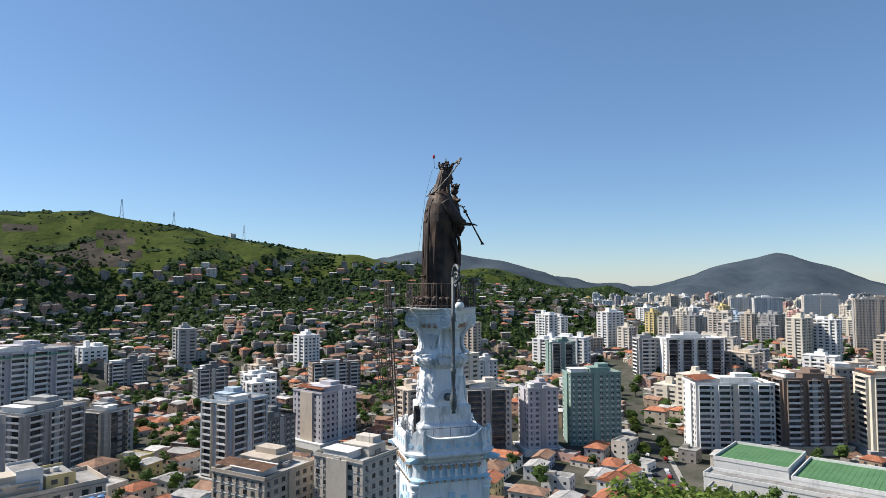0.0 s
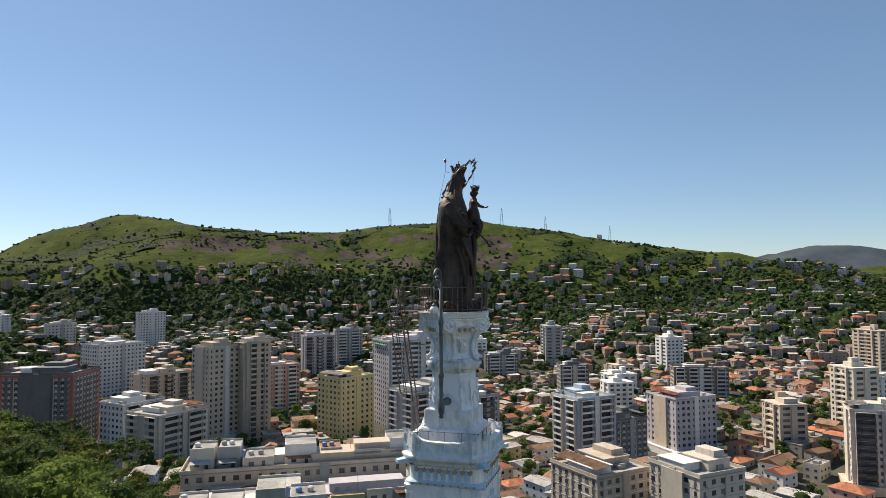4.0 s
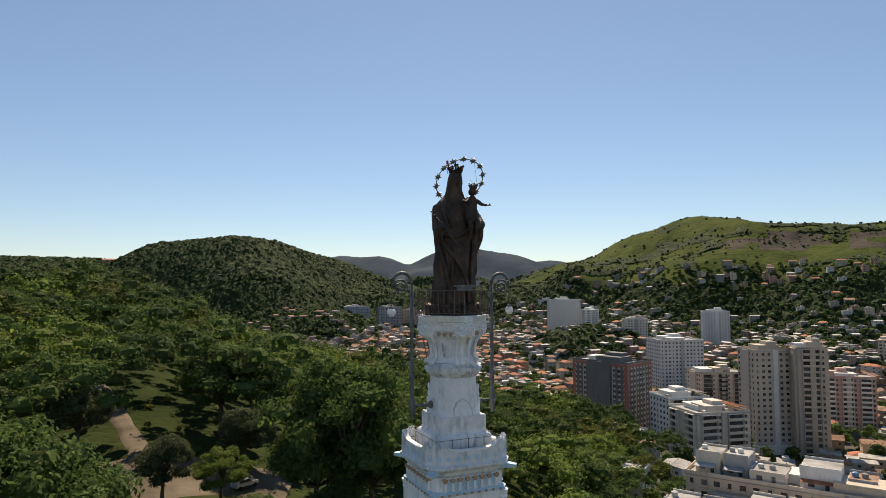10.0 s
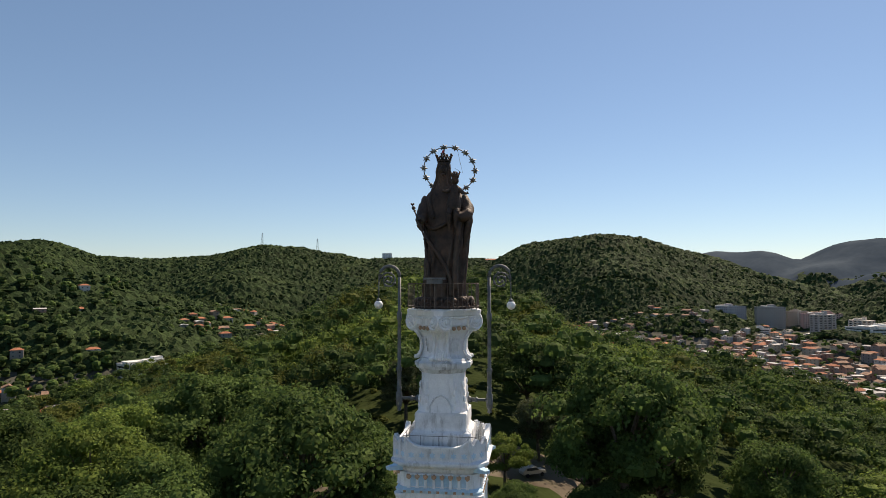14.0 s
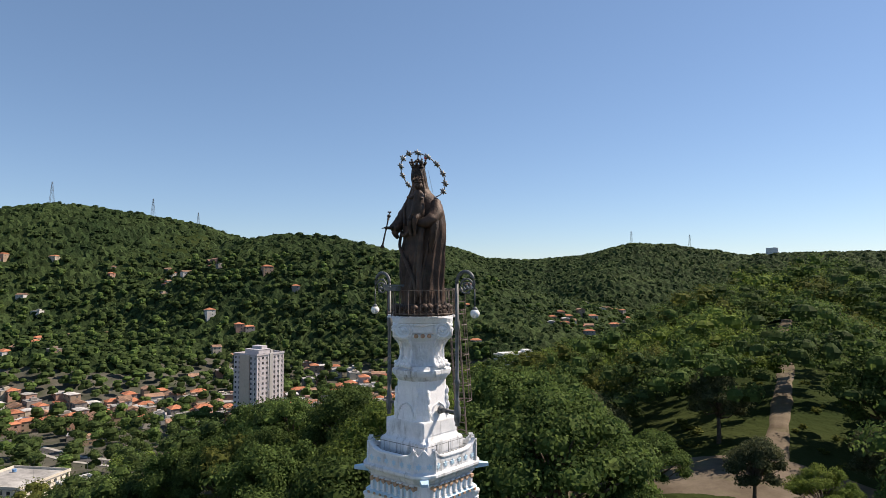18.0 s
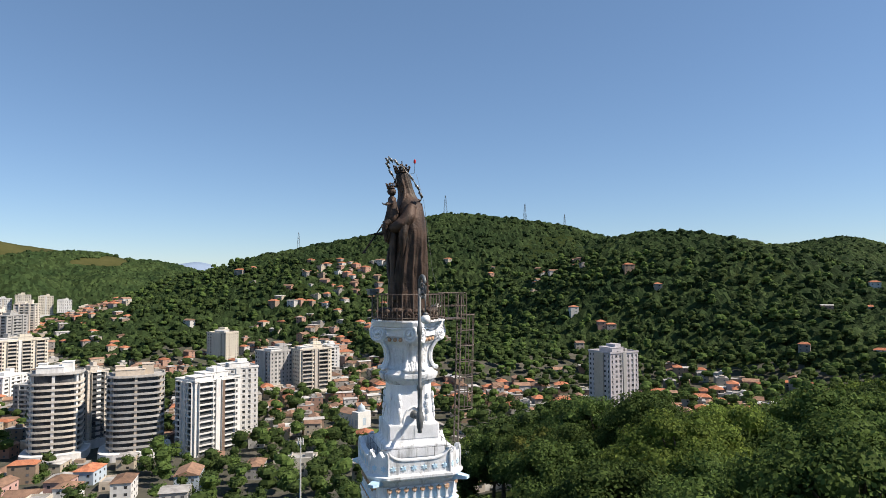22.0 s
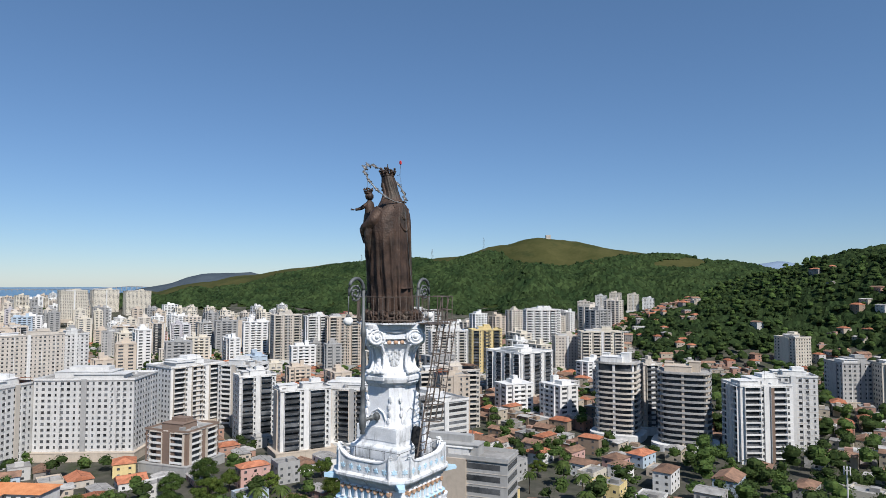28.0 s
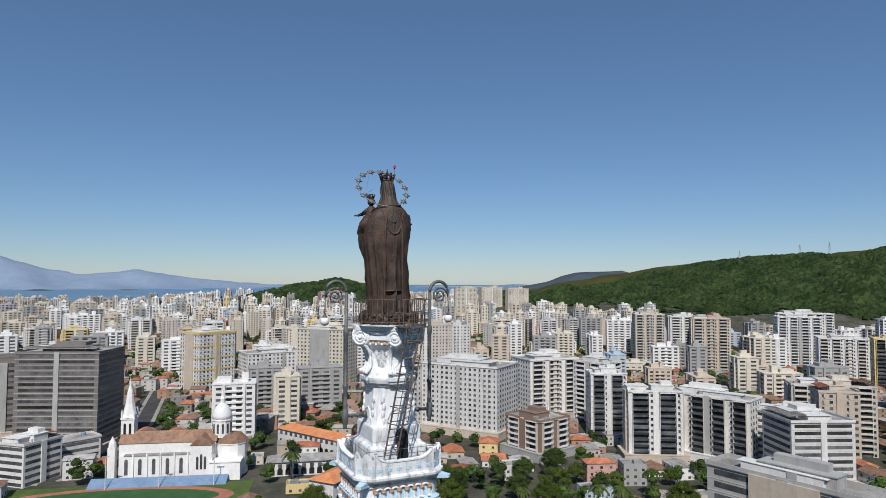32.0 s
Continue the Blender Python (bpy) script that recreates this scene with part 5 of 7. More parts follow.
def basilica(x, y, rot):
    """White church: nave along x, its long side towards -y; bell tower at one end, dome at the other."""
    th = tagged(empty("church", (x, y, 0), rot), "white church with a bell tower, tiled roof and pale dome", "church")
    W = wall_mat("church_whitewash", (0.90, 0.90, 0.88), dirt=0.2)
    s = Soup()
    s.box(-4, 6, 5.0, 40, 10, 14)
    s.box(-4, 0.2, 3.2, 38, 4.5, 10.4)
    s.box(11, 4, 4.8, 9, 15, 13.6)
    part("nave", s, W, th)
    s = Soup()
    s.add([(-24.4, 0.6, 12.0), (16.5, 0.6, 12.0), (16.5, 11.4, 12.0), (-24.4, 11.4, 12.0), (-24.4, 6, 15.2), (16.5, 6, 15.2)], [(0, 1, 5, 4), (2, 3, 4, 5), (1, 2, 5), (3, 0, 4), (3, 2, 1, 0)])
    s.add([(6.2, -3.9, 11.6), (15.8, -3.9, 11.6), (15.8, 6, 11.6), (6.2, 6, 11.6), (11, -3.9, 14.6), (11, 6, 14.6)], [(1, 2, 5, 4), (3, 0, 4, 5), (0, 1, 4), (2, 3, 5), (3, 2, 1, 0)])
    part("roof", s, M_TILE_OLD, th, "old red clay tile roof")
    s = Soup()
    s.box(-5, -0.2, 8.5, 32, 4.2, 0.3)
    part("aisle_roof", s, M_SHEET, th, "dark sheet roof over the aisle")
    for k in range(5):
        s = Soup()
        arched_window(s, -20 + 5.6 * k, -2.02, 2.2, 1.4, 5.2)
        part("window", s, M_GLASS, th)
        s = Soup()
        s.box(-17.2 + 5.6 * k, -2.3, 4.0, 0.7, 0.7, 8.6)
        s.lathe([(0.45, 8.3), (0.3, 8.8), (0.05, 9.6)], 6, (-17.2 + 5.6 * k, -2.3, 0))
        part("buttress", s, W, th)
    for k in range(3):
        s = Soup()
        arched_window(s, 9.4 + 1.6 * k, -3.52, 3.6, 1.0, 5.0 if k == 1 else 4.2)
        part("window", s, M_GLASS, th)
    # apse and low chapel
    s = Soup()
    s.lathe([(7.0, -1), (7.0, 10.4), (7.3, 10.6), (7.3, 11.0)], 12, (22, 7, 0))
    part("apse", s, W, th)
    s = Soup()
    s.lathe([(7.4, 11.0), (4.4, 13.4), (4.2, 13.5)], 12, (22, 7, 0))
    part("apse_roof", s, M_TILE_OLD, th)
    s = Soup()
    s.box(21, -1.5, 2.4, 13, 7, 6.8)
    s.box(21, -1.5, 6.0, 13.6, 7.6, 0.4)
    part("chapel", s, W, th)
    s = Soup()
    s.lathe([(4.2, 12.5), (4.2, 18.0), (4.6, 18.2), (4.6, 18.6), (4.3, 18.8)], 12, (17.5, 7, 0))
    drum = part("drum", s, W, th)
    for k in range(12):
        a = 2 * math.pi * (k + 0.5) / 12
        s = Soup()
        s.box(17.5 + 4.12 * math.cos(a), 7 + 4.12 * math.sin(a), 15.6, 0.25, 0.9, 3.2, a)
        part("window", s, M_GLASS, drum)
    s = Soup()
    s.lathe([(4.4, 18.7), (4.3, 20.0), (3.7, 21.6), (2.6, 23.0), (1.2, 23.9), (0.8, 24.0)], 20, (17.5, 7, 0))
    part("dome", s, M_ZINC, th, "pale grey ribbed dome", True)
    s = Soup()
    s.lathe([(0.9, 23.9), (0.9, 25.4), (1.1, 25.5), (0.5, 26.6), (0.1, 28.4)], 8, (17.5, 7, 0))
    part("lantern", s, W, th)
    # bell tower
    s = Soup()
    s.box(-22, 7.5, 9, 5.4, 5.4, 22)
    for z in (12.0, 19.6):
        s.box(-22, 7.5, z, 6.0, 6.0, 0.5)
    part("bell_tower", s, W, th)
    s = Soup()
    s.lathe([(3.5, 19.9), (2.9, 21.0), (1.9, 24.5), (1.2, 28.5), (0.25, 31), (0.1, 33.5)], 8, (-22, 7.5, 0))
    part("spire", s, W, th, "pointed white spire")
    for dx in (-1, 1):
        s = Soup()
        arched_window(s, -22 + dx * 1.1, 4.78, 13.5, 1.0, 4.6)
        part("belfry_opening", s, M_DARK, th)
    for dx in (-1, 1):
        for dy in (-1, 1):
            s = Soup()
            s.lathe([(0.4, 19.8), (0.4, 21.4), (0.05, 23)], 6, (-22 + dx * 2.5, 7.5 + dy * 2.5, 0))
            part("pinnacle", s, W, th)
    s = Soup()
    s.box(-26.5, 0.5, 5, 3, 3, 12)
    s.lathe([(1.7, 11), (1.5, 12.4), (0.1, 14.6)], 8, (-26.5, 0.5, 0))
    part("porch_turret", s, W, th)
    FOOT.append((x, y, 24))
    return th


basilica(-9, -297, math.atan2(15, -49)).scale = (1.05, 1.05, 1.35)


def arcade_wing(a, b, deep, h, roof, label, arches):
    """A long wing with an arcade, from a to b; its depth lies to the right of the way."""
    (dx, dy), ang = at_angle(a, b)
    ln = math.hypot(dx, dy)
    th = tagged(empty("school_wing", (*a, 0), ang), label, "school")
    s = Soup()
    s.box(ln / 2, -deep / 2, h / 2 - 1, ln, deep, h + 2)
    part("wall_shell", s, WALLS["white"], th)
    s = Soup()
    e = 0.9
    s.add([(-e, e, h), (ln + e, e, h), (ln + e, -deep - e, h), (-e, -deep - e, h), (deep * 0.4, -deep / 2, h + deep * 0.2), (ln - deep * 0.4, -deep / 2, h + deep * 0.2)], [(1, 0, 4, 5), (3, 2, 5, 4), (2, 1, 5), (0, 3, 4), (0, 1, 2, 3)])
    part("roof", s, roof, th)
    n = int(ln / arches)
    for side, y in ((1, 0.0), (-1, -deep)):
        for k in range(n):
            s = Soup()
            arched_window(s, arches * (k + 0.6), 0, 0.6, arches * 0.66, 3.2)
            s.v = [(p, y - q if side > 0 else y + q, r) for p, q, r in s.v]
            part("archway", s, M_DARK, th)
            s = Soup()
            s.box(arches * (k + 0.6), y, h - 1.9, arches * 0.5, 0.24, 1.7)
            part("window", s, M_GLASS, th)
    for t in np.linspace(0, ln, 6):
        FOOT.append((a[0] + dx * t / ln + dy / ln * deep / 2, a[1] + dy * t / ln - dx / ln * deep / 2, deep * 0.65))


arcade_wing((-110, -250), (-63, -340), 12, 9, M_ORANGE, "long white school wing with arcades and an orange roof", 4.0)
arcade_wing((-103, -263), (-64, -232), 12, 9, M_ORANGE, "short white school wing with an orange tile roof", 4.0)
arcade_wing((-86, -272), (-47, -282), 11, 6.5, M_SHEET, "low white school wing with a dark sheet roof", 3.6)

# sports ground with stepped stand before the church
s = Soup()
s.box(14, -277, 0.10, 104, 36, 0.2, math.atan2(15, -49))
tagged(part("lawn", s, M_LAWN), "mown green lawn around the running track", "lawn", kind="structure")
s = Soup()
pts = [(14 + 46 * math.cos(a) * math.cos(-0.3) - 15.5 * math.sin(a) * math.sin(-0.3), -277 + 46 * math.cos(a) * math.sin(-0.3) + 15.5 * math.sin(a) * math.cos(-0.3), 0) for a in [2 * math.pi * i / 60 for i in range(60)]]
s.rings([[(x, y, 0.1) for x, y, z in pts], [(x, y, 0.26) for x, y, z in pts]])
tagged(part("running_track", s, M_TRACK), "red clay running track round the turf", "track", kind="structure")
s = Soup()
pts = [(14 + 40 * math.cos(a) * math.cos(-0.3) - 11.5 * math.sin(a) * math.sin(-0.3), -277 + 40 * math.cos(a) * math.sin(-0.3) + 11.5 * math.sin(a) * math.cos(-0.3), 0) for a in [2 * math.pi * i / 60 for i in range(60)]]
s.rings([[(x, y, 0.2) for x, y, z in pts], [(x, y, 0.31) for x, y, z in pts]])
tagged(part("sports_pitch", s, M_TURF), "dark green turf pitch inside the track", "pitch", kind="structure")
stand = tagged(empty("stand", (-9, -297, 0), math.atan2(15, -49)), "long blue painted stepped stand below the church", "stand")
for k in range(6):
    s = Soup()
    s.box(-5, -11.5 + 1.0 * k, 0.25 + 0.25 * k, 58, 1.0, 0.5 + 0.5 * k)
    part("step", s, M_STEP, stand)
for u in (-26, -4, 19):
    c, sn = math.cos(math.atan2(15, -49)), math.sin(math.atan2(15, -49))
    pole = tagged(empty("light_mast", (-9 + u * c + 12.6 * sn, -297 + u * sn - 12.6 * c, 0.1), math.atan2(15, -49)), "slim white floodlight mast before the stepped stand", "mast", "masts by the stand")
    s = Soup()
    s.tube([(0, 0, -0.5), (0, 0, 14.0)], [0.22, 0.12], 8)
    part("pole", s, WALLS["white"], pole)
    s = Soup()
    s.tube([(-1.3, 0, 13.9), (1.3, 0, 13.9)], 0.06, 6)
    part("crossarm", s, WALLS["grey"], pole)
    for q in (-1.2, -0.4, 0.4, 1.2):
        s = Soup()
        s.box(q, -0.2, 14.1, 0.5, 0.35, 0.4)
        part("lamp_head", s, WALLS["grey"], pole)
FOOT.append((10, -266, 32))
FOOT.append((40, -275, 22))
FOOT.append((-20, -262, 20))


def domed_chapel(x, y, rot):
    th = tagged(empty("chapel", (x, y, gz(x, y)), rot), "small pale blue and white church with a round dome", "church")
    s = Soup()
    s.box(0, 0, 3.5, 20, 9, 9)
    s.box(8, 0, 4.5, 6, 10, 11)
    part("wall_shell", s, WALLS["white"], th)
    s = Soup()
    s.add([(-10.5, -5, 8), (5, -5, 8), (5, 5, 8), (-10.5, 5, 8), (-10.5, 0, 10.6), (5, 0, 10.6)], [(0, 1, 5, 4), (2, 3, 4, 5), (1, 2, 5), (3, 0, 4), (3, 2, 1, 0)])
    part("roof", s, M_TILE_OLD, th)
    s = Soup()
    s.lathe([(2.4, 9.8), (2.4, 11), (2.3, 12.2), (1.7, 13.4), (0.6, 14), (0.1, 15)], 16, (8, 0, 0))
    part("dome", s, WALLS["blue"], th, "pale blue dome", True)
    for k in range(6):
        s = Soup()
        s.box(-8 + 3.4 * k, -4.55 if k < 4 else -5.05, 3.6, 1.3, 0.2, 3.4)
        part("window", s, WALLS["blue"], th)
    s = Soup()
    s.box(11.05, 0, 4, 0.2, 2.4, 4.5)
    part("window", s, WALLS["blue"], th)
    FOOT.append((x, y, 13))


domed_chapel(-386, 58, 0.5)
s = Soup()
s.rings([[(-352 + 22 * math.cos(a), 62 + 14 * math.sin(a), zz) for a in [2 * math.pi * k / 24 for k in range(24)]] for zz in (-0.5, 0.35)])
tagged(part("meadow", s, M_LAWN), "bright green grass plot among the houses", "grass", kind="structure")
FOOT.append((-352, 62, 17))

# low hall with green roofs
hall = tagged(empty("low_hall", (196, -214, 0), math.atan2(-52, -76)), "long low white hall with broad green sheet roofs", "hall")
for k, (cx, cy, lx, ly, h) in enumerate(((-22, 10, 30, 34, 11), (14, 8, 38, 38, 9), (52, 8, 34, 38, 9), (8, -16, 90, 10, 7))):
    s = Soup()
    s.box(cx, cy, h / 2 - 1, lx, ly, h + 2)
    for sx, sy, bx, by in ((0, -1, lx, 0.4), (0, 1, lx, 0.4), (-1, 0, 0.4, ly), (1, 0, 0.4, ly)):
        s.box(cx + sx * lx / 2, cy + sy * ly / 2, h + 0.6, bx, by, 1.6)
    part("wall_shell", s, WALLS["white"], hall)
    s = Soup()
    s.box(cx, cy, h + 0.12, lx - 0.5, ly - 0.5, 0.2)
    for j in range(int(lx / 2.0)):
        s.box(cx - lx / 2 + 1 + 2.0 * j, cy, h + 0.25, 0.15, ly - 0.6, 0.12)
    part("roof", s, M_GREENROOF if k != 3 else M_CONC, hall)
for t in range(-3, 8):
    FOOT.append((196 - 0.825 * t * 11, -214 - 0.565 * t * 11, 18))


def street(name, width, *pts):
    """A road with kerbs and pavements, a little above the ground."""
    for i, (a, b) in enumerate(zip(pts, pts[1:])):
        (dx, dy), ang = at_angle(a, b)
        ln = math.hypot(dx, dy)
        n = max(1, int(ln / 14))
        for k in range(n):
            mx, my = a[0] + dx * (k + 0.5) / n, a[1] + dy * (k + 0.5) / n
            FOOT.append((mx, my, width * 0.5 + 0.5))
        s = Soup()
        s.box((a[0] + b[0]) / 2, (a[1] + b[1]) / 2, 0.03 + 0.004 * i, ln + 2, width, 0.2, ang)
        tagged(part("road", s, M_ASPHALT), "grey asphalt street between the houses", "road", kind="structure")
        for sg in (-1, 1):
            s = Soup()
            s.box((a[0] + b[0]) / 2 - sg * dy / ln * (width / 2 + 1.2), (a[1] + b[1]) / 2 + sg * dx / ln * (width / 2 + 1.2), 0.10, ln, 2.4, 0.32, ang)
            tagged(part("pavement", s, M_PAVE), "pale concrete pavement with a raised kerb", "pavement", kind="structure")


street("avenue", 11, (180, -140), (210, -158), (248, -178), (324, -216), (431, -270), (560, -330))
street("church_street", 9, (70, -330), (44, -318), (30, -340), (5, -420), (-10, -560))
street("west_lane", 6, (-240, 120), (-300, 130), (-345, 112), (-420, 100))


def draped(name, pts, width, material, label, lift=0.12):
    """A strip that follows the ground along a line of points."""
    s = Soup()
    rows = []
    for (a, b) in zip(pts, pts[1:]):
        n = max(2, int(math.hypot(b[0] - a[0], b[1] - a[1]) / 4))
        for k in range(n):
            rows.append((a[0] + (b[0] - a[0]) * k / n, a[1] + (b[1] - a[1]) * k / n, b[0] - a[0], b[1] - a[1]))
    vs, fs = [], []
    m = 7
    for i, (x, y, dx, dy) in enumerate(rows):
        l = math.hypot(dx, dy)
        w = width * (1 + 0.10 * math.sin(i * 0.9) + 0.06 * math.sin(i * 2.3))
        for j in range(m):
            u = (j / (m - 1) - 0.5) * w
            px, py = x - dy / l * u, y + dx / l * u
            vs.append((px, py, gz(px, py) + lift - (0.5 if j in (0, m - 1) else 0)))
        if i:
            fs += [((i - 1) * m + j, (i - 1) * m + j + 1, i * m + j + 1, i * m + j) for j in range(m - 1)]
    s.add(vs, fs)
    tagged(part(name, s, material, smooth=True), label, "track", kind="structure")


draped("clearing", [(-52, 78), (-44, 81), (-30, 84), (-16, 87), (-3, 89), (8, 89), (14, 87)], 21, M_DIRT, "bare packed dirt clearing among the trees", 0.25)
draped("dirt_road", [(-11, 94), (-24, 160), (-40, 230), (-56, 310), (-70, 372)], 4.2, M_DIRT, "narrow pale dirt road along the wooded ridge", 0.3)
draped("grass_verge", [(-46, 262), (-58, 315), (-74, 375)], 15, M_LAWN, "grass verge beside the ridge road", 0.2)


# ---- things on the spur and the hilltops ----
def parked_car(x, y, rot, paint, label, z=None):
    z = gz(x, y) + 0.3 if z is None else z
    th = tagged(empty("car", (x, y, z), rot), label, "car", "parked cars")
    s = Soup()
    prof = [(-2.1, 0.45), (-2.1, 0.95), (-1.95, 1.0), (-1.6, 1.55), (0.3, 1.58), (0.95, 1.02), (2.0, 0.9), (2.1, 0.5)]
    s.rings([[(p, -0.85, q) for p, q in prof], [(p, 0.85, q) for p, q in prof]])
    part("body", s, paint, th)
    s = Soup()
    for sy in (-0.86, 0.86):
        s.add([(-1.5, sy, 1.05), (0.8, sy, 1.05), (0.25, sy, 1.48), (-1.4, sy, 1.48)], [(0, 1, 2, 3), (3, 2, 1, 0)])
    part("side_windows", s, M_GLASS, th)
    for px in (-1.35, 1.35):
        for py in (-0.82, 0.82):
            s = Soup()
            s.tube([(px, py - 0.1, 0.33), (px, py + 0.1, 0.33)], 0.33, 14)
            part("wheel", s, M_DARK, th)


PAINTS = [rough_mat("silver_car_paint", (0.5, 0.5, 0.5), (0.56, 0.56, 0.56), 1, 0.3, metal=0.4), rough_mat("white_car_paint", (0.75, 0.75, 0.75), (0.8, 0.8, 0.8), 1, 0.3),
          rough_mat("dark_car_paint", (0.03, 0.03, 0.035), (0.05, 0.05, 0.055), 1, 0.25), rough_mat("red_car_paint", (0.35, 0.03, 0.03), (0.4, 0.04, 0.04), 1, 0.3)]
parked_car(3, 84, 0.5, PAINTS[0], "silver car parked at the edge of the clearing", gz(3, 84) + 0.35)
rc = random.Random(9)
for k in range(22):
    t = rc.random()
    a, b = ((210, -158), (248, -178)) if k % 3 == 0 else ((248, -178), (324, -216)) if k % 3 == 1 else ((324, -216), (431, -270))
    (dx, dy), ang = at_angle(a, b)
    sg = rc.choice((-4.2, 4.2, 1.6, -1.6))
    l = math.hypot(dx, dy)
    i = k % 4
    parked_car(a[0] + dx * t - dy / l * sg, a[1] + dy * t + dx / l * sg, ang, PAINTS[i], "%s car on the avenue below the hill" % ("silver", "white", "black", "red")[i], 0.13)

for x, y, rot, w, d, h, wall, roof in ((33, 66, 20, 15, 9, 6.5, "beige", "sheet"), (27, 56, 30, 9, 7, 6.0, "white", "sheet"), (29, 123, 12, 9, 6, 6.5, "grey", "sheet"), (46, 74, -30, 8, 6, 5.5, "beige", "tile")):
    house(x, y, rot, w, d, h, wall, roof)


def pylon(x, y, h, z=None):
    th = tagged(empty("pylon", (x, y, gz(x, y) - 1 if z is None else z)), "thin grey steel lattice mast on the hilltop", "mast", "masts on the hills")
    b = h * 0.09
    corner = lambda k, t: (b * (1 - 0.85 * t) * (1 if k in (0, 3) else -1), b * (1 - 0.85 * t) * (1 if k < 2 else -1), h * t)
    for k in range(4):
        s = Soup()
        s.tube([corner(k, 0), corner(k, 1)], 0.16, 4)
        part("leg", s, M_IRON, th)
        s = Soup()
        for i in range(8):
            s.tube([corner(k, i / 8), corner((k + 1) % 4, (i + 1) / 8)], 0.09, 4)
        part("bracing", s, M_IRON, th)
    for t in (0.78, 0.9):
        s = Soup()
        s.tube([(-h * 0.11, 0, h * t), (h * 0.11, 0, h * t)], 0.13, 4)
        part("crossarm", s, M_IRON, th)


for x, y, h in ((-934, 287, 34), (-889, 402, 30), (-862, 456, 22), (-974, 65, 30), (1202, 247, 40), (1124, 40, 26), (1137, 455, 36), (-602, 1349, 34), (-488, 1394, 34), (-1780, -1253, 46), (-1823, -1190, 46), (-1913, -1037, 50), (-1700, -1400, 46), (1187, 160, 34)):
    pylon(x, y, h)
mast = tagged(empty("radio_mast", (-224, 13, 0)), "white cell phone mast with antenna panels among the houses", "mast")
s = Soup()
s.tube([(0, 0, -1), (0, 0, 31)], [0.4, 0.22], 10)
part("pole", s, WALLS["white"], mast)
for k in range(6):
    a = 2 * math.pi * k / 6
    s = Soup()
    s.box(1.0 * math.cos(a), 1.0 * math.sin(a), 31, 0.2, 0.4, 2.4, a)
    s.tube([(0, 0, 31), (math.cos(a), math.sin(a), 31)], 0.06, 5)
    part("antenna", s, WALLS["white"], mast)
house(1126, 59, 15, 14, 9, 6, "white", "flat")
house(-2098, -880, 30, 26, 16, 11, "sand", "flat")
house(-332, 1428, 10, 22, 12, 16, "white", "flat")
house(-87, 1443, 5, 36, 12, 7, "pink", "tile")

# ---- sea and the far bridge ----
M_SEA = rough_mat("sea_water", (0.10, 0.19, 0.29), (0.14, 0.24, 0.34), 0.004, 0.35, bump=0.4, fine=0.05)
for a0, a1, r0 in ((-53, -27, 2950), (226, 300, 2800)):
    vs, fs = [], []
    rr = np.linspace(r0, 4940, 24)
    aa = np.radians(np.arange(a0, a1 + 1, 1.0))
    for i, r in enumerate(rr):
        for a in aa:
            vs.append((r * math.cos(a), r * math.sin(a), 1.2 + 58 * max(0, (r - 2800) / 2150)))
    m = len(aa)
    fs = [(i * m + j, (i + 1) * m + j, (i + 1) * m + j + 1, i * m + j + 1) for i in range(len(rr) - 1) for j in range(m - 1)]
    s = Soup()
    s.add(vs, fs)
    tagged(part("water", s, M_SEA, smooth=True), "blue sea water reaching to the horizon", "sea", kind="structure")
bridge = tagged(empty("bridge", (-1677, -3936, 40)), "long pale concrete bridge across the far bay", "bridge")
for k in range(34):
    t0, t1 = k / 34, (k + 1) / 34
    pos = lambda t: (-807 * t, 455 * t, 12 + 18 * max(0, 1 - abs(t - 0.72) * 4))
    s = Soup()
    s.tube([pos(t0), pos(t1)], 2.2, 4)
    part("deck", s, WALLS["grey"], bridge)
    s = Soup()
    p = pos(t0)
    s.box(p[0], p[1], p[2] / 2 - 8, 3.5, 3.5, p[2] + 16)
    part("pier", s, WALLS["grey"], bridge)


# ---- blocks of flats that stand out ----
tower(294, -166, -98, 27.9, 14.2, 41.0, "green", "window", z0=-0.5, label="sage green tiled tower with small square windows")
tower(501, -248, -93, 23.4, 13.5, 36.8, "green", "balcony", z0=-0.5)
tower(291, -133, -94, 16.0, 16.0, 34.8, "lilac", "window", z0=-0.5)
tower(296, -105, -95, 25.2, 14.0, 35.4, "sand", "balcony", z0=-0.5)
tower(285, 19, -47, 21.4, 19.4, 37.7, "blue", "balcony", z0=-0.5)
tower(313, 3, -51, 18.6, 16.7, 23.4, "dark", "window", z0=-0.5)
tower(343, -27, -54, 25.5, 23.7, 30.7, "lilac", "window", z0=-0.5)
tower(501, -49, -80, 39.3, 14.0, 26.3, "brown", "balcony", z0=-0.5)
tower(499, 45, -70, 22.6, 14.0, 25.4, "dark", "balcony", z0=-0.5)
tower(546, 113, -62, 28.3, 14.0, 26.7, "dark", "balcony", z0=-0.5)
tower(272, -236, -108, 40.9, 20.3, 35.9, "white", "balcony", z0=-0.5, roof=2)
tower(259, -273, -105, 32.5, 23.0, 38.9, "brown", "allbalcony", z0=-0.5)
tower(265, -314, -121, 22.4, 18.0, 41.6, "beige", "window", z0=-0.5)
tower(236, -304, -111, 24.3, 16.9, 41.4, "cream", "allbalcony", z0=-0.5)
tower(435, -333, -105, 46.5, 24.4, 43.9, "white", "balcony", z0=-0.5, roof=2)
tower(453, -304, -102, 17.9, 16.0, 42.7, "grey", "balcony", z0=-0.5)
tower(827, -581, -108, 31.9, 13.3, 50.9, "cream", "window", z0=-0.5)
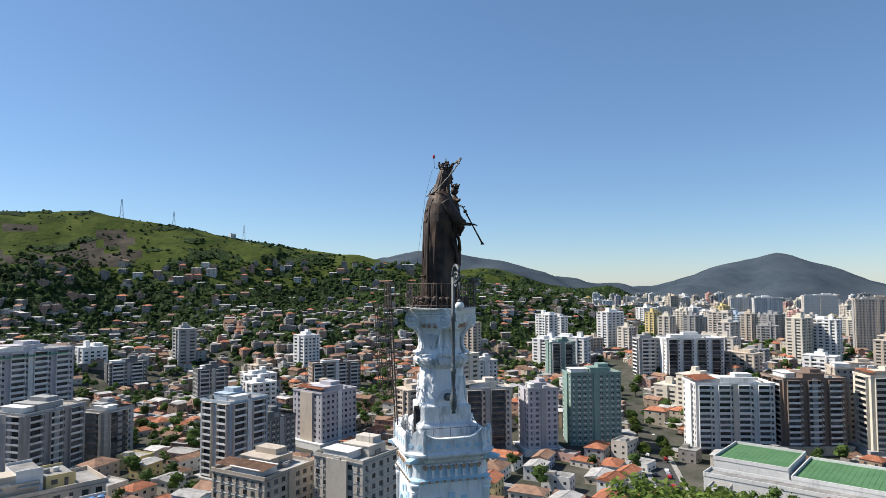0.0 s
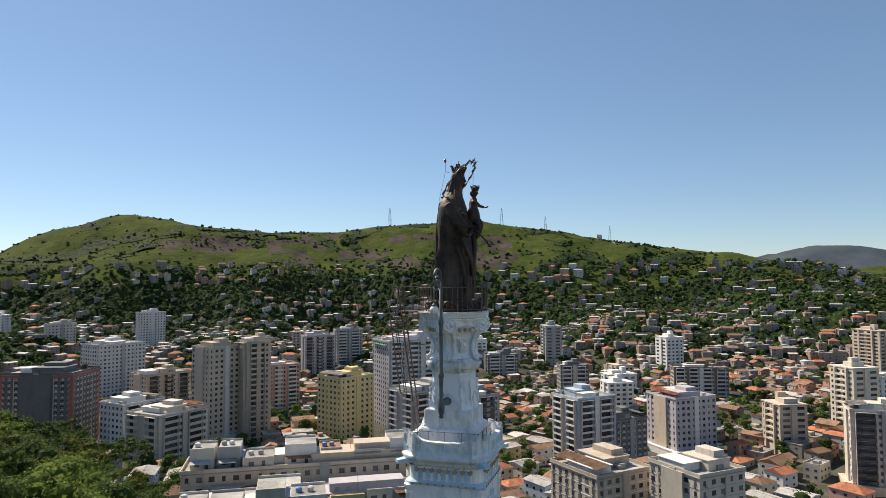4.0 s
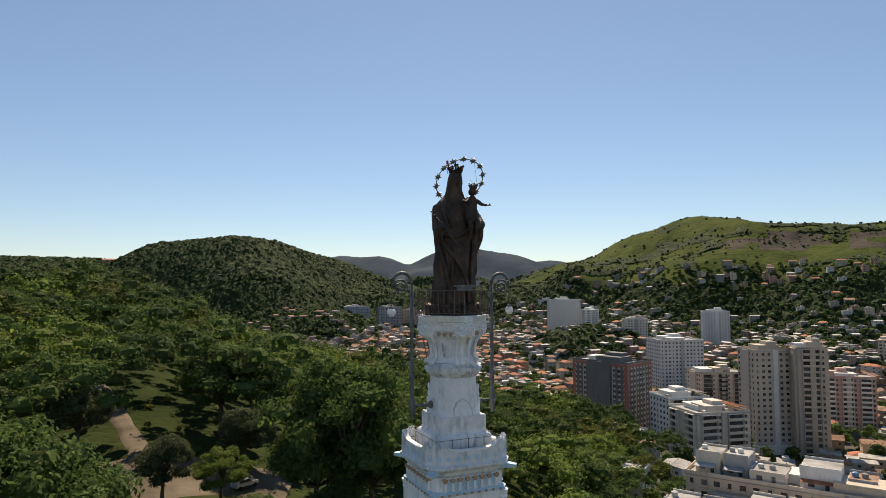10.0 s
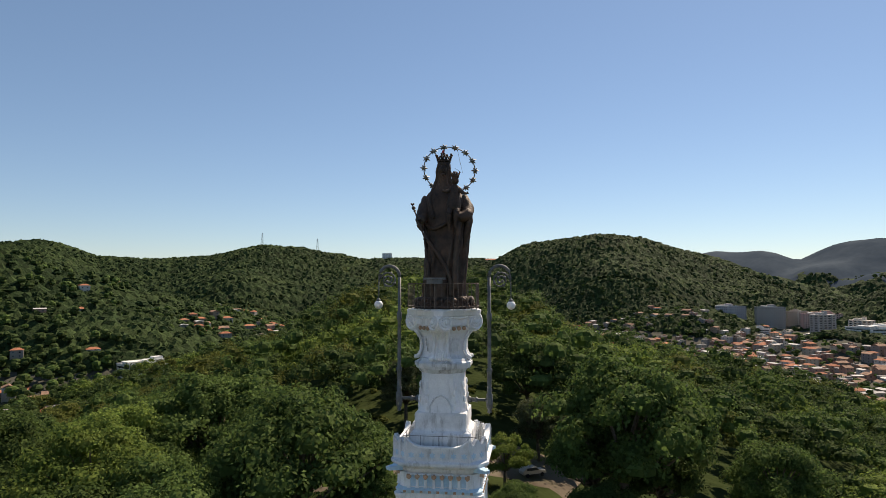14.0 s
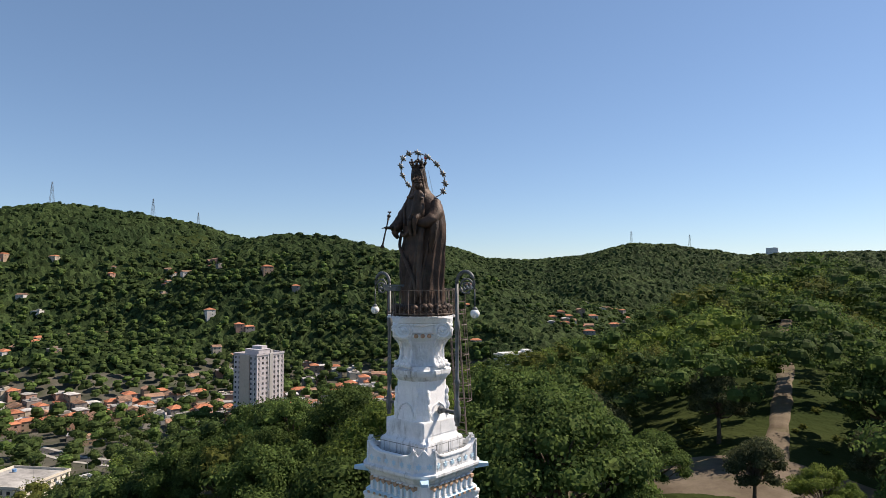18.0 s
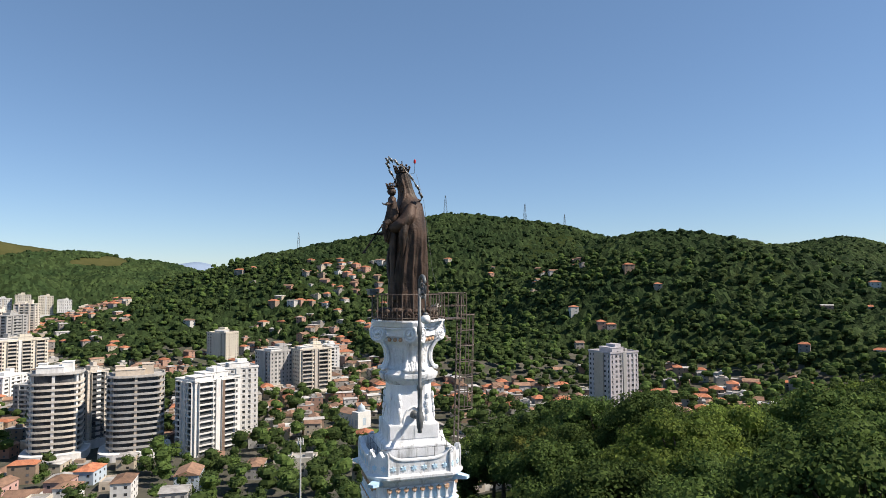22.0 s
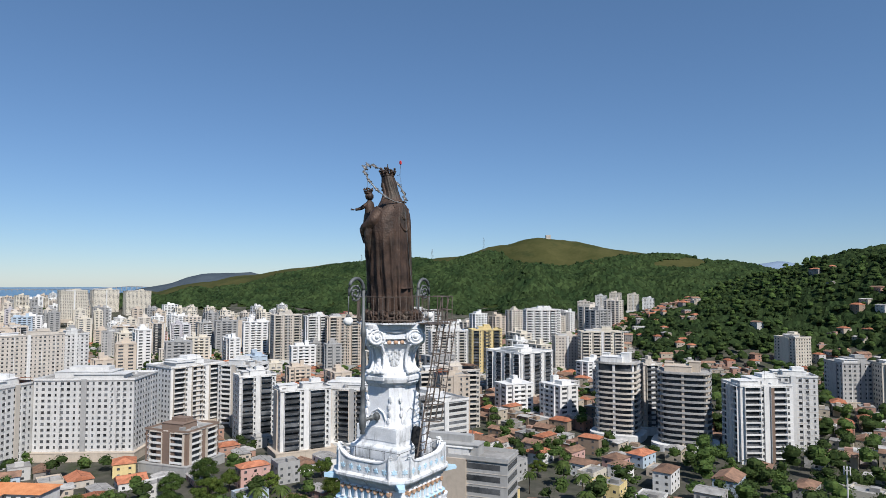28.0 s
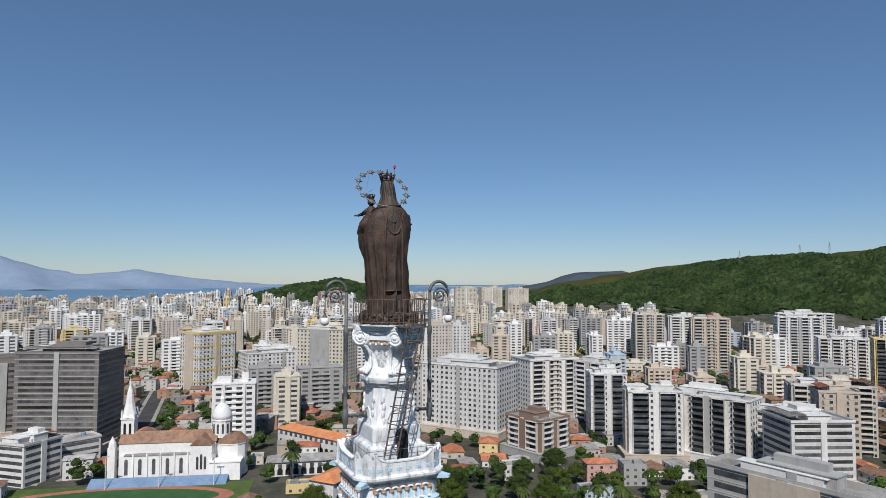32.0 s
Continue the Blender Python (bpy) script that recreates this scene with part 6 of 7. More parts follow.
tower(980, -847, -113, 38.3, 16.5, 59.4, "white", "window", z0=-0.5)
tower(942, -873, -117, 47.1, 17.9, 60.0, "white", "window", z0=-0.5)
tower(551, -668, -125, 45.0, 16.0, 69.3, "beige", "window", z0=-0.5)
tower(992, -1043, -121, 60.0, 21.1, 61.6, "white", "window", z0=-0.5)
tower(191, 6, -45, 22.4, 22.4, 31.7, "beige", "window", z0=-0.5)
tower(181, -22, -48, 17.6, 19.6, 36.4, "sand", "window", z0=-0.5, label="cream block with a broad flat roof and curved front")
tower(428, -150, -86, 18.0, 12.0, 32.5, "white", "window", z0=-0.5)
tower(377, 136, -45, 46.8, 26.9, 53.9, "lilac", "balcony", z0=-0.5, accent="awning", label="long white slab block with green awnings")
tower(309, 106, -34, 30.6, 25.3, 33.7, "grey", "allbalcony", z0=-0.5)
tower(335, 82, -35, 18.0, 16.2, 27.4, "grey", "balcony", z0=-0.5)
tower(323, 159, -25, 24.7, 21.4, 36.7, "yellow", "window", z0=-0.5)
tower(244, 293, 18, 26.8, 37.0, 44.8, "dark", "window", z0=-0.5, accent="frame", label="dark grey tower with red corner bands and patterned windows")
tower(398, 401, -16, 38.5, 26.8, 43.3, "white", "window", z0=-0.5)
tower(592, 536, -29, 28.6, 14.0, 58.6, "white", "window", z0=-0.5)
tower(511, 581, -24, 27.5, 12.1, 49.5, "sand", "window", z0=-0.5)
tower(252, 247, -12, 23.8, 19.0, 30.0, "white", "balcony", z0=-0.5)
tower(234, 210, -11, 27.7, 23.6, 30.5, "sand", "allbalcony", z0=-0.5)
tower(297, 228, -21, 23.0, 17.2, 54.5, "beige", "window", z0=-0.5, label="tall beige twin tower with narrow windows")
tower(306, 210, -35, 14.0, 14.0, 56.9, "beige", "balcony", z0=-0.5)
tower(588, 940, -15, 39.0, 17.2, 59.2, "grey", "window", z0=-0.5)
tower(588, 877, -18, 35.1, 14.2, 65.9, "lilac", "balcony", z0=-0.5)
tower(524, 744, -19, 43.7, 18.0, 69.0, "white", "window", z0=-0.5)
tower(717, 964, -24, 30.7, 12.0, 70.6, "grey", "window", z0=-0.5)
tower(413, 817, 11, 50.8, 44.8, 36.9, "white", "ribbon", z0=-0.5)
tower(461, 1088, -4, 54.7, 26.6, 41.7, "pink", "window", z0=-0.5)
tower(522, 283, -46, 28.8, 14.0, 42.2, "lilac", "balcony", z0=-0.5)
tower(570, 275, -48, 26.6, 14.0, 44.7, "grey", "balcony", z0=-0.5)
tower(362, 324, -20, 33.4, 23.2, 27.7, "beige", "balcony", z0=-0.5)
tower(387, 245, -40, 29.9, 16.0, 32.5, "pink", "balcony", z0=-0.5)
tower(341, 1176, -1, 60.0, 23.1, 49.8, "lilac", "window", z0=-0.5)
tower(403, 1145, -3, 44.6, 16.9, 49.7, "grey", "window", z0=-0.5)
tower(456, 1170, -5, 33.5, 13.0, 41.5, "beige", "window", z0=-0.5)
tower(487, 1142, -8, 42.0, 14.1, 36.5, "pink", "window", z0=-0.5)
tower(325, 976, -2, 36.1, 14.1, 23.4, "white", "ribbon", z0=-0.5)
tower(-296, 443, 58, 35.4, 22.5, 28.2, "white", "ribbon", z0=-0.5)
tower(-267, 465, 46, 32.1, 14.0, 13.1, "blue", "ribbon", z0=-0.5)
tower(-337, 215, 99, 22.1, 20.6, 46.1, "lilac", "window", z0=-0.5, label="grey tower with brown corner strips standing among trees")
tower(-363, 508, 57, 60.0, 30.5, 13.3, "white", "ribbon", z0=-0.5, label="long low white works building")
tower(-288, 70, 121, 26.0, 27.0, 11.3, "cream", "window", z0=-0.5)
tower(-255, 82, 97, 12.0, 12.0, 13.4, "white", "window", z0=-0.5)
tower(-573, 63, 101, 16.9, 14.0, 31.6, "white", "balcony", z0=-0.5)
tower(-840, 275, 87, 23.0, 9.1, 19.0, "dark", "balcony", z0=88)
tower(-786, 278, 86, 21.0, 9.0, 13.9, "pink", "balcony", z0=68)
tower(-351, -27, 125, 26.7, 19.4, 38.9, "white", "allbalcony", z0=-0.5, accent="stripe", label="white tower with glazed balconies and a brown stripe")
tower(-387, -14, 108, 24.1, 14.0, 39.8, "white", "window", z0=-0.5)
tower(-687, -32, 144, 20.7, 23.5, 39.2, "cream", "window", z0=-0.5)
tower(-508, 16, 122, 27.0, 21.0, 30.1, "grey", "window", z0=6)
tower(-502, 42, 111, 27.6, 16.9, 31.5, "cream", "balcony", z0=6)
tower(-387, -109, 137, 21.2, 15.8, 41.0, "cream", "allbalcony", z0=-0.5)
tower(-450, -209, 162, 36.0, 38.4, 36.9, "white", "balcony", z0=-0.5, roof=2)
tower(-537, -287, 133, 30.5, 14.0, 45.3, "yellow", "balcony", z0=-0.5)
tower(-571, -346, 135, 48.9, 14.0, 39.6, "white", "balcony", z0=-0.5)
tower(-680, -465, 138, 57.0, 16.8, 54.4, "white", "balcony", z0=-0.5)
tower(-609, -232, 127, 25.6, 14.0, 36.4, "sand", "window", z0=-0.5)
tower(-608, -195, 122, 42.3, 16.0, 42.6, "cream", "balcony", z0=-0.5)
tower(-713, -306, 129, 38.8, 15.7, 57.8, "white", "balcony", z0=-0.5)
tower(-500, -437, 146, 34.4, 14.0, 54.5, "beige", "allbalcony", z0=-0.5)
tower(-258, -216, -160, 16.9, 41.0, 33.0, "white", "balcony", z0=-0.5)
tower(-263, -169, 157, 28.1, 23.2, 30.4, "white", "ribbon", z0=-0.5)
tower(-135, -82, -169, 10.3, 39.0, 43.5, "grey", "ribbon", z0=-0.5, label="grey block with a white roof terrace and ribbon windows")
tower(-379, -230, 134, 36.9, 14.0, 26.8, "sand", "window", z0=-0.5)
for k, (h, wall) in enumerate(((36, "cream"), (44, "white"), (40, "cream"), (47, "cream"), (42, "white"), (38, "sand"))):
    tower(-1420 + 9 * k + 12 * (k % 2), -320 - 33 * k, 105, 25, 19, h, wall, "window", label="pale block of an estate on the wooded slope")
tower(-380, -89, 134, 12.3, 9.0, 41.8, "sand", "balcony", z0=-0.5)
tower(-183, -264, -167, 22.4, 24.6, 19.9, "brown", "balcony", z0=-0.5)
tower(-263, -314, -167, 20.0, 23.8, 38.8, "white", "balcony", z0=-0.5)
tower(-240, -341, 176, 36.5, 27.3, 39.3, "white", "balcony", z0=-0.5)
tower(-863, -1655, 168, 60.0, 30.9, 57.6, "cream", "window", z0=12)
tower(-908, -1587, 167, 60.0, 29.1, 59.1, "cream", "window", z0=12)
tower(-953, -1519, 165, 60.0, 27.3, 56.3, "cream", "window", z0=12)
tower(-135, -346, -158, 25.1, 24.7, 39.3, "white", "window", z0=-0.5)
tower(-175, -325, -145, 30.3, 49.9, 40.7, "white", "window", z0=-0.5, label="long white block with many small windows")
tower(-528, -463, 148, 28.1, 14.0, 53.9, "red", "allbalcony", z0=-0.5)
tower(-230, -230, 151, 26.8, 14.0, 35.3, "white", "balcony", z0=-0.5)
tower(-277, -189, -162, 14.2, 36.4, 27.9, "white", "ribbon", z0=-0.5)
tower(-307, -185, 140, 18.1, 14.0, 36.5, "beige", "window", z0=-0.5)
tower(-135, -503, -133, 27.4, 41.9, 50.8, "cream", "window", z0=-0.5)
tower(-98, -520, -172, 58.6, 26.8, 32.2, "white", "window", z0=-0.5)
tower(-239, -541, 170, 51.0, 14.8, 48.4, "sand", "window", z0=-0.5)
tower(-276, -542, 170, 20.7, 14.0, 47.1, "white", "window", z0=-0.5)
tower(-422, -1521, 178, 60.0, 37.5, 61.7, "pink", "balcony", z0=-0.5)
tower(-843, -2136, 178, 34.5, 18.1, 100.6, "cream", "window", z0=-0.5)
tower(-683, -1312, 169, 48.9, 19.7, 60.5, "cream", "window", z0=12)
tower(-241, -279, 154, 20.9, 14.0, 37.1, "white", "balcony", z0=-0.5)
tower(-613, -425, 142, 42.1, 17.3, 54.0, "white", "balcony", z0=-0.5)
tower(-525, -498, 151, 27.0, 14.0, 52.5, "white", "balcony", z0=-0.5)
tower(-499, -520, 153, 31.5, 14.0, 54.4, "sand", "balcony", z0=-0.5)
tower(-739, -314, 130, 42.1, 16.5, 57.0, "white", "balcony", z0=-0.5)
tower(84, -419, -92, 9.0, 46.3, 43.4, "office", "ribbon", z0=-0.5)
tower(40, -378, -114, 28.6, 43.0, 52.5, "office", "ribbon", z0=-0.5, label="dark brown office block with rows of windows")
tower(-43, -525, -151, 32.4, 25.6, 48.7, "white", "window", z0=-0.5, accent="bands", label="white tower with ochre bands across each third floor")
tower(52, -323, -132, 19.6, 18.1, 18.2, "white", "ribbon", z0=-0.5)
tower(35, -345, -156, 19.4, 12.0, 12.5, "white", "ribbon", z0=-0.5)
tower(-328, -202, 139, 40.1, 16.0, 35.8, "sand", "balcony", z0=-0.5)


# long bars of flats at the foot of the spur, their roofs built over with terraces
M_POOL = rough_mat("pool_water", (0.10, 0.34, 0.46), (0.14, 0.42, 0.54), 0.5, 0.1)


def roof_terraces(th, ln, dp, h, seed):
    """Roof flats of uneven size and colour along a bar, each with walls, cover, and here and there a tank."""
    b = random.Random(seed)
    u = -ln / 2 + 1.5
    while u < ln / 2 - 7:
        w = b.uniform(6, 10.5)
        e, dd, hh = b.uniform(-0.12, 0.12) * dp, dp * b.uniform(0.5, 0.8), b.choice((2.6, 2.8, 3.0, 5.2))
        s = Soup()
        s.box(u + w / 2, e, h + 0.24 + hh / 2, w - 0.8, dd, hh)
        for sg in (-1, 1):
            s.box(u + w / 2, e + sg * (dd / 2 - 0.1), h + 0.24 + hh + 0.35, w - 0.8, 0.2, 0.7)
        part("roof_flat", s, WALLS[b.choice(("white", "white", "sand", "grey", "yellow", "cream"))], th)
        s = Soup()
        s.box(u + w / 2, e, h + 0.3 + hh, w - 1.0, dd - 0.5, 0.12)
        part("terrace_floor", s, b.choice((M_CONC, M_SHEET, M_CONC, M_TILE_OLD)), th)
        s = Soup()
        for sg in (-1, 1):
            s.box(u + w * 0.3, e + sg * (dd / 2 + 0.01), h + 1.8, 1.4, 0.1, 1.2)
            s.box(u + w * 0.66, e + sg * (dd / 2 + 0.01), h + 1.5, 0.9, 0.1, 2.0)
        part("glazing", s, M_GLASS, th, kind="stuff")
        s = Soup()
        sg = b.choice((-1, 1))
        y0, y1 = e + sg * dd / 2, sg * dp * 0.48
        s.add([(u + 0.6, y0, h + 2.9), (u + w * 0.8, y0, h + 2.9), (u + w * 0.8, y1, h + 2.4), (u + 0.6, y1, h + 2.4), (u + 0.6, y0, h + 3.0), (u + w * 0.8, y0, h + 3.0), (u + w * 0.8, y1, h + 2.5), (u + 0.6, y1, h + 2.5)],
              [(3, 2, 1, 0), (4, 5, 6, 7), (0, 1, 5, 4), (1, 2, 6, 5), (2, 3, 7, 6), (3, 0, 4, 7)])
        part("veranda_roof", s, b.choice((M_TILE, M_SHEET, M_TILE_OLD, M_SHEET)), th)
        for q in range(b.choice((0, 1, 2))):
            s = Soup()
            s.lathe([(0.6, 0), (0.75, 0.1), (0.75, 1.0), (0.4, 1.2)], 10, (u + w * (0.25 + 0.3 * q), e, h + 0.35 + hh))
            part("water_tank", s, b.choice((M_TANK, M_CONC, M_ROOFW)), th)
        u += w + b.choice((0.0, 0.4, 2.2))


for x, y, ln, dp, h, wall, kind, seed in ((147, 82, 76, 15, 39.5, "beige", "window", 3), (114, 64, 70, 14, 39.0, "lilac", "window", 8), (131, 73, 64, 20, 33.0, "grey", "ribbon", 5)):
    bar = tower(x, y, -60, ln, dp, h, wall, kind, z0=-0.5, label="long %s bar of flats with roof terraces built over" % NAMES[wall])
    roof_terraces(bar, ln, dp, h, seed)
    if seed == 8:
        s = Soup()
        s.box(-ln * 0.36, -dp * 0.2, h + 0.55, 5.0, 3.4, 0.5)
        part("pool", s, M_POOL, bar, "small blue roof pool")
    for k in range(-3, 4):
        FOOT.append((x + 0.5 * k * ln / 7, y - 0.866 * k * ln / 7, dp * 0.6))


def curved_tower(x, y, rot, w, d, h, slab, core, label):
    """A tower with a rounded front: glazed core, and on each floor a band of balcony swept round it."""
    th = tagged(empty("apartment_building", (x, y, -0.5), radians(rot)), label, "building")
    FOOT.append((x, y, 0.5 * math.hypot(w, d) + 1))

    def outline(k, z):
        pts = []
        for i in range(28):
            a = 2 * math.pi * i / 28
            c, s1 = math.cos(a), math.sin(a)
            ex = 0.62 if s1 < 0 else 0.35
            pts.append((k * w / 2 * math.copysign(abs(c) ** ex, c), k * d / 2 * math.copysign(abs(s1) ** ex, s1), z))
        return pts
    s = Soup()
    s.rings([outline(0.86, -2), outline(0.86, h)])
    part("core", s, M_GLASS, th)
    n = int(h / FLOOR)
    s = Soup()
    s.rings([outline(1.0, 0), outline(1.0, 0.2), outline(1.0, 1.15), outline(0.975, 1.15), outline(0.975, 0.2)])
    me = s.mesh("balcony", WALLS[slab])
    for i in range(1, n):
        o = new("balcony", me)
        o.parent, o.location = th, (0, 0, i * FLOOR)
    for a in (20, 62, 118, 160, 215, 270, 325):
        s = Soup()
        c, s1 = math.cos(radians(a)), math.sin(radians(a))
        ex = 0.62 if s1 < 0 else 0.35
        s.box(0.9 * w / 2 * math.copysign(abs(c) ** ex, c), 0.9 * d / 2 * math.copysign(abs(s1) ** ex, s1), h / 2, 1.3, 1.3, h, radians(a))
        part("pier", s, WALLS[core], th)
    s = Soup()
    s.rings([outline(1.02, h), outline(1.02, h + 0.35), outline(1.0, h + 1.2), outline(0.96, h + 1.2), outline(0.96, h + 0.4)])
    part("roof", s, M_CONC, th)
    for bx, by, bw, bd, bh in ((-0.1, 0.05, 0.5, 0.55, 3.2), (0.2, 0.1, 0.2, 0.3, 5.4), (-0.28, 0.2, 0.16, 0.2, 4.6)):
        s = Soup()
        s.box(bx * w, by * d, h + bh / 2 + 0.3, bw * w, bd * d, bh)
        s.box(bx * w, by * d, h + bh + 0.4, bw * w + 0.5, bd * d + 0.5, 0.2)
        part("lift_house", s, WALLS[core], th)
    s = Soup()
    s.rings([outline(1.25, -2), outline(1.25, 4.2), outline(1.2, 4.4)])
    part("podium", s, WALLS["white"], th)


curved_tower(-353, -63, 98, 28, 22, 42, "grey", "beige", "tower with rounded grey balconies and a glazed front")
curved_tower(-359, -102, 95, 25, 20, 44, "sand", "white", "white tower with curved sand coloured balconies")


# ---- trees ----
M_TRUNK = rough_mat("bark", (0.07, 0.055, 0.04), (0.16, 0.13, 0.10), 2, 0.95, bump=0.03)
M_LEAF = leaf_mat("dark_green_leaves", (0.044, 0.081, 0.024), (0.104, 0.154, 0.043), vary=0.3)
M_LEAF_B = leaf_mat("bright_green_leaves", (0.077, 0.130, 0.029), (0.173, 0.220, 0.052), vary=0.25)
M_LEAF_G = leaf_mat("grey_green_leaves", (0.052, 0.070, 0.034), (0.120, 0.135, 0.068), vary=0.2)
M_PALM = leaf_mat("palm_leaves", (0.05, 0.09, 0.02), (0.12, 0.16, 0.05))
M_FAR = leaf_mat("woodland_leaves", (0.026, 0.052, 0.020), (0.070, 0.108, 0.038), island=0.40, scale=0.016, bump=2.2, fine=0.45)


def leaf_cloud(rng, lobes, count, size, heart=None):
    """Leaf sprays, as small bent quads, over the outer part of rounded lobes; arrays of corners. heart: the middle of the whole crown."""
    w = np.array([l[3] * l[4] for l in lobes], float)
    pick = rng.choice(len(lobes), count, p=w / w.sum())
    c = np.array([l[:3] for l in lobes])[pick]
    r = np.array([(l[3], l[3], l[4]) for l in lobes])[pick]
    n = rng.normal(size=(count, 3))
    n /= np.linalg.norm(n, axis=1)[:, None]
    n[:, 2] = np.where(n[:, 2] < -0.35, -n[:, 2], n[:, 2])
    p = c + n * r * (0.72 + 0.46 * rng.random((count, 1)))
    nn = n * 0.6 + 0.55 * rng.normal(size=(count, 3)) + np.array([0, 0, 0.2])
    if heart is not None:
        out = p - np.array(heart)
        nn = nn + 0.35 * out / np.linalg.norm(out, axis=1)[:, None]
    nn /= np.linalg.norm(nn, axis=1)[:, None]
    a = np.cross(nn, rng.normal(size=(count, 3)))
    a /= np.linalg.norm(a, axis=1)[:, None]
    b = np.cross(nn, a)
    s = size * (0.5 + 1.0 * rng.random((count, 1)))
    return np.stack([p - a * s, p - b * s * 0.6 + nn * s * 0.2, p + a * s, p + b * s * 0.6 + nn * s * 0.2], 1)


DOME_EL = np.radians([-28, 8, 42, 74])


def domes(rng, centre, radius, height, wob=0.22, n=7):
    """Closed leafy masses under the sprays: lumpy domes as quads, for arrays of places."""
    centre = np.asarray(centre, float).reshape(-1, 3)
    m = len(centre)
    radius, height = np.broadcast_to(radius, (m,)), np.broadcast_to(height, (m,))
    th = np.arange(n) * 2 * math.pi / n + rng.random((m, 1)) * 6.28
    k = 1 + wob * (rng.random((m, 4, n)) - 0.5) * 2
    k[:, 3] = k[:, 3].mean(1, keepdims=True)
    ce, se = np.cos(DOME_EL)[None, :, None], np.sin(DOME_EL)[None, :, None]
    v = np.stack([ce * np.cos(th)[:, None] * radius[:, None, None] * k, ce * np.sin(th)[:, None] * radius[:, None, None] * k, se * height[:, None, None] * k], -1) + centre[:, None, None]
    j = np.arange(n)
    q = [np.stack([v[:, i, j], v[:, i, (j + 1) % n], v[:, i + 1, (j + 1) % n], v[:, i + 1, j]], 2) for i in range(3)]
    return np.concatenate(q, 1).reshape(-1, 4, 3)


def lobe_domes(rng, lobes, shrink=0.74):
    l = np.array(lobes)
    return domes(rng, l[:, :3], l[:, 3] * shrink, l[:, 4] * shrink)


def quads_mesh(name, quads, material):
    me = bpy.data.meshes.new(name)
    n = len(quads)
    me.vertices.add(n * 4)
    me.vertices.foreach_set("co", quads.reshape(-1).astype(np.float32))
    me.loops.add(n * 4)
    me.loops.foreach_set("vertex_index", np.arange(n * 4, dtype=np.int32))
    me.polygons.add(n)
    me.polygons.foreach_set("loop_start", np.arange(0, n * 4, 4, dtype=np.int32))
    me.polygons.foreach_set("loop_total", np.full(n, 4, np.int32))
    me.update(calc_edges=True)
    me.materials.append(material)
    return me


def tree_parts(seed, leaves, material, size=0.108, spread=3.6, flat=1.0):
    """A broad tree about 10 m high: meshes of trunk with limbs, and of the crown."""
    rng = np.random.default_rng(seed)
    lobes = []
    s = Soup()
    s.tube([(0, 0, -1.5), (0.1, 0.05, 1.5), (0.0, 0.15, 3.6)], [0.34, 0.26, 0.20], 8)
    count = 24
    for k in range(count):
        a = 2.4 * k + 0.5 * rng.random()
        rr = spread * math.sqrt((k + 0.6) / count)
        z = 7.7 - 0.20 * rr * rr * flat + rng.uniform(-1.1, 0.8)
        x, y = rr * math.cos(a), rr * math.sin(a)
        lobes.append((x, y, z, 0.75 + 0.75 * rng.random(), 0.65 + 0.55 * rng.random()))
        s.tube([(0.0, 0.12, 2.8 + 0.8 * rng.random()), (x * 0.45, y * 0.45, z - 1.7), (x, y, z - 0.2)], [0.13, 0.08, 0.03], 5)
    for k in range(11):
        a = 2 * math.pi * k / 11 + rng.random()
        q = spread * rng.uniform(0.55, 0.95)
        lobes.append((q * math.cos(a), q * math.sin(a), 4.6 + rng.uniform(-0.9, 0.9), rng.uniform(0.8, 1.3), rng.uniform(0.6, 1.0)))
    return s.mesh("trunk", M_TRUNK, True), quads_mesh("crown", np.concatenate([lobe_domes(rng, lobes, 0.66), leaf_cloud(rng, lobes, leaves, size, (0, 0, 5.0))]), material)


TREE_KINDS = [tree_parts(11, 13500, M_LEAF), tree_parts(12, 13500, M_LEAF_B, flat=1.3), tree_parts(13, 14500, M_LEAF, spread=4.2, flat=0.7), tree_parts(14, 11000, M_LEAF_G, spread=3.2), tree_parts(15, 14500, M_LEAF_B, spread=4.4, flat=0.6), tree_parts(16, 13500, M_LEAF)]
TREE_LABELS = ["broad dark green tree in the hilltop wood", "broad bright green tree in the hilltop wood", "dense dark green tree in the hilltop wood", "greyish green tree beside the clearing",
               "light green spreading tree in the wood", "deep green round tree in the wood"]


def tree(x, y, k, size, rot, z=None):
    th = empty("tree", (x, y, gz(x, y) if z is None else z), rot)
    th.scale = (size, size, size * 1.05)
    tagged(th, TREE_LABELS[k], "tree")
    for me, nm in zip(TREE_KINDS[k], ("trunk", "crown")):
        o = new(nm, me)
        o.parent = th
    return th


def palm_parts(seed):
    rng = np.random.default_rng(seed)
    s = Soup()
    s.tube([(0, 0, -1), (0.15, 0, 4), (0.1, 0.1, 9)], [0.24, 0.19, 0.15], 8)
    quads = []
    for k in range(18):
        a = 2 * math.pi * k / 18 + rng.random() * 0.3
        rise = 0.2 + 0.9 * rng.random()
        d = Vector((math.cos(a), math.sin(a), 0))
        side = Vector((-math.sin(a), math.cos(a), 0))
        for i in range(7):
            p = [Vector((0.1, 0.1, 9)) + d * 3.2 * t + Vector((0, 0, rise * 1.6 * t - 3.0 * t * t)) for t in (i / 7, (i + 1) / 7)]
            for sg in (-1, 1):
                wd = 0.55 * math.sin(math.pi * (i + 0.8) / 8)
                quads.append([p[0], p[1], p[1] + side * sg * wd - Vector((0, 0, 0.25)), p[0] + side * sg * wd - Vector((0, 0, 0.25))])
    return s.mesh("trunk", M_TRUNK, True), quads_mesh("fronds", np.array(quads), M_PALM)


PALM = palm_parts(5)


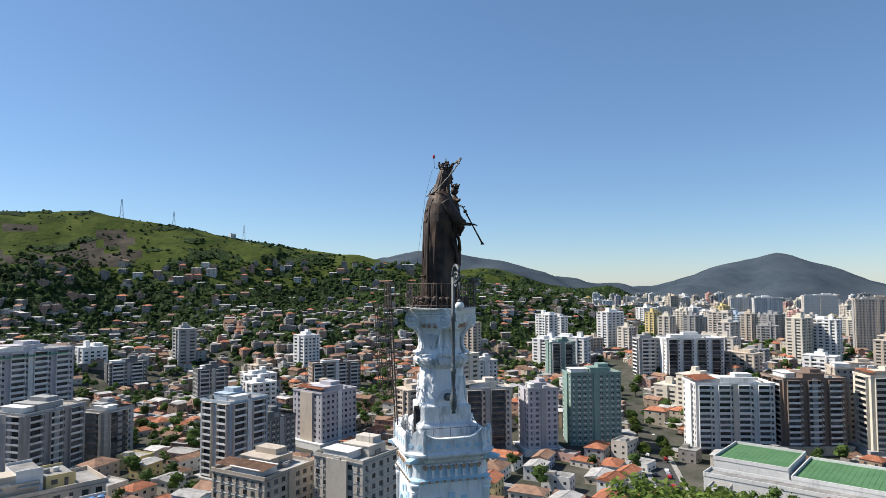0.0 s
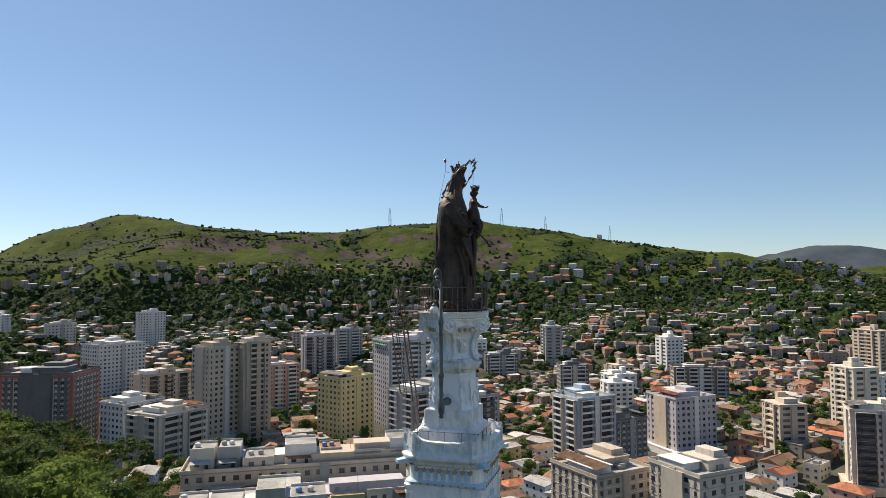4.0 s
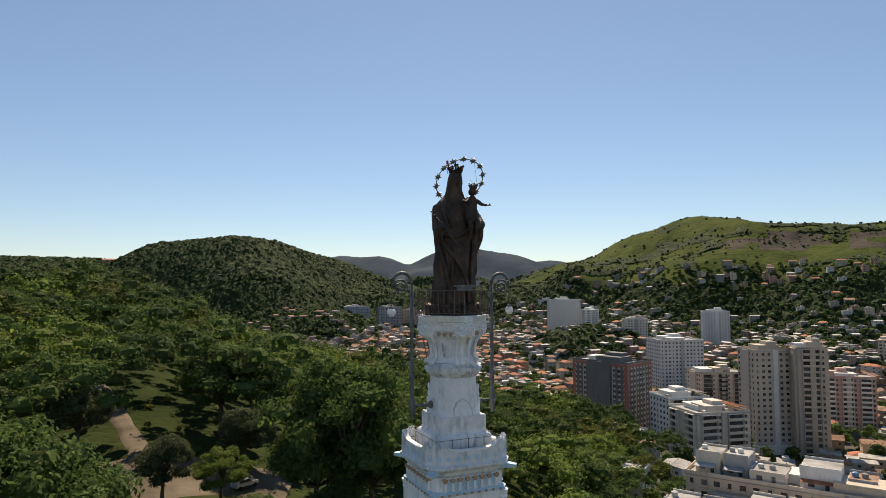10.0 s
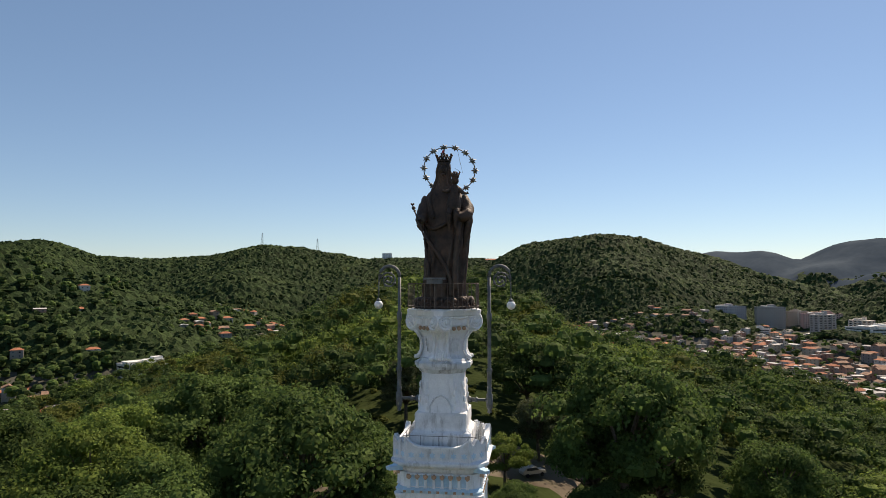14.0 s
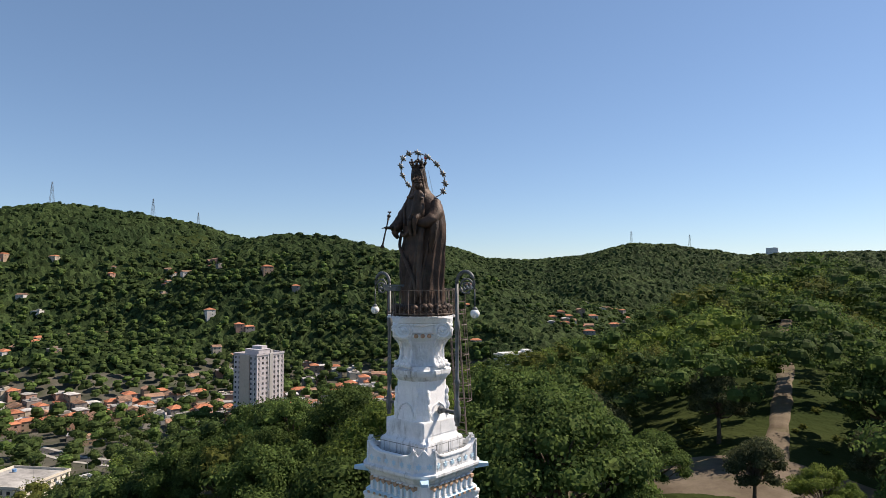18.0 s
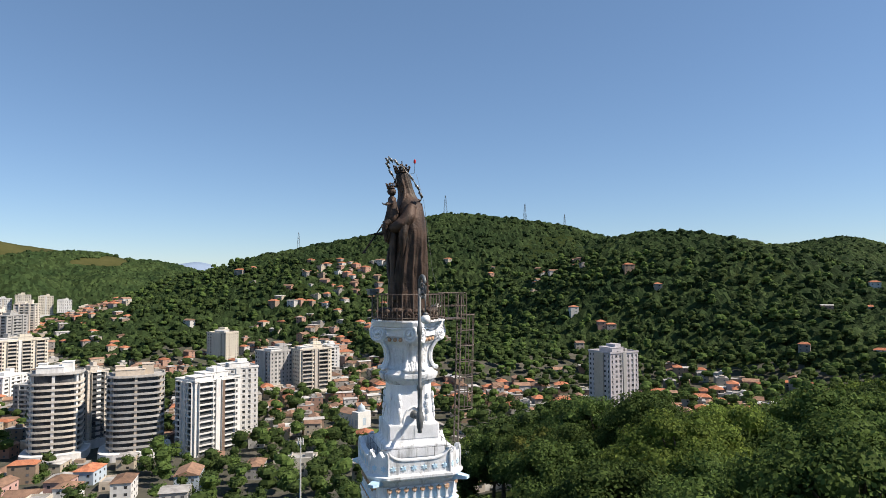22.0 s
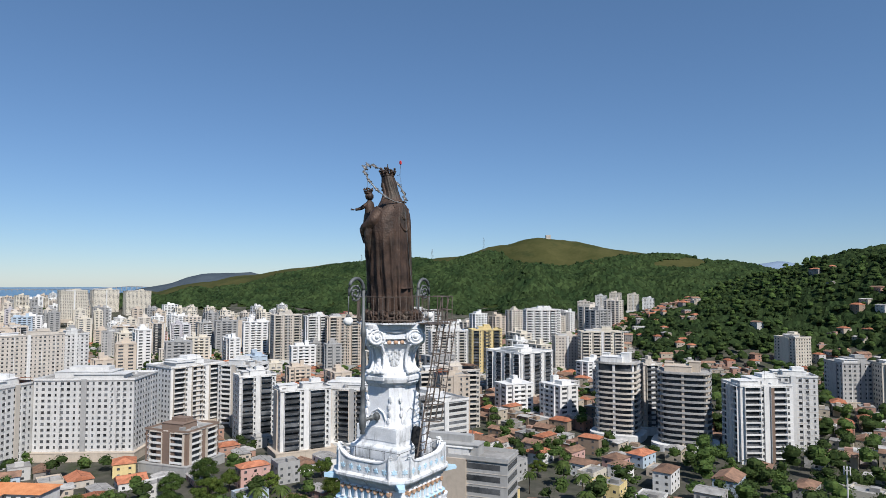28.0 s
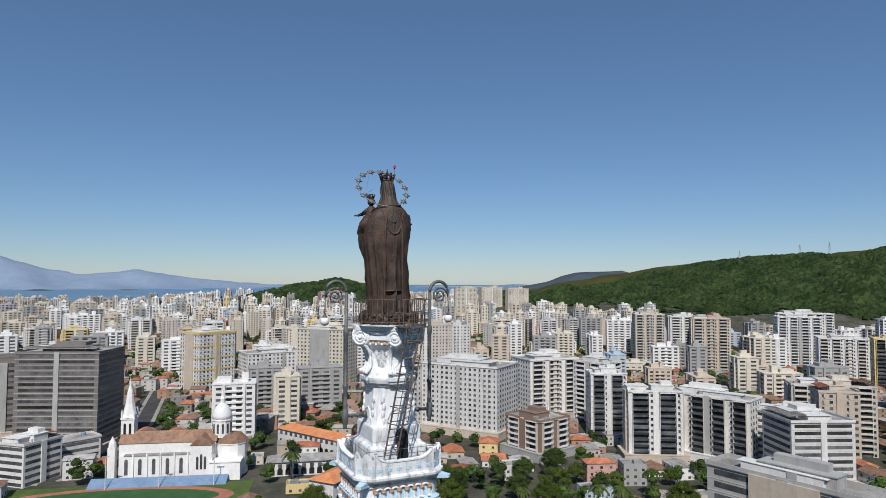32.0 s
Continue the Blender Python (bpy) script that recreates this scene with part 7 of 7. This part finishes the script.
def palm(x, y, size, rot):
    th = empty("palm_tree", (x, y, gz(x, y)), rot)
    th.scale = (size,) * 3
    tagged(th, "tall palm tree with drooping green fronds", "palm")
    for me, nm in zip(PALM, ("trunk", "fronds")):
        o = new(nm, me)
        o.parent = th


ROAD = [(-14, 100), (-24, 160), (-42, 240), (-58, 330)]


def off_road(x, y):
    best = 1e9
    for a, b in zip(ROAD, ROAD[1:]):
        dx, dy = b[0] - a[0], b[1] - a[1]
        t = min(1, max(0, ((x - a[0]) * dx + (y - a[1]) * dy) / (dx * dx + dy * dy)))
        best = min(best, math.hypot(x - a[0] - t * dx, y - a[1] - t * dy))
    return best


CLEARINGS = [(-34, 83, 16, 11), (-4, 88, 17, 11), (-10, 63, 9, 14), (-24, 62, 7, 10), (0, 0, 15, 15), (30, 62, 13, 12), (21, 43, 11, 16), (29, 122, 10, 8), (23, 98, 6, 20)]


def in_clearing(x, y):
    return any(((x - a) / c) ** 2 + ((y - b) / d) ** 2 < 1 for a, b, c, d in CLEARINGS)


def sight_gap(x, y):
    """Distance to the mown strips that run from the column to the clearing, where only saplings grow."""
    best = 1e9
    for a, b in (((12, 2), (-21, 81)), ((-6, 4), (1, 84)), ((-1, 4), (-12, 84)), ((3, 2), (24, 60))):
        dx, dy = b[0] - a[0], b[1] - a[1]
        t = min(1, max(0, ((x - a[0]) * dx + (y - a[1]) * dy) / (dx * dx + dy * dy)))
        best = min(best, math.hypot(x - a[0] - t * dx, y - a[1] - t * dy))
    return best


rnd = random.Random(77)
rng = np.random.default_rng(5)
low_quads, spots = [], []
def jittered(step, j, x0, x1, y0, y1):
    """Points of a loose grid with their heights."""
    gx2, gy2 = np.meshgrid(np.arange(x0, x1), np.arange(y0, y1))
    px = gx2.ravel() * step + rng.uniform(-j, j, gx2.size)
    py = gy2.ravel() * step + rng.uniform(-j, j, gx2.size)
    return list(zip(px.tolist(), py.tolist(), ground_z(px, py).tolist()))


for x, y, z in jittered(12.2, 4.2, -22, 23, -14, 40):
    if z < 14 + rnd.uniform(-4, 4) or math.hypot(x, y) > 470 or in_clearing(x, y) or off_road(x, y) < 4.2 or taken(x, y, 3.5):
        continue
    spots.append((math.hypot(x, y), x, y, z))
spots.sort()
SPUR_LEAVES = {"dark": M_LEAF, "bright": M_LEAF_B, "deep": leaf_mat("deep_green_leaves", (0.037, 0.066, 0.023), (0.085, 0.124, 0.038)), "olive": leaf_mat("olive_leaves", (0.069, 0.086, 0.021), (0.136, 0.149, 0.039))}
spur_quads = {k: [] for k in SPUR_LEAVES}
for i, (r, x, y, z) in enumerate(spots):
    size = rnd.choice((1.15, 1.4, 1.7, 1.85, 2.0, 2.3)) * rnd.uniform(0.92, 1.08)
    if y > 60 and r < 330 and off_road(x, y) < 45:
        size *= 1.2
    if y > 18 and sight_gap(x, y) < 7.5:
        size *= 0.5
    if i < 170:
        k = rnd.choice((0, 0, 1, 2, 2, 4, 5, 5))
        if math.hypot(x + 14, y - 95) < 36 and rnd.random() < 0.5:
            k = 3
        tree(x, y, k, size, rnd.uniform(0, 6.28), z)
    else:
        lobes = []
        for j in range(14):
            a, rr = 2.4 * j + rnd.random(), 3.8 * size * math.sqrt((j + 0.4) / 14)
            lobes.append((x + rr * math.cos(a), y + rr * math.sin(a), z + size * (7.8 + rnd.uniform(-1.2, 0.8)) - 0.19 * rr * rr / size, rnd.uniform(0.9, 1.5) * size, rnd.uniform(0.7, 1.15) * size))
        key = rnd.choice(("dark", "dark", "bright", "deep", "deep", "olive"))
        spur_quads[key].append(np.concatenate([lobe_domes(rng, lobes, 0.62), leaf_cloud(rng, lobes, 1300 if r < 220 else 620, 0.27 if r < 220 else 0.40, (x, y, z + 4.5 * size))]))
for key, qs in spur_quads.items():
    tagged(new("spur_woodland", quads_mesh("spur_woodland", np.concatenate(qs), SPUR_LEAVES[key])), "dense %s green treetops along the wooded spur" % key, "woodland", kind="stuff")
for x, y, k, size in ((-9, 76, 3, 1.05), (4, 92, 3, 1.2), (-40, 92, 3, 1.5), (-22, 102, 3, 1.4), (22, 78, 0, 1.8), (2, 112, 5, 1.9), (12, 74, 5, 1.7), (-36, 64, 0, 1.6)):
    tree(x, y, k, size, x * 0.3)

# shrubs and rough grass on the open ground of the spur
shrubs = []
for k in range(900):
    a, r = rnd.uniform(0, 6.28), 12 + 150 * rnd.random()
    x, y = r * math.cos(a), 20 + r * math.sin(a)
    z = gz(x, y)
    on_dirt = abs(y - 86 + 0.004 * (x + 5) ** 2) < 9 and -52 < x < 14
    if z < 40 or on_dirt or off_road(x, y) < 3.5 or taken(x, y, 1.0):
        continue
    sz = rnd.uniform(0.4, 1.3)
    lobes = [(x + rnd.uniform(-1, 1) * sz, y + rnd.uniform(-1, 1) * sz, z + rnd.uniform(0.1, 0.7) * sz, rnd.uniform(0.5, 1.0) * sz, rnd.uniform(0.3, 0.8) * sz) for _ in range(4)]
    shrubs.append(np.concatenate([lobe_domes(rng, lobes, 0.7), leaf_cloud(rng, lobes, 110, 0.13)]))
tagged(new("undergrowth", quads_mesh("undergrowth", np.concatenate(shrubs), SPUR_LEAVES["olive"])), "low olive green shrubs and weeds between the trees", "shrubs", kind="stuff")

# tall trees above the town on the spur's western slope
for x, y, size in ((-110, 48, 1.9), (-108, 55, 1.8), (-102, 59, 2.0), (-92, 61, 2.0), (-119, 39, 1.7), (-113, 47, 1.6), (-100, 50, 1.7), (-86, 53, 1.8), (-100, 66, 1.8), (-200, 44, 1.5)):
    tree(x, y, rnd.choice((0, 2, 5)), size, rnd.uniform(0, 6))


def belt(count, seed):
    b = random.Random(seed)
    made = 0
    while made < count:
        az, r = radians(b.uniform(196, 304)), b.uniform(140, 290)
        x, y = r * math.cos(az), r * math.sin(az)
        if taken(x, y, 4.0):
            made += 0.2
            continue
        made += 1
        FOOT.append((x, y, 3.6))
        if b.random() < 0.25:
            palm(x, y, b.uniform(0.9, 1.4), b.uniform(0, 6))
        else:
            tree(x, y, b.choice((0, 1, 1, 4, 5)), b.uniform(0.8, 1.55), b.uniform(0, 6))


belt(125, 21)
for t in range(14):
    for sg in (-1, 1):
        x, y = 205 + 16 * t + sg * 4, -155 - 8.1 * t - sg * 8
        if rnd.random() < 0.7 and not taken(x, y, 0.5):
            tree(x, y, rnd.choice((0, 1, 5)), rnd.uniform(0.6, 0.95), rnd.uniform(0, 6))


# ---- houses between the towers, and on the slopes ----
def town_density(x, y, z, r, az):
    """How likely a small house stands here: by quarter of the town and height on the slope."""
    n = float(value_noise(x, y, 38.0))
    if r < 165 or z > 118:
        return 0
    if -55 < az < 75:
        if z > 22 and x < 420:
            return 0
        return (0.62 if r < 700 else 0.48) * (1 if z < 60 else 0.5) * (1 if n > -0.35 else 0.3)
    if 125 < az <= 190:
        if z > 14 and r < 420:
            return 0
        if z < 12:
            return 0.58 if n > -0.1 else 0.14
        return (0.42 if float(value_noise(x + 120, y - 60, 55.0)) > 0.28 else 0.03) if az > 150 and x > -900 else 0.02
    if 190 < az < 315:
        return 0.30 if r < 270 else 0.6 if r < 620 else 0.3
    if 75 <= az <= 125:
        return 0.16 if (z < 60 and r > 600) else 0
    return 0.3


WALL_KEYS = ["white", "cream", "grey", "beige", "pink"]
SLOPE_KEYS = ["white", "cream", "grey", "grey", "beige", "beige", "pink", "grey"]
far_walls = {k: Soup() for k in WALL_KEYS}
far_roofs = {"tile": Soup(), "old": Soup(), "sheet": Soup(), "flat": Soup()}
far_wins = Soup()
near_count = 0


def panes(s, cx, cy, cz, wide, apart, high, rot):
    """Two window panes, back to back across a block."""
    c, sn = math.cos(rot), math.sin(rot)
    vs = []
    for dy in (-0.5, 0.5):
        for dx, dz in ((-0.5, -0.5), (0.5, -0.5), (0.5, 0.5), (-0.5, 0.5)):
            a, b = dx * wide, dy * apart
            vs.append((cx + a * c - b * sn, cy + a * sn + b * c, cz + dz * high))
    s.add(vs, [(0, 1, 2, 3), (7, 6, 5, 4)])


def far_house(x, y, z, rot, w, d, h, wall, roof):
    c, sn = math.cos(rot), math.sin(rot)
    far_walls[wall].box(x, y, z + h / 2 - 2, w, d, h + 4, rot)
    s = far_roofs[roof]
    if roof == "flat":
        s.box(x, y, z + h + 0.1, w + 0.3, d + 0.3, 0.25, rot)
        if w > 7:
            far_walls[wall].box(x + 0.2 * w * c, y + 0.2 * w * sn, z + h + 1.0, w * 0.35, d * 0.4, 1.8, rot)
    else:
        a, b, rise = w / 2 + 0.4, d / 2 + 0.4, d * (0.22 if roof != "sheet" else 0.1)
        pts = [(-a, -b, h), (a, -b, h), (a, b, h), (-a, b, h), (-a + (0.4 * d if roof == "tile" else 0), 0, h + rise), (a - (0.4 * d if roof == "tile" else 0), 0, h + rise)]
        s.add([(x + p * c - q * sn, y + p * sn + q * c, z + v) for p, q, v in pts], [(0, 1, 5, 4), (2, 3, 4, 5), (1, 2, 5), (3, 0, 4), (3, 2, 1, 0)])
    for fl in range(max(1, int(h / 3))):
        for u in (-0.28, 0.22):
            panes(far_wins, x + u * w * c, y + u * w * sn, z + 1.6 + 3 * fl, 1.2, d + 0.12, 1.1, rot)
        panes(far_wins, x + 0.15 * d * -sn, y + 0.15 * d * c, z + 1.6 + 3 * fl, 1.2, w + 0.12, 1.1, rot + math.pi / 2)


garden_quads = {True: [], False: []}
step = 10.6
for x, y, z in sorted(jittered(step, 3.5, -102, 104, -102, 102), key=lambda q: math.hypot(q[0], q[1])):
    r, az = math.hypot(x, y), math.degrees(math.atan2(y, x))
    az = az + 360 if az < -60 else az
    if r > 1080 or r < 160:
        continue
    p = town_density(x, y, z, r, az)
    if p <= 0 or taken(x, y, 5.0):
        continue
    if rnd.random() > p:
        if rnd.random() < (0.9 if r < 600 else 0.6) and z < 120:
            west = 125 < az <= 190
            sz = (rnd.uniform(0.8, 1.5) if r < 450 else rnd.uniform(0.7, 1.2)) * (1.35 if west else 1.0)
            lobes = [(x + rnd.uniform(-2, 2), y + rnd.uniform(-2, 2), z + sz * rnd.uniform(3, 7), 2.3 * sz, 1.7 * sz) for _ in range(4)]
            dark_quads = garden_quads[rnd.random() < (0.7 if west else 0.45)]
            dark_quads.append(np.concatenate([lobe_domes(rng, lobes, 0.74), leaf_cloud(rng, lobes, 130, 0.48, (x, y, z + 3))]) if r < 450 else np.concatenate([lobe_domes(rng, lobes[:3], 1.05), leaf_cloud(rng, lobes, 16, 0.8)]))
        continue
    rot = 0.5 * math.sin(x / 190) + 0.4 * math.cos(y / 160) + rnd.choice((0, 1.57)) + rnd.uniform(-0.12, 0.12)
    w, d = rnd.uniform(8.5, 14.5), rnd.uniform(7, 10.5)
    h = rnd.choice((3.4, 3.6, 6.2, 6.4, 6.6, 9.2))
    roof = rnd.choices(("tile", "old", "sheet", "flat"), (3, 4, 3, 4) if z < 15 else (1, 2, 5, 6) if x > 0 else (4, 3, 1, 2))[0]
    if r < 440 and near_count < 290:
        near_count += 1
        house(x, y, math.degrees(rot), w, d, h, rnd.choice(HOUSE_WALLS), roof, z - 0.3)
    else:
        far_house(x, y, z - 0.5, rot, w * 0.9, d * 0.9, h, rnd.choice(WALL_KEYS if z < 15 or x < 0 else SLOPE_KEYS), roof)
for key, s in far_walls.items():
    tagged(part("hillside_houses", s, wall_mat("house_" + key, {"white": (0.60, 0.59, 0.56), "cream": (0.50, 0.44, 0.35), "grey": (0.28, 0.26, 0.24), "beige": (0.36, 0.27, 0.20), "pink": (0.42, 0.26, 0.20)}[key])), "crowded small rendered houses stepping up the hillside", "houses", kind="stuff")
for key, s in far_roofs.items():
    tagged(part("house_roofs", s, {"tile": M_TILE, "old": M_TILE_OLD, "sheet": M_SHEET, "flat": M_CONC}[key]), "roofs of the crowded hillside houses", "roofs", kind="stuff")
tagged(part("house_windows", far_wins, M_GLASS), "dark windows of the hillside houses", "windows", kind="stuff")
for dark, qs in garden_quads.items():
    tagged(new("town_trees", quads_mesh("town_trees", np.concatenate(qs), SPUR_LEAVES["deep"] if dark else M_LEAF)), "%s green garden trees between the houses" % ("dark" if dark else "light"), "trees", kind="stuff")


# ---- farther towers ----
far_count = 0
far_blocks = []
for x, y, z in jittered(38, 11, -60, 50, -62, 30):
    r, az = math.hypot(x, y), math.degrees(math.atan2(y, x)) % 360
    if z > 26 or r < 330 or r > 2350 or 188 < az < 226 and r > 1000 or 226 <= az < 240 and r > 1450:
        continue
    if 196 < az < 292:
        p = 0.40 if r < 640 else 0.62
    elif az >= 292 or az < 2:
        p = 0.10 if r < 420 else (0.50 if az > 318 else 0.55) if az < 335 else 0.10
    elif az < 62 and r < 1150 and r > 520:
        p = 0.05
    elif 62 <= az < 80 and 900 < r < 1300:
        p = 0.10
    else:
        p = 0
    if rnd.random() > p:
        continue
    w, d = rnd.uniform(15, 30), rnd.uniform(12, 18)
    rot = math.degrees(0.5 * math.sin(x / 300) + rnd.choice((0, 1.57)) + rnd.uniform(-0.15, 0.15))
    h = rnd.choice((18, 24, 27, 30, 33, 36, 39, 42)) * (0.8 if r < 640 else 1.0)
    if taken(x, y, 0.5 * math.hypot(w, d)):
        continue
    wall = rnd.choices(("white", "cream", "sand", "beige", "grey", "pink", "lilac", "blue", "yellow"), (8, 6, 4, 4, 4, 0.6, 0.5, 0.3, 0.3))[0]
    if r < 900 and far_count < 60:
        far_count += 1
        tower(x, y, rot, w, d, h, wall, rnd.choice(("balcony", "window", "balcony", "allbalcony")), z - 0.5, roof=rnd.choice((1, 2)))
    else:
        FOOT.append((x, y, 0.5 * math.hypot(w, d)))
        far_blocks.append((x, y, z, radians(rot), w, d, h, wall))
block_soups = {}
band = Soup()
for x, y, z, rot, w, d, h, wall in far_blocks:
    s = block_soups.setdefault(wall, Soup())
    s.box(x, y, z + h / 2 - 1, w, d, h + 2, rot)
    c, sn = math.cos(rot), math.sin(rot)
    e = ((int(x) * 7 + int(y)) % 11 - 5) / 20
    s.box(x + e * w * c, y + e * w * sn, z + h + 1.5, w * 0.35, d * 0.5, 3.0, rot)
    s.box(x - e * w * c, y - e * w * sn, z + h + 2.6, w * 0.16, d * 0.3, 5.2, rot)
    s.box(x, y, z + h + 0.3, w + 0.8, d + 0.8, 0.5, rot)
    for u in (-0.24, 0.24):
        s.box(x + u * w * c, y + u * w * sn, z + h / 2 - 0.5, w * 0.06, d + 2.2, h + 1, rot)
    s.box(x, y, z + h / 2 - 0.5, w + 1.6, d * 0.2, h + 1, rot)
    for i in range(2, int(h / 3), 1):
        s.box(x, y, z + 3 * i, w * 0.46, d + 2.0, 0.9, rot)
    n = int(h / 3)
    for i in range(1, n):
        for u in (-0.36, -0.12, 0.12, 0.36):
            panes(band, x + u * w * c, y + u * w * sn, z + 3 * i + 1.5, w * 0.13, d + 0.16, 1.4, rot)
        for u in (-0.26, 0.26):
            panes(band, x - u * d * sn, y + u * d * c, z + 3 * i + 1.5, d * 0.26, w + 0.16, 1.4, rot + math.pi / 2)
for wall, s in block_soups.items():
    tagged(part("distant_blocks", s, WALLS[wall]), "distant %s blocks of flats crowding the plain" % NAMES[wall], "buildings", kind="stuff")
tagged(part("distant_windows", band, M_GLASS), "window openings of the distant blocks", "windows", kind="stuff")


# ---- woods on the hills ----
def wooded(x, y, z):
    """True where closed forest covers a hill."""
    high_scrub = (x < -1300) & (y < -100) & (z > 172 + 55 * value_noise(x, y, 60.0))
    return (z > 20 + 10 * value_noise(x, y, 25.0)) & ~high_scrub


def thicket(x, y):
    """True where shrubs cover part of the open grass."""
    return value_noise(x - 90, y + 40, 23.0) * 0.5 + value_noise(x + 31, y, 9.0) * 0.5 > 0.0


def canopy(step, rmin, rmax, seed):
    """The closed leafy surface of a forest, as loose quads with uneven corners."""
    g = np.random.default_rng(seed)
    n = int(rmax / step) + 1
    ax = np.arange(-n, n + 1) * step
    x, y = np.meshgrid(ax, ax, indexing="ij")
    x, y = x + g.uniform(-0.4, 0.4, x.shape) * step, y + g.uniform(-0.4, 0.4, x.shape) * step
    r, az = np.hypot(x, y), np.degrees(np.arctan2(y, x))
    z = np.zeros(x.shape)
    near = (r > rmin) & (r < rmax) & ~((az < -52) & (az > -87))
    z[near] = ground_z(x[near], y[near])
    bare = grassy(x, y, z) | rocky(x, y, z)
    ok = near & wooded(x, y, z) & (~bare | thicket(x, y) & ~rocky(x, y, z))
    high = np.where(bare, 0.25, 1.0) * (0.1 * step + 0.7 * step * np.abs(value_noise(x, y, step * 1.7)) + 1.45 * step * g.random(x.shape))
    inside = sum(np.roll(np.roll(ok, i, 0), j, 1).astype(float) for i in (-2, -1, 0, 1, 2) for j in (-2, -1, 0, 1, 2)) / 25
    high = high * np.clip(2.2 * inside - 1.1, 0, 1) - 0.4
    v = np.stack([x, y, z + high + 0.6 * value_noise(x, y, 33.0)], -1)
    full = ok[:-1, :-1] & ok[1:, :-1] & ok[1:, 1:] & ok[:-1, 1:]
    return np.stack([v[:-1, :-1][full], v[1:, :-1][full], v[1:, 1:][full], v[:-1, 1:][full]], 1)


def hill_wood(n, rmin, rmax, quads_each, size, seed):
    """Single crowns standing out of the canopy, each a lumpy dome with leaf sprays."""
    g = np.random.default_rng(seed)
    r = np.sqrt(g.random(n) * (rmax ** 2 - rmin ** 2) + rmin ** 2)
    a = np.radians(g.random(n) * 325 - 52)
    x, y = r * np.cos(a), r * np.sin(a)
    z = ground_z(x, y)
    bare = grassy(x, y, z) | rocky(x, y, z)
    keep = wooded(x, y, z) & (~bare | (g.random(n) < 0.08 + 0.55 * thicket(x, y)))
    x, y, z, bare = x[keep], y[keep], z[keep], bare[keep]
    m = len(x)
    sc = (0.40 + 0.85 * g.random(m) ** 1.6) * size * np.where(bare, 0.35 + 0.3 * g.random(m), 1.0)
    mid = np.stack([x, y, z + 0.40 * sc], -1)
    body = domes(g, mid, sc * 0.9, sc * 0.85, 0.42, 6)
    k = quads_each
    nrm = g.normal(size=(m, k, 3))
    nrm /= np.linalg.norm(nrm, axis=2)[..., None]
    nrm[..., 2] = np.abs(nrm[..., 2]) * 1.0 - 0.15
    p = mid[:, None] + nrm * sc[:, None, None] * (0.78 + 0.36 * g.random((m, k, 1)))
    nn = nrm + 0.5 * g.normal(size=(m, k, 3)) + np.array([0, 0, 0.4])
    nn /= np.linalg.norm(nn, axis=2)[..., None]
    u = np.cross(nn, g.normal(size=(m, k, 3)))
    u /= np.linalg.norm(u, axis=2)[..., None]
    v = np.cross(nn, u)
    s = (sc[:, None, None] * 0.25) * (0.5 + 0.9 * g.random((m, k, 1)))
    q4 = np.stack([p - u * s, p - v * s * 0.7, p + u * s, p + v * s * 0.7], 2)
    return np.concatenate([body, q4.reshape(-1, 4, 3)])


tagged(new("hill_woodland", quads_mesh("hill_woodland", np.concatenate([canopy(3.4, 480, 1150, 13), hill_wood(42000, 480, 1150, 11, 4.6, 3)]), M_FAR)), "dense dark green forest on the near hills", "forest", kind="stuff")
tagged(new("mid_woodland", quads_mesh("mid_woodland", np.concatenate([canopy(4.2, 1150, 1620, 14), hill_wood(30000, 1150, 1620, 6, 5.0, 4)]), M_FAR)), "dark green forest on the middle hills", "forest", kind="stuff")
tagged(new("far_woodland", quads_mesh("far_woodland", np.concatenate([canopy(6.5, 1620, 2320, 15), hill_wood(22000, 1620, 2320, 3, 6.5, 5)]), M_FAR)), "dark green forest on the far hills", "forest", kind="stuff")
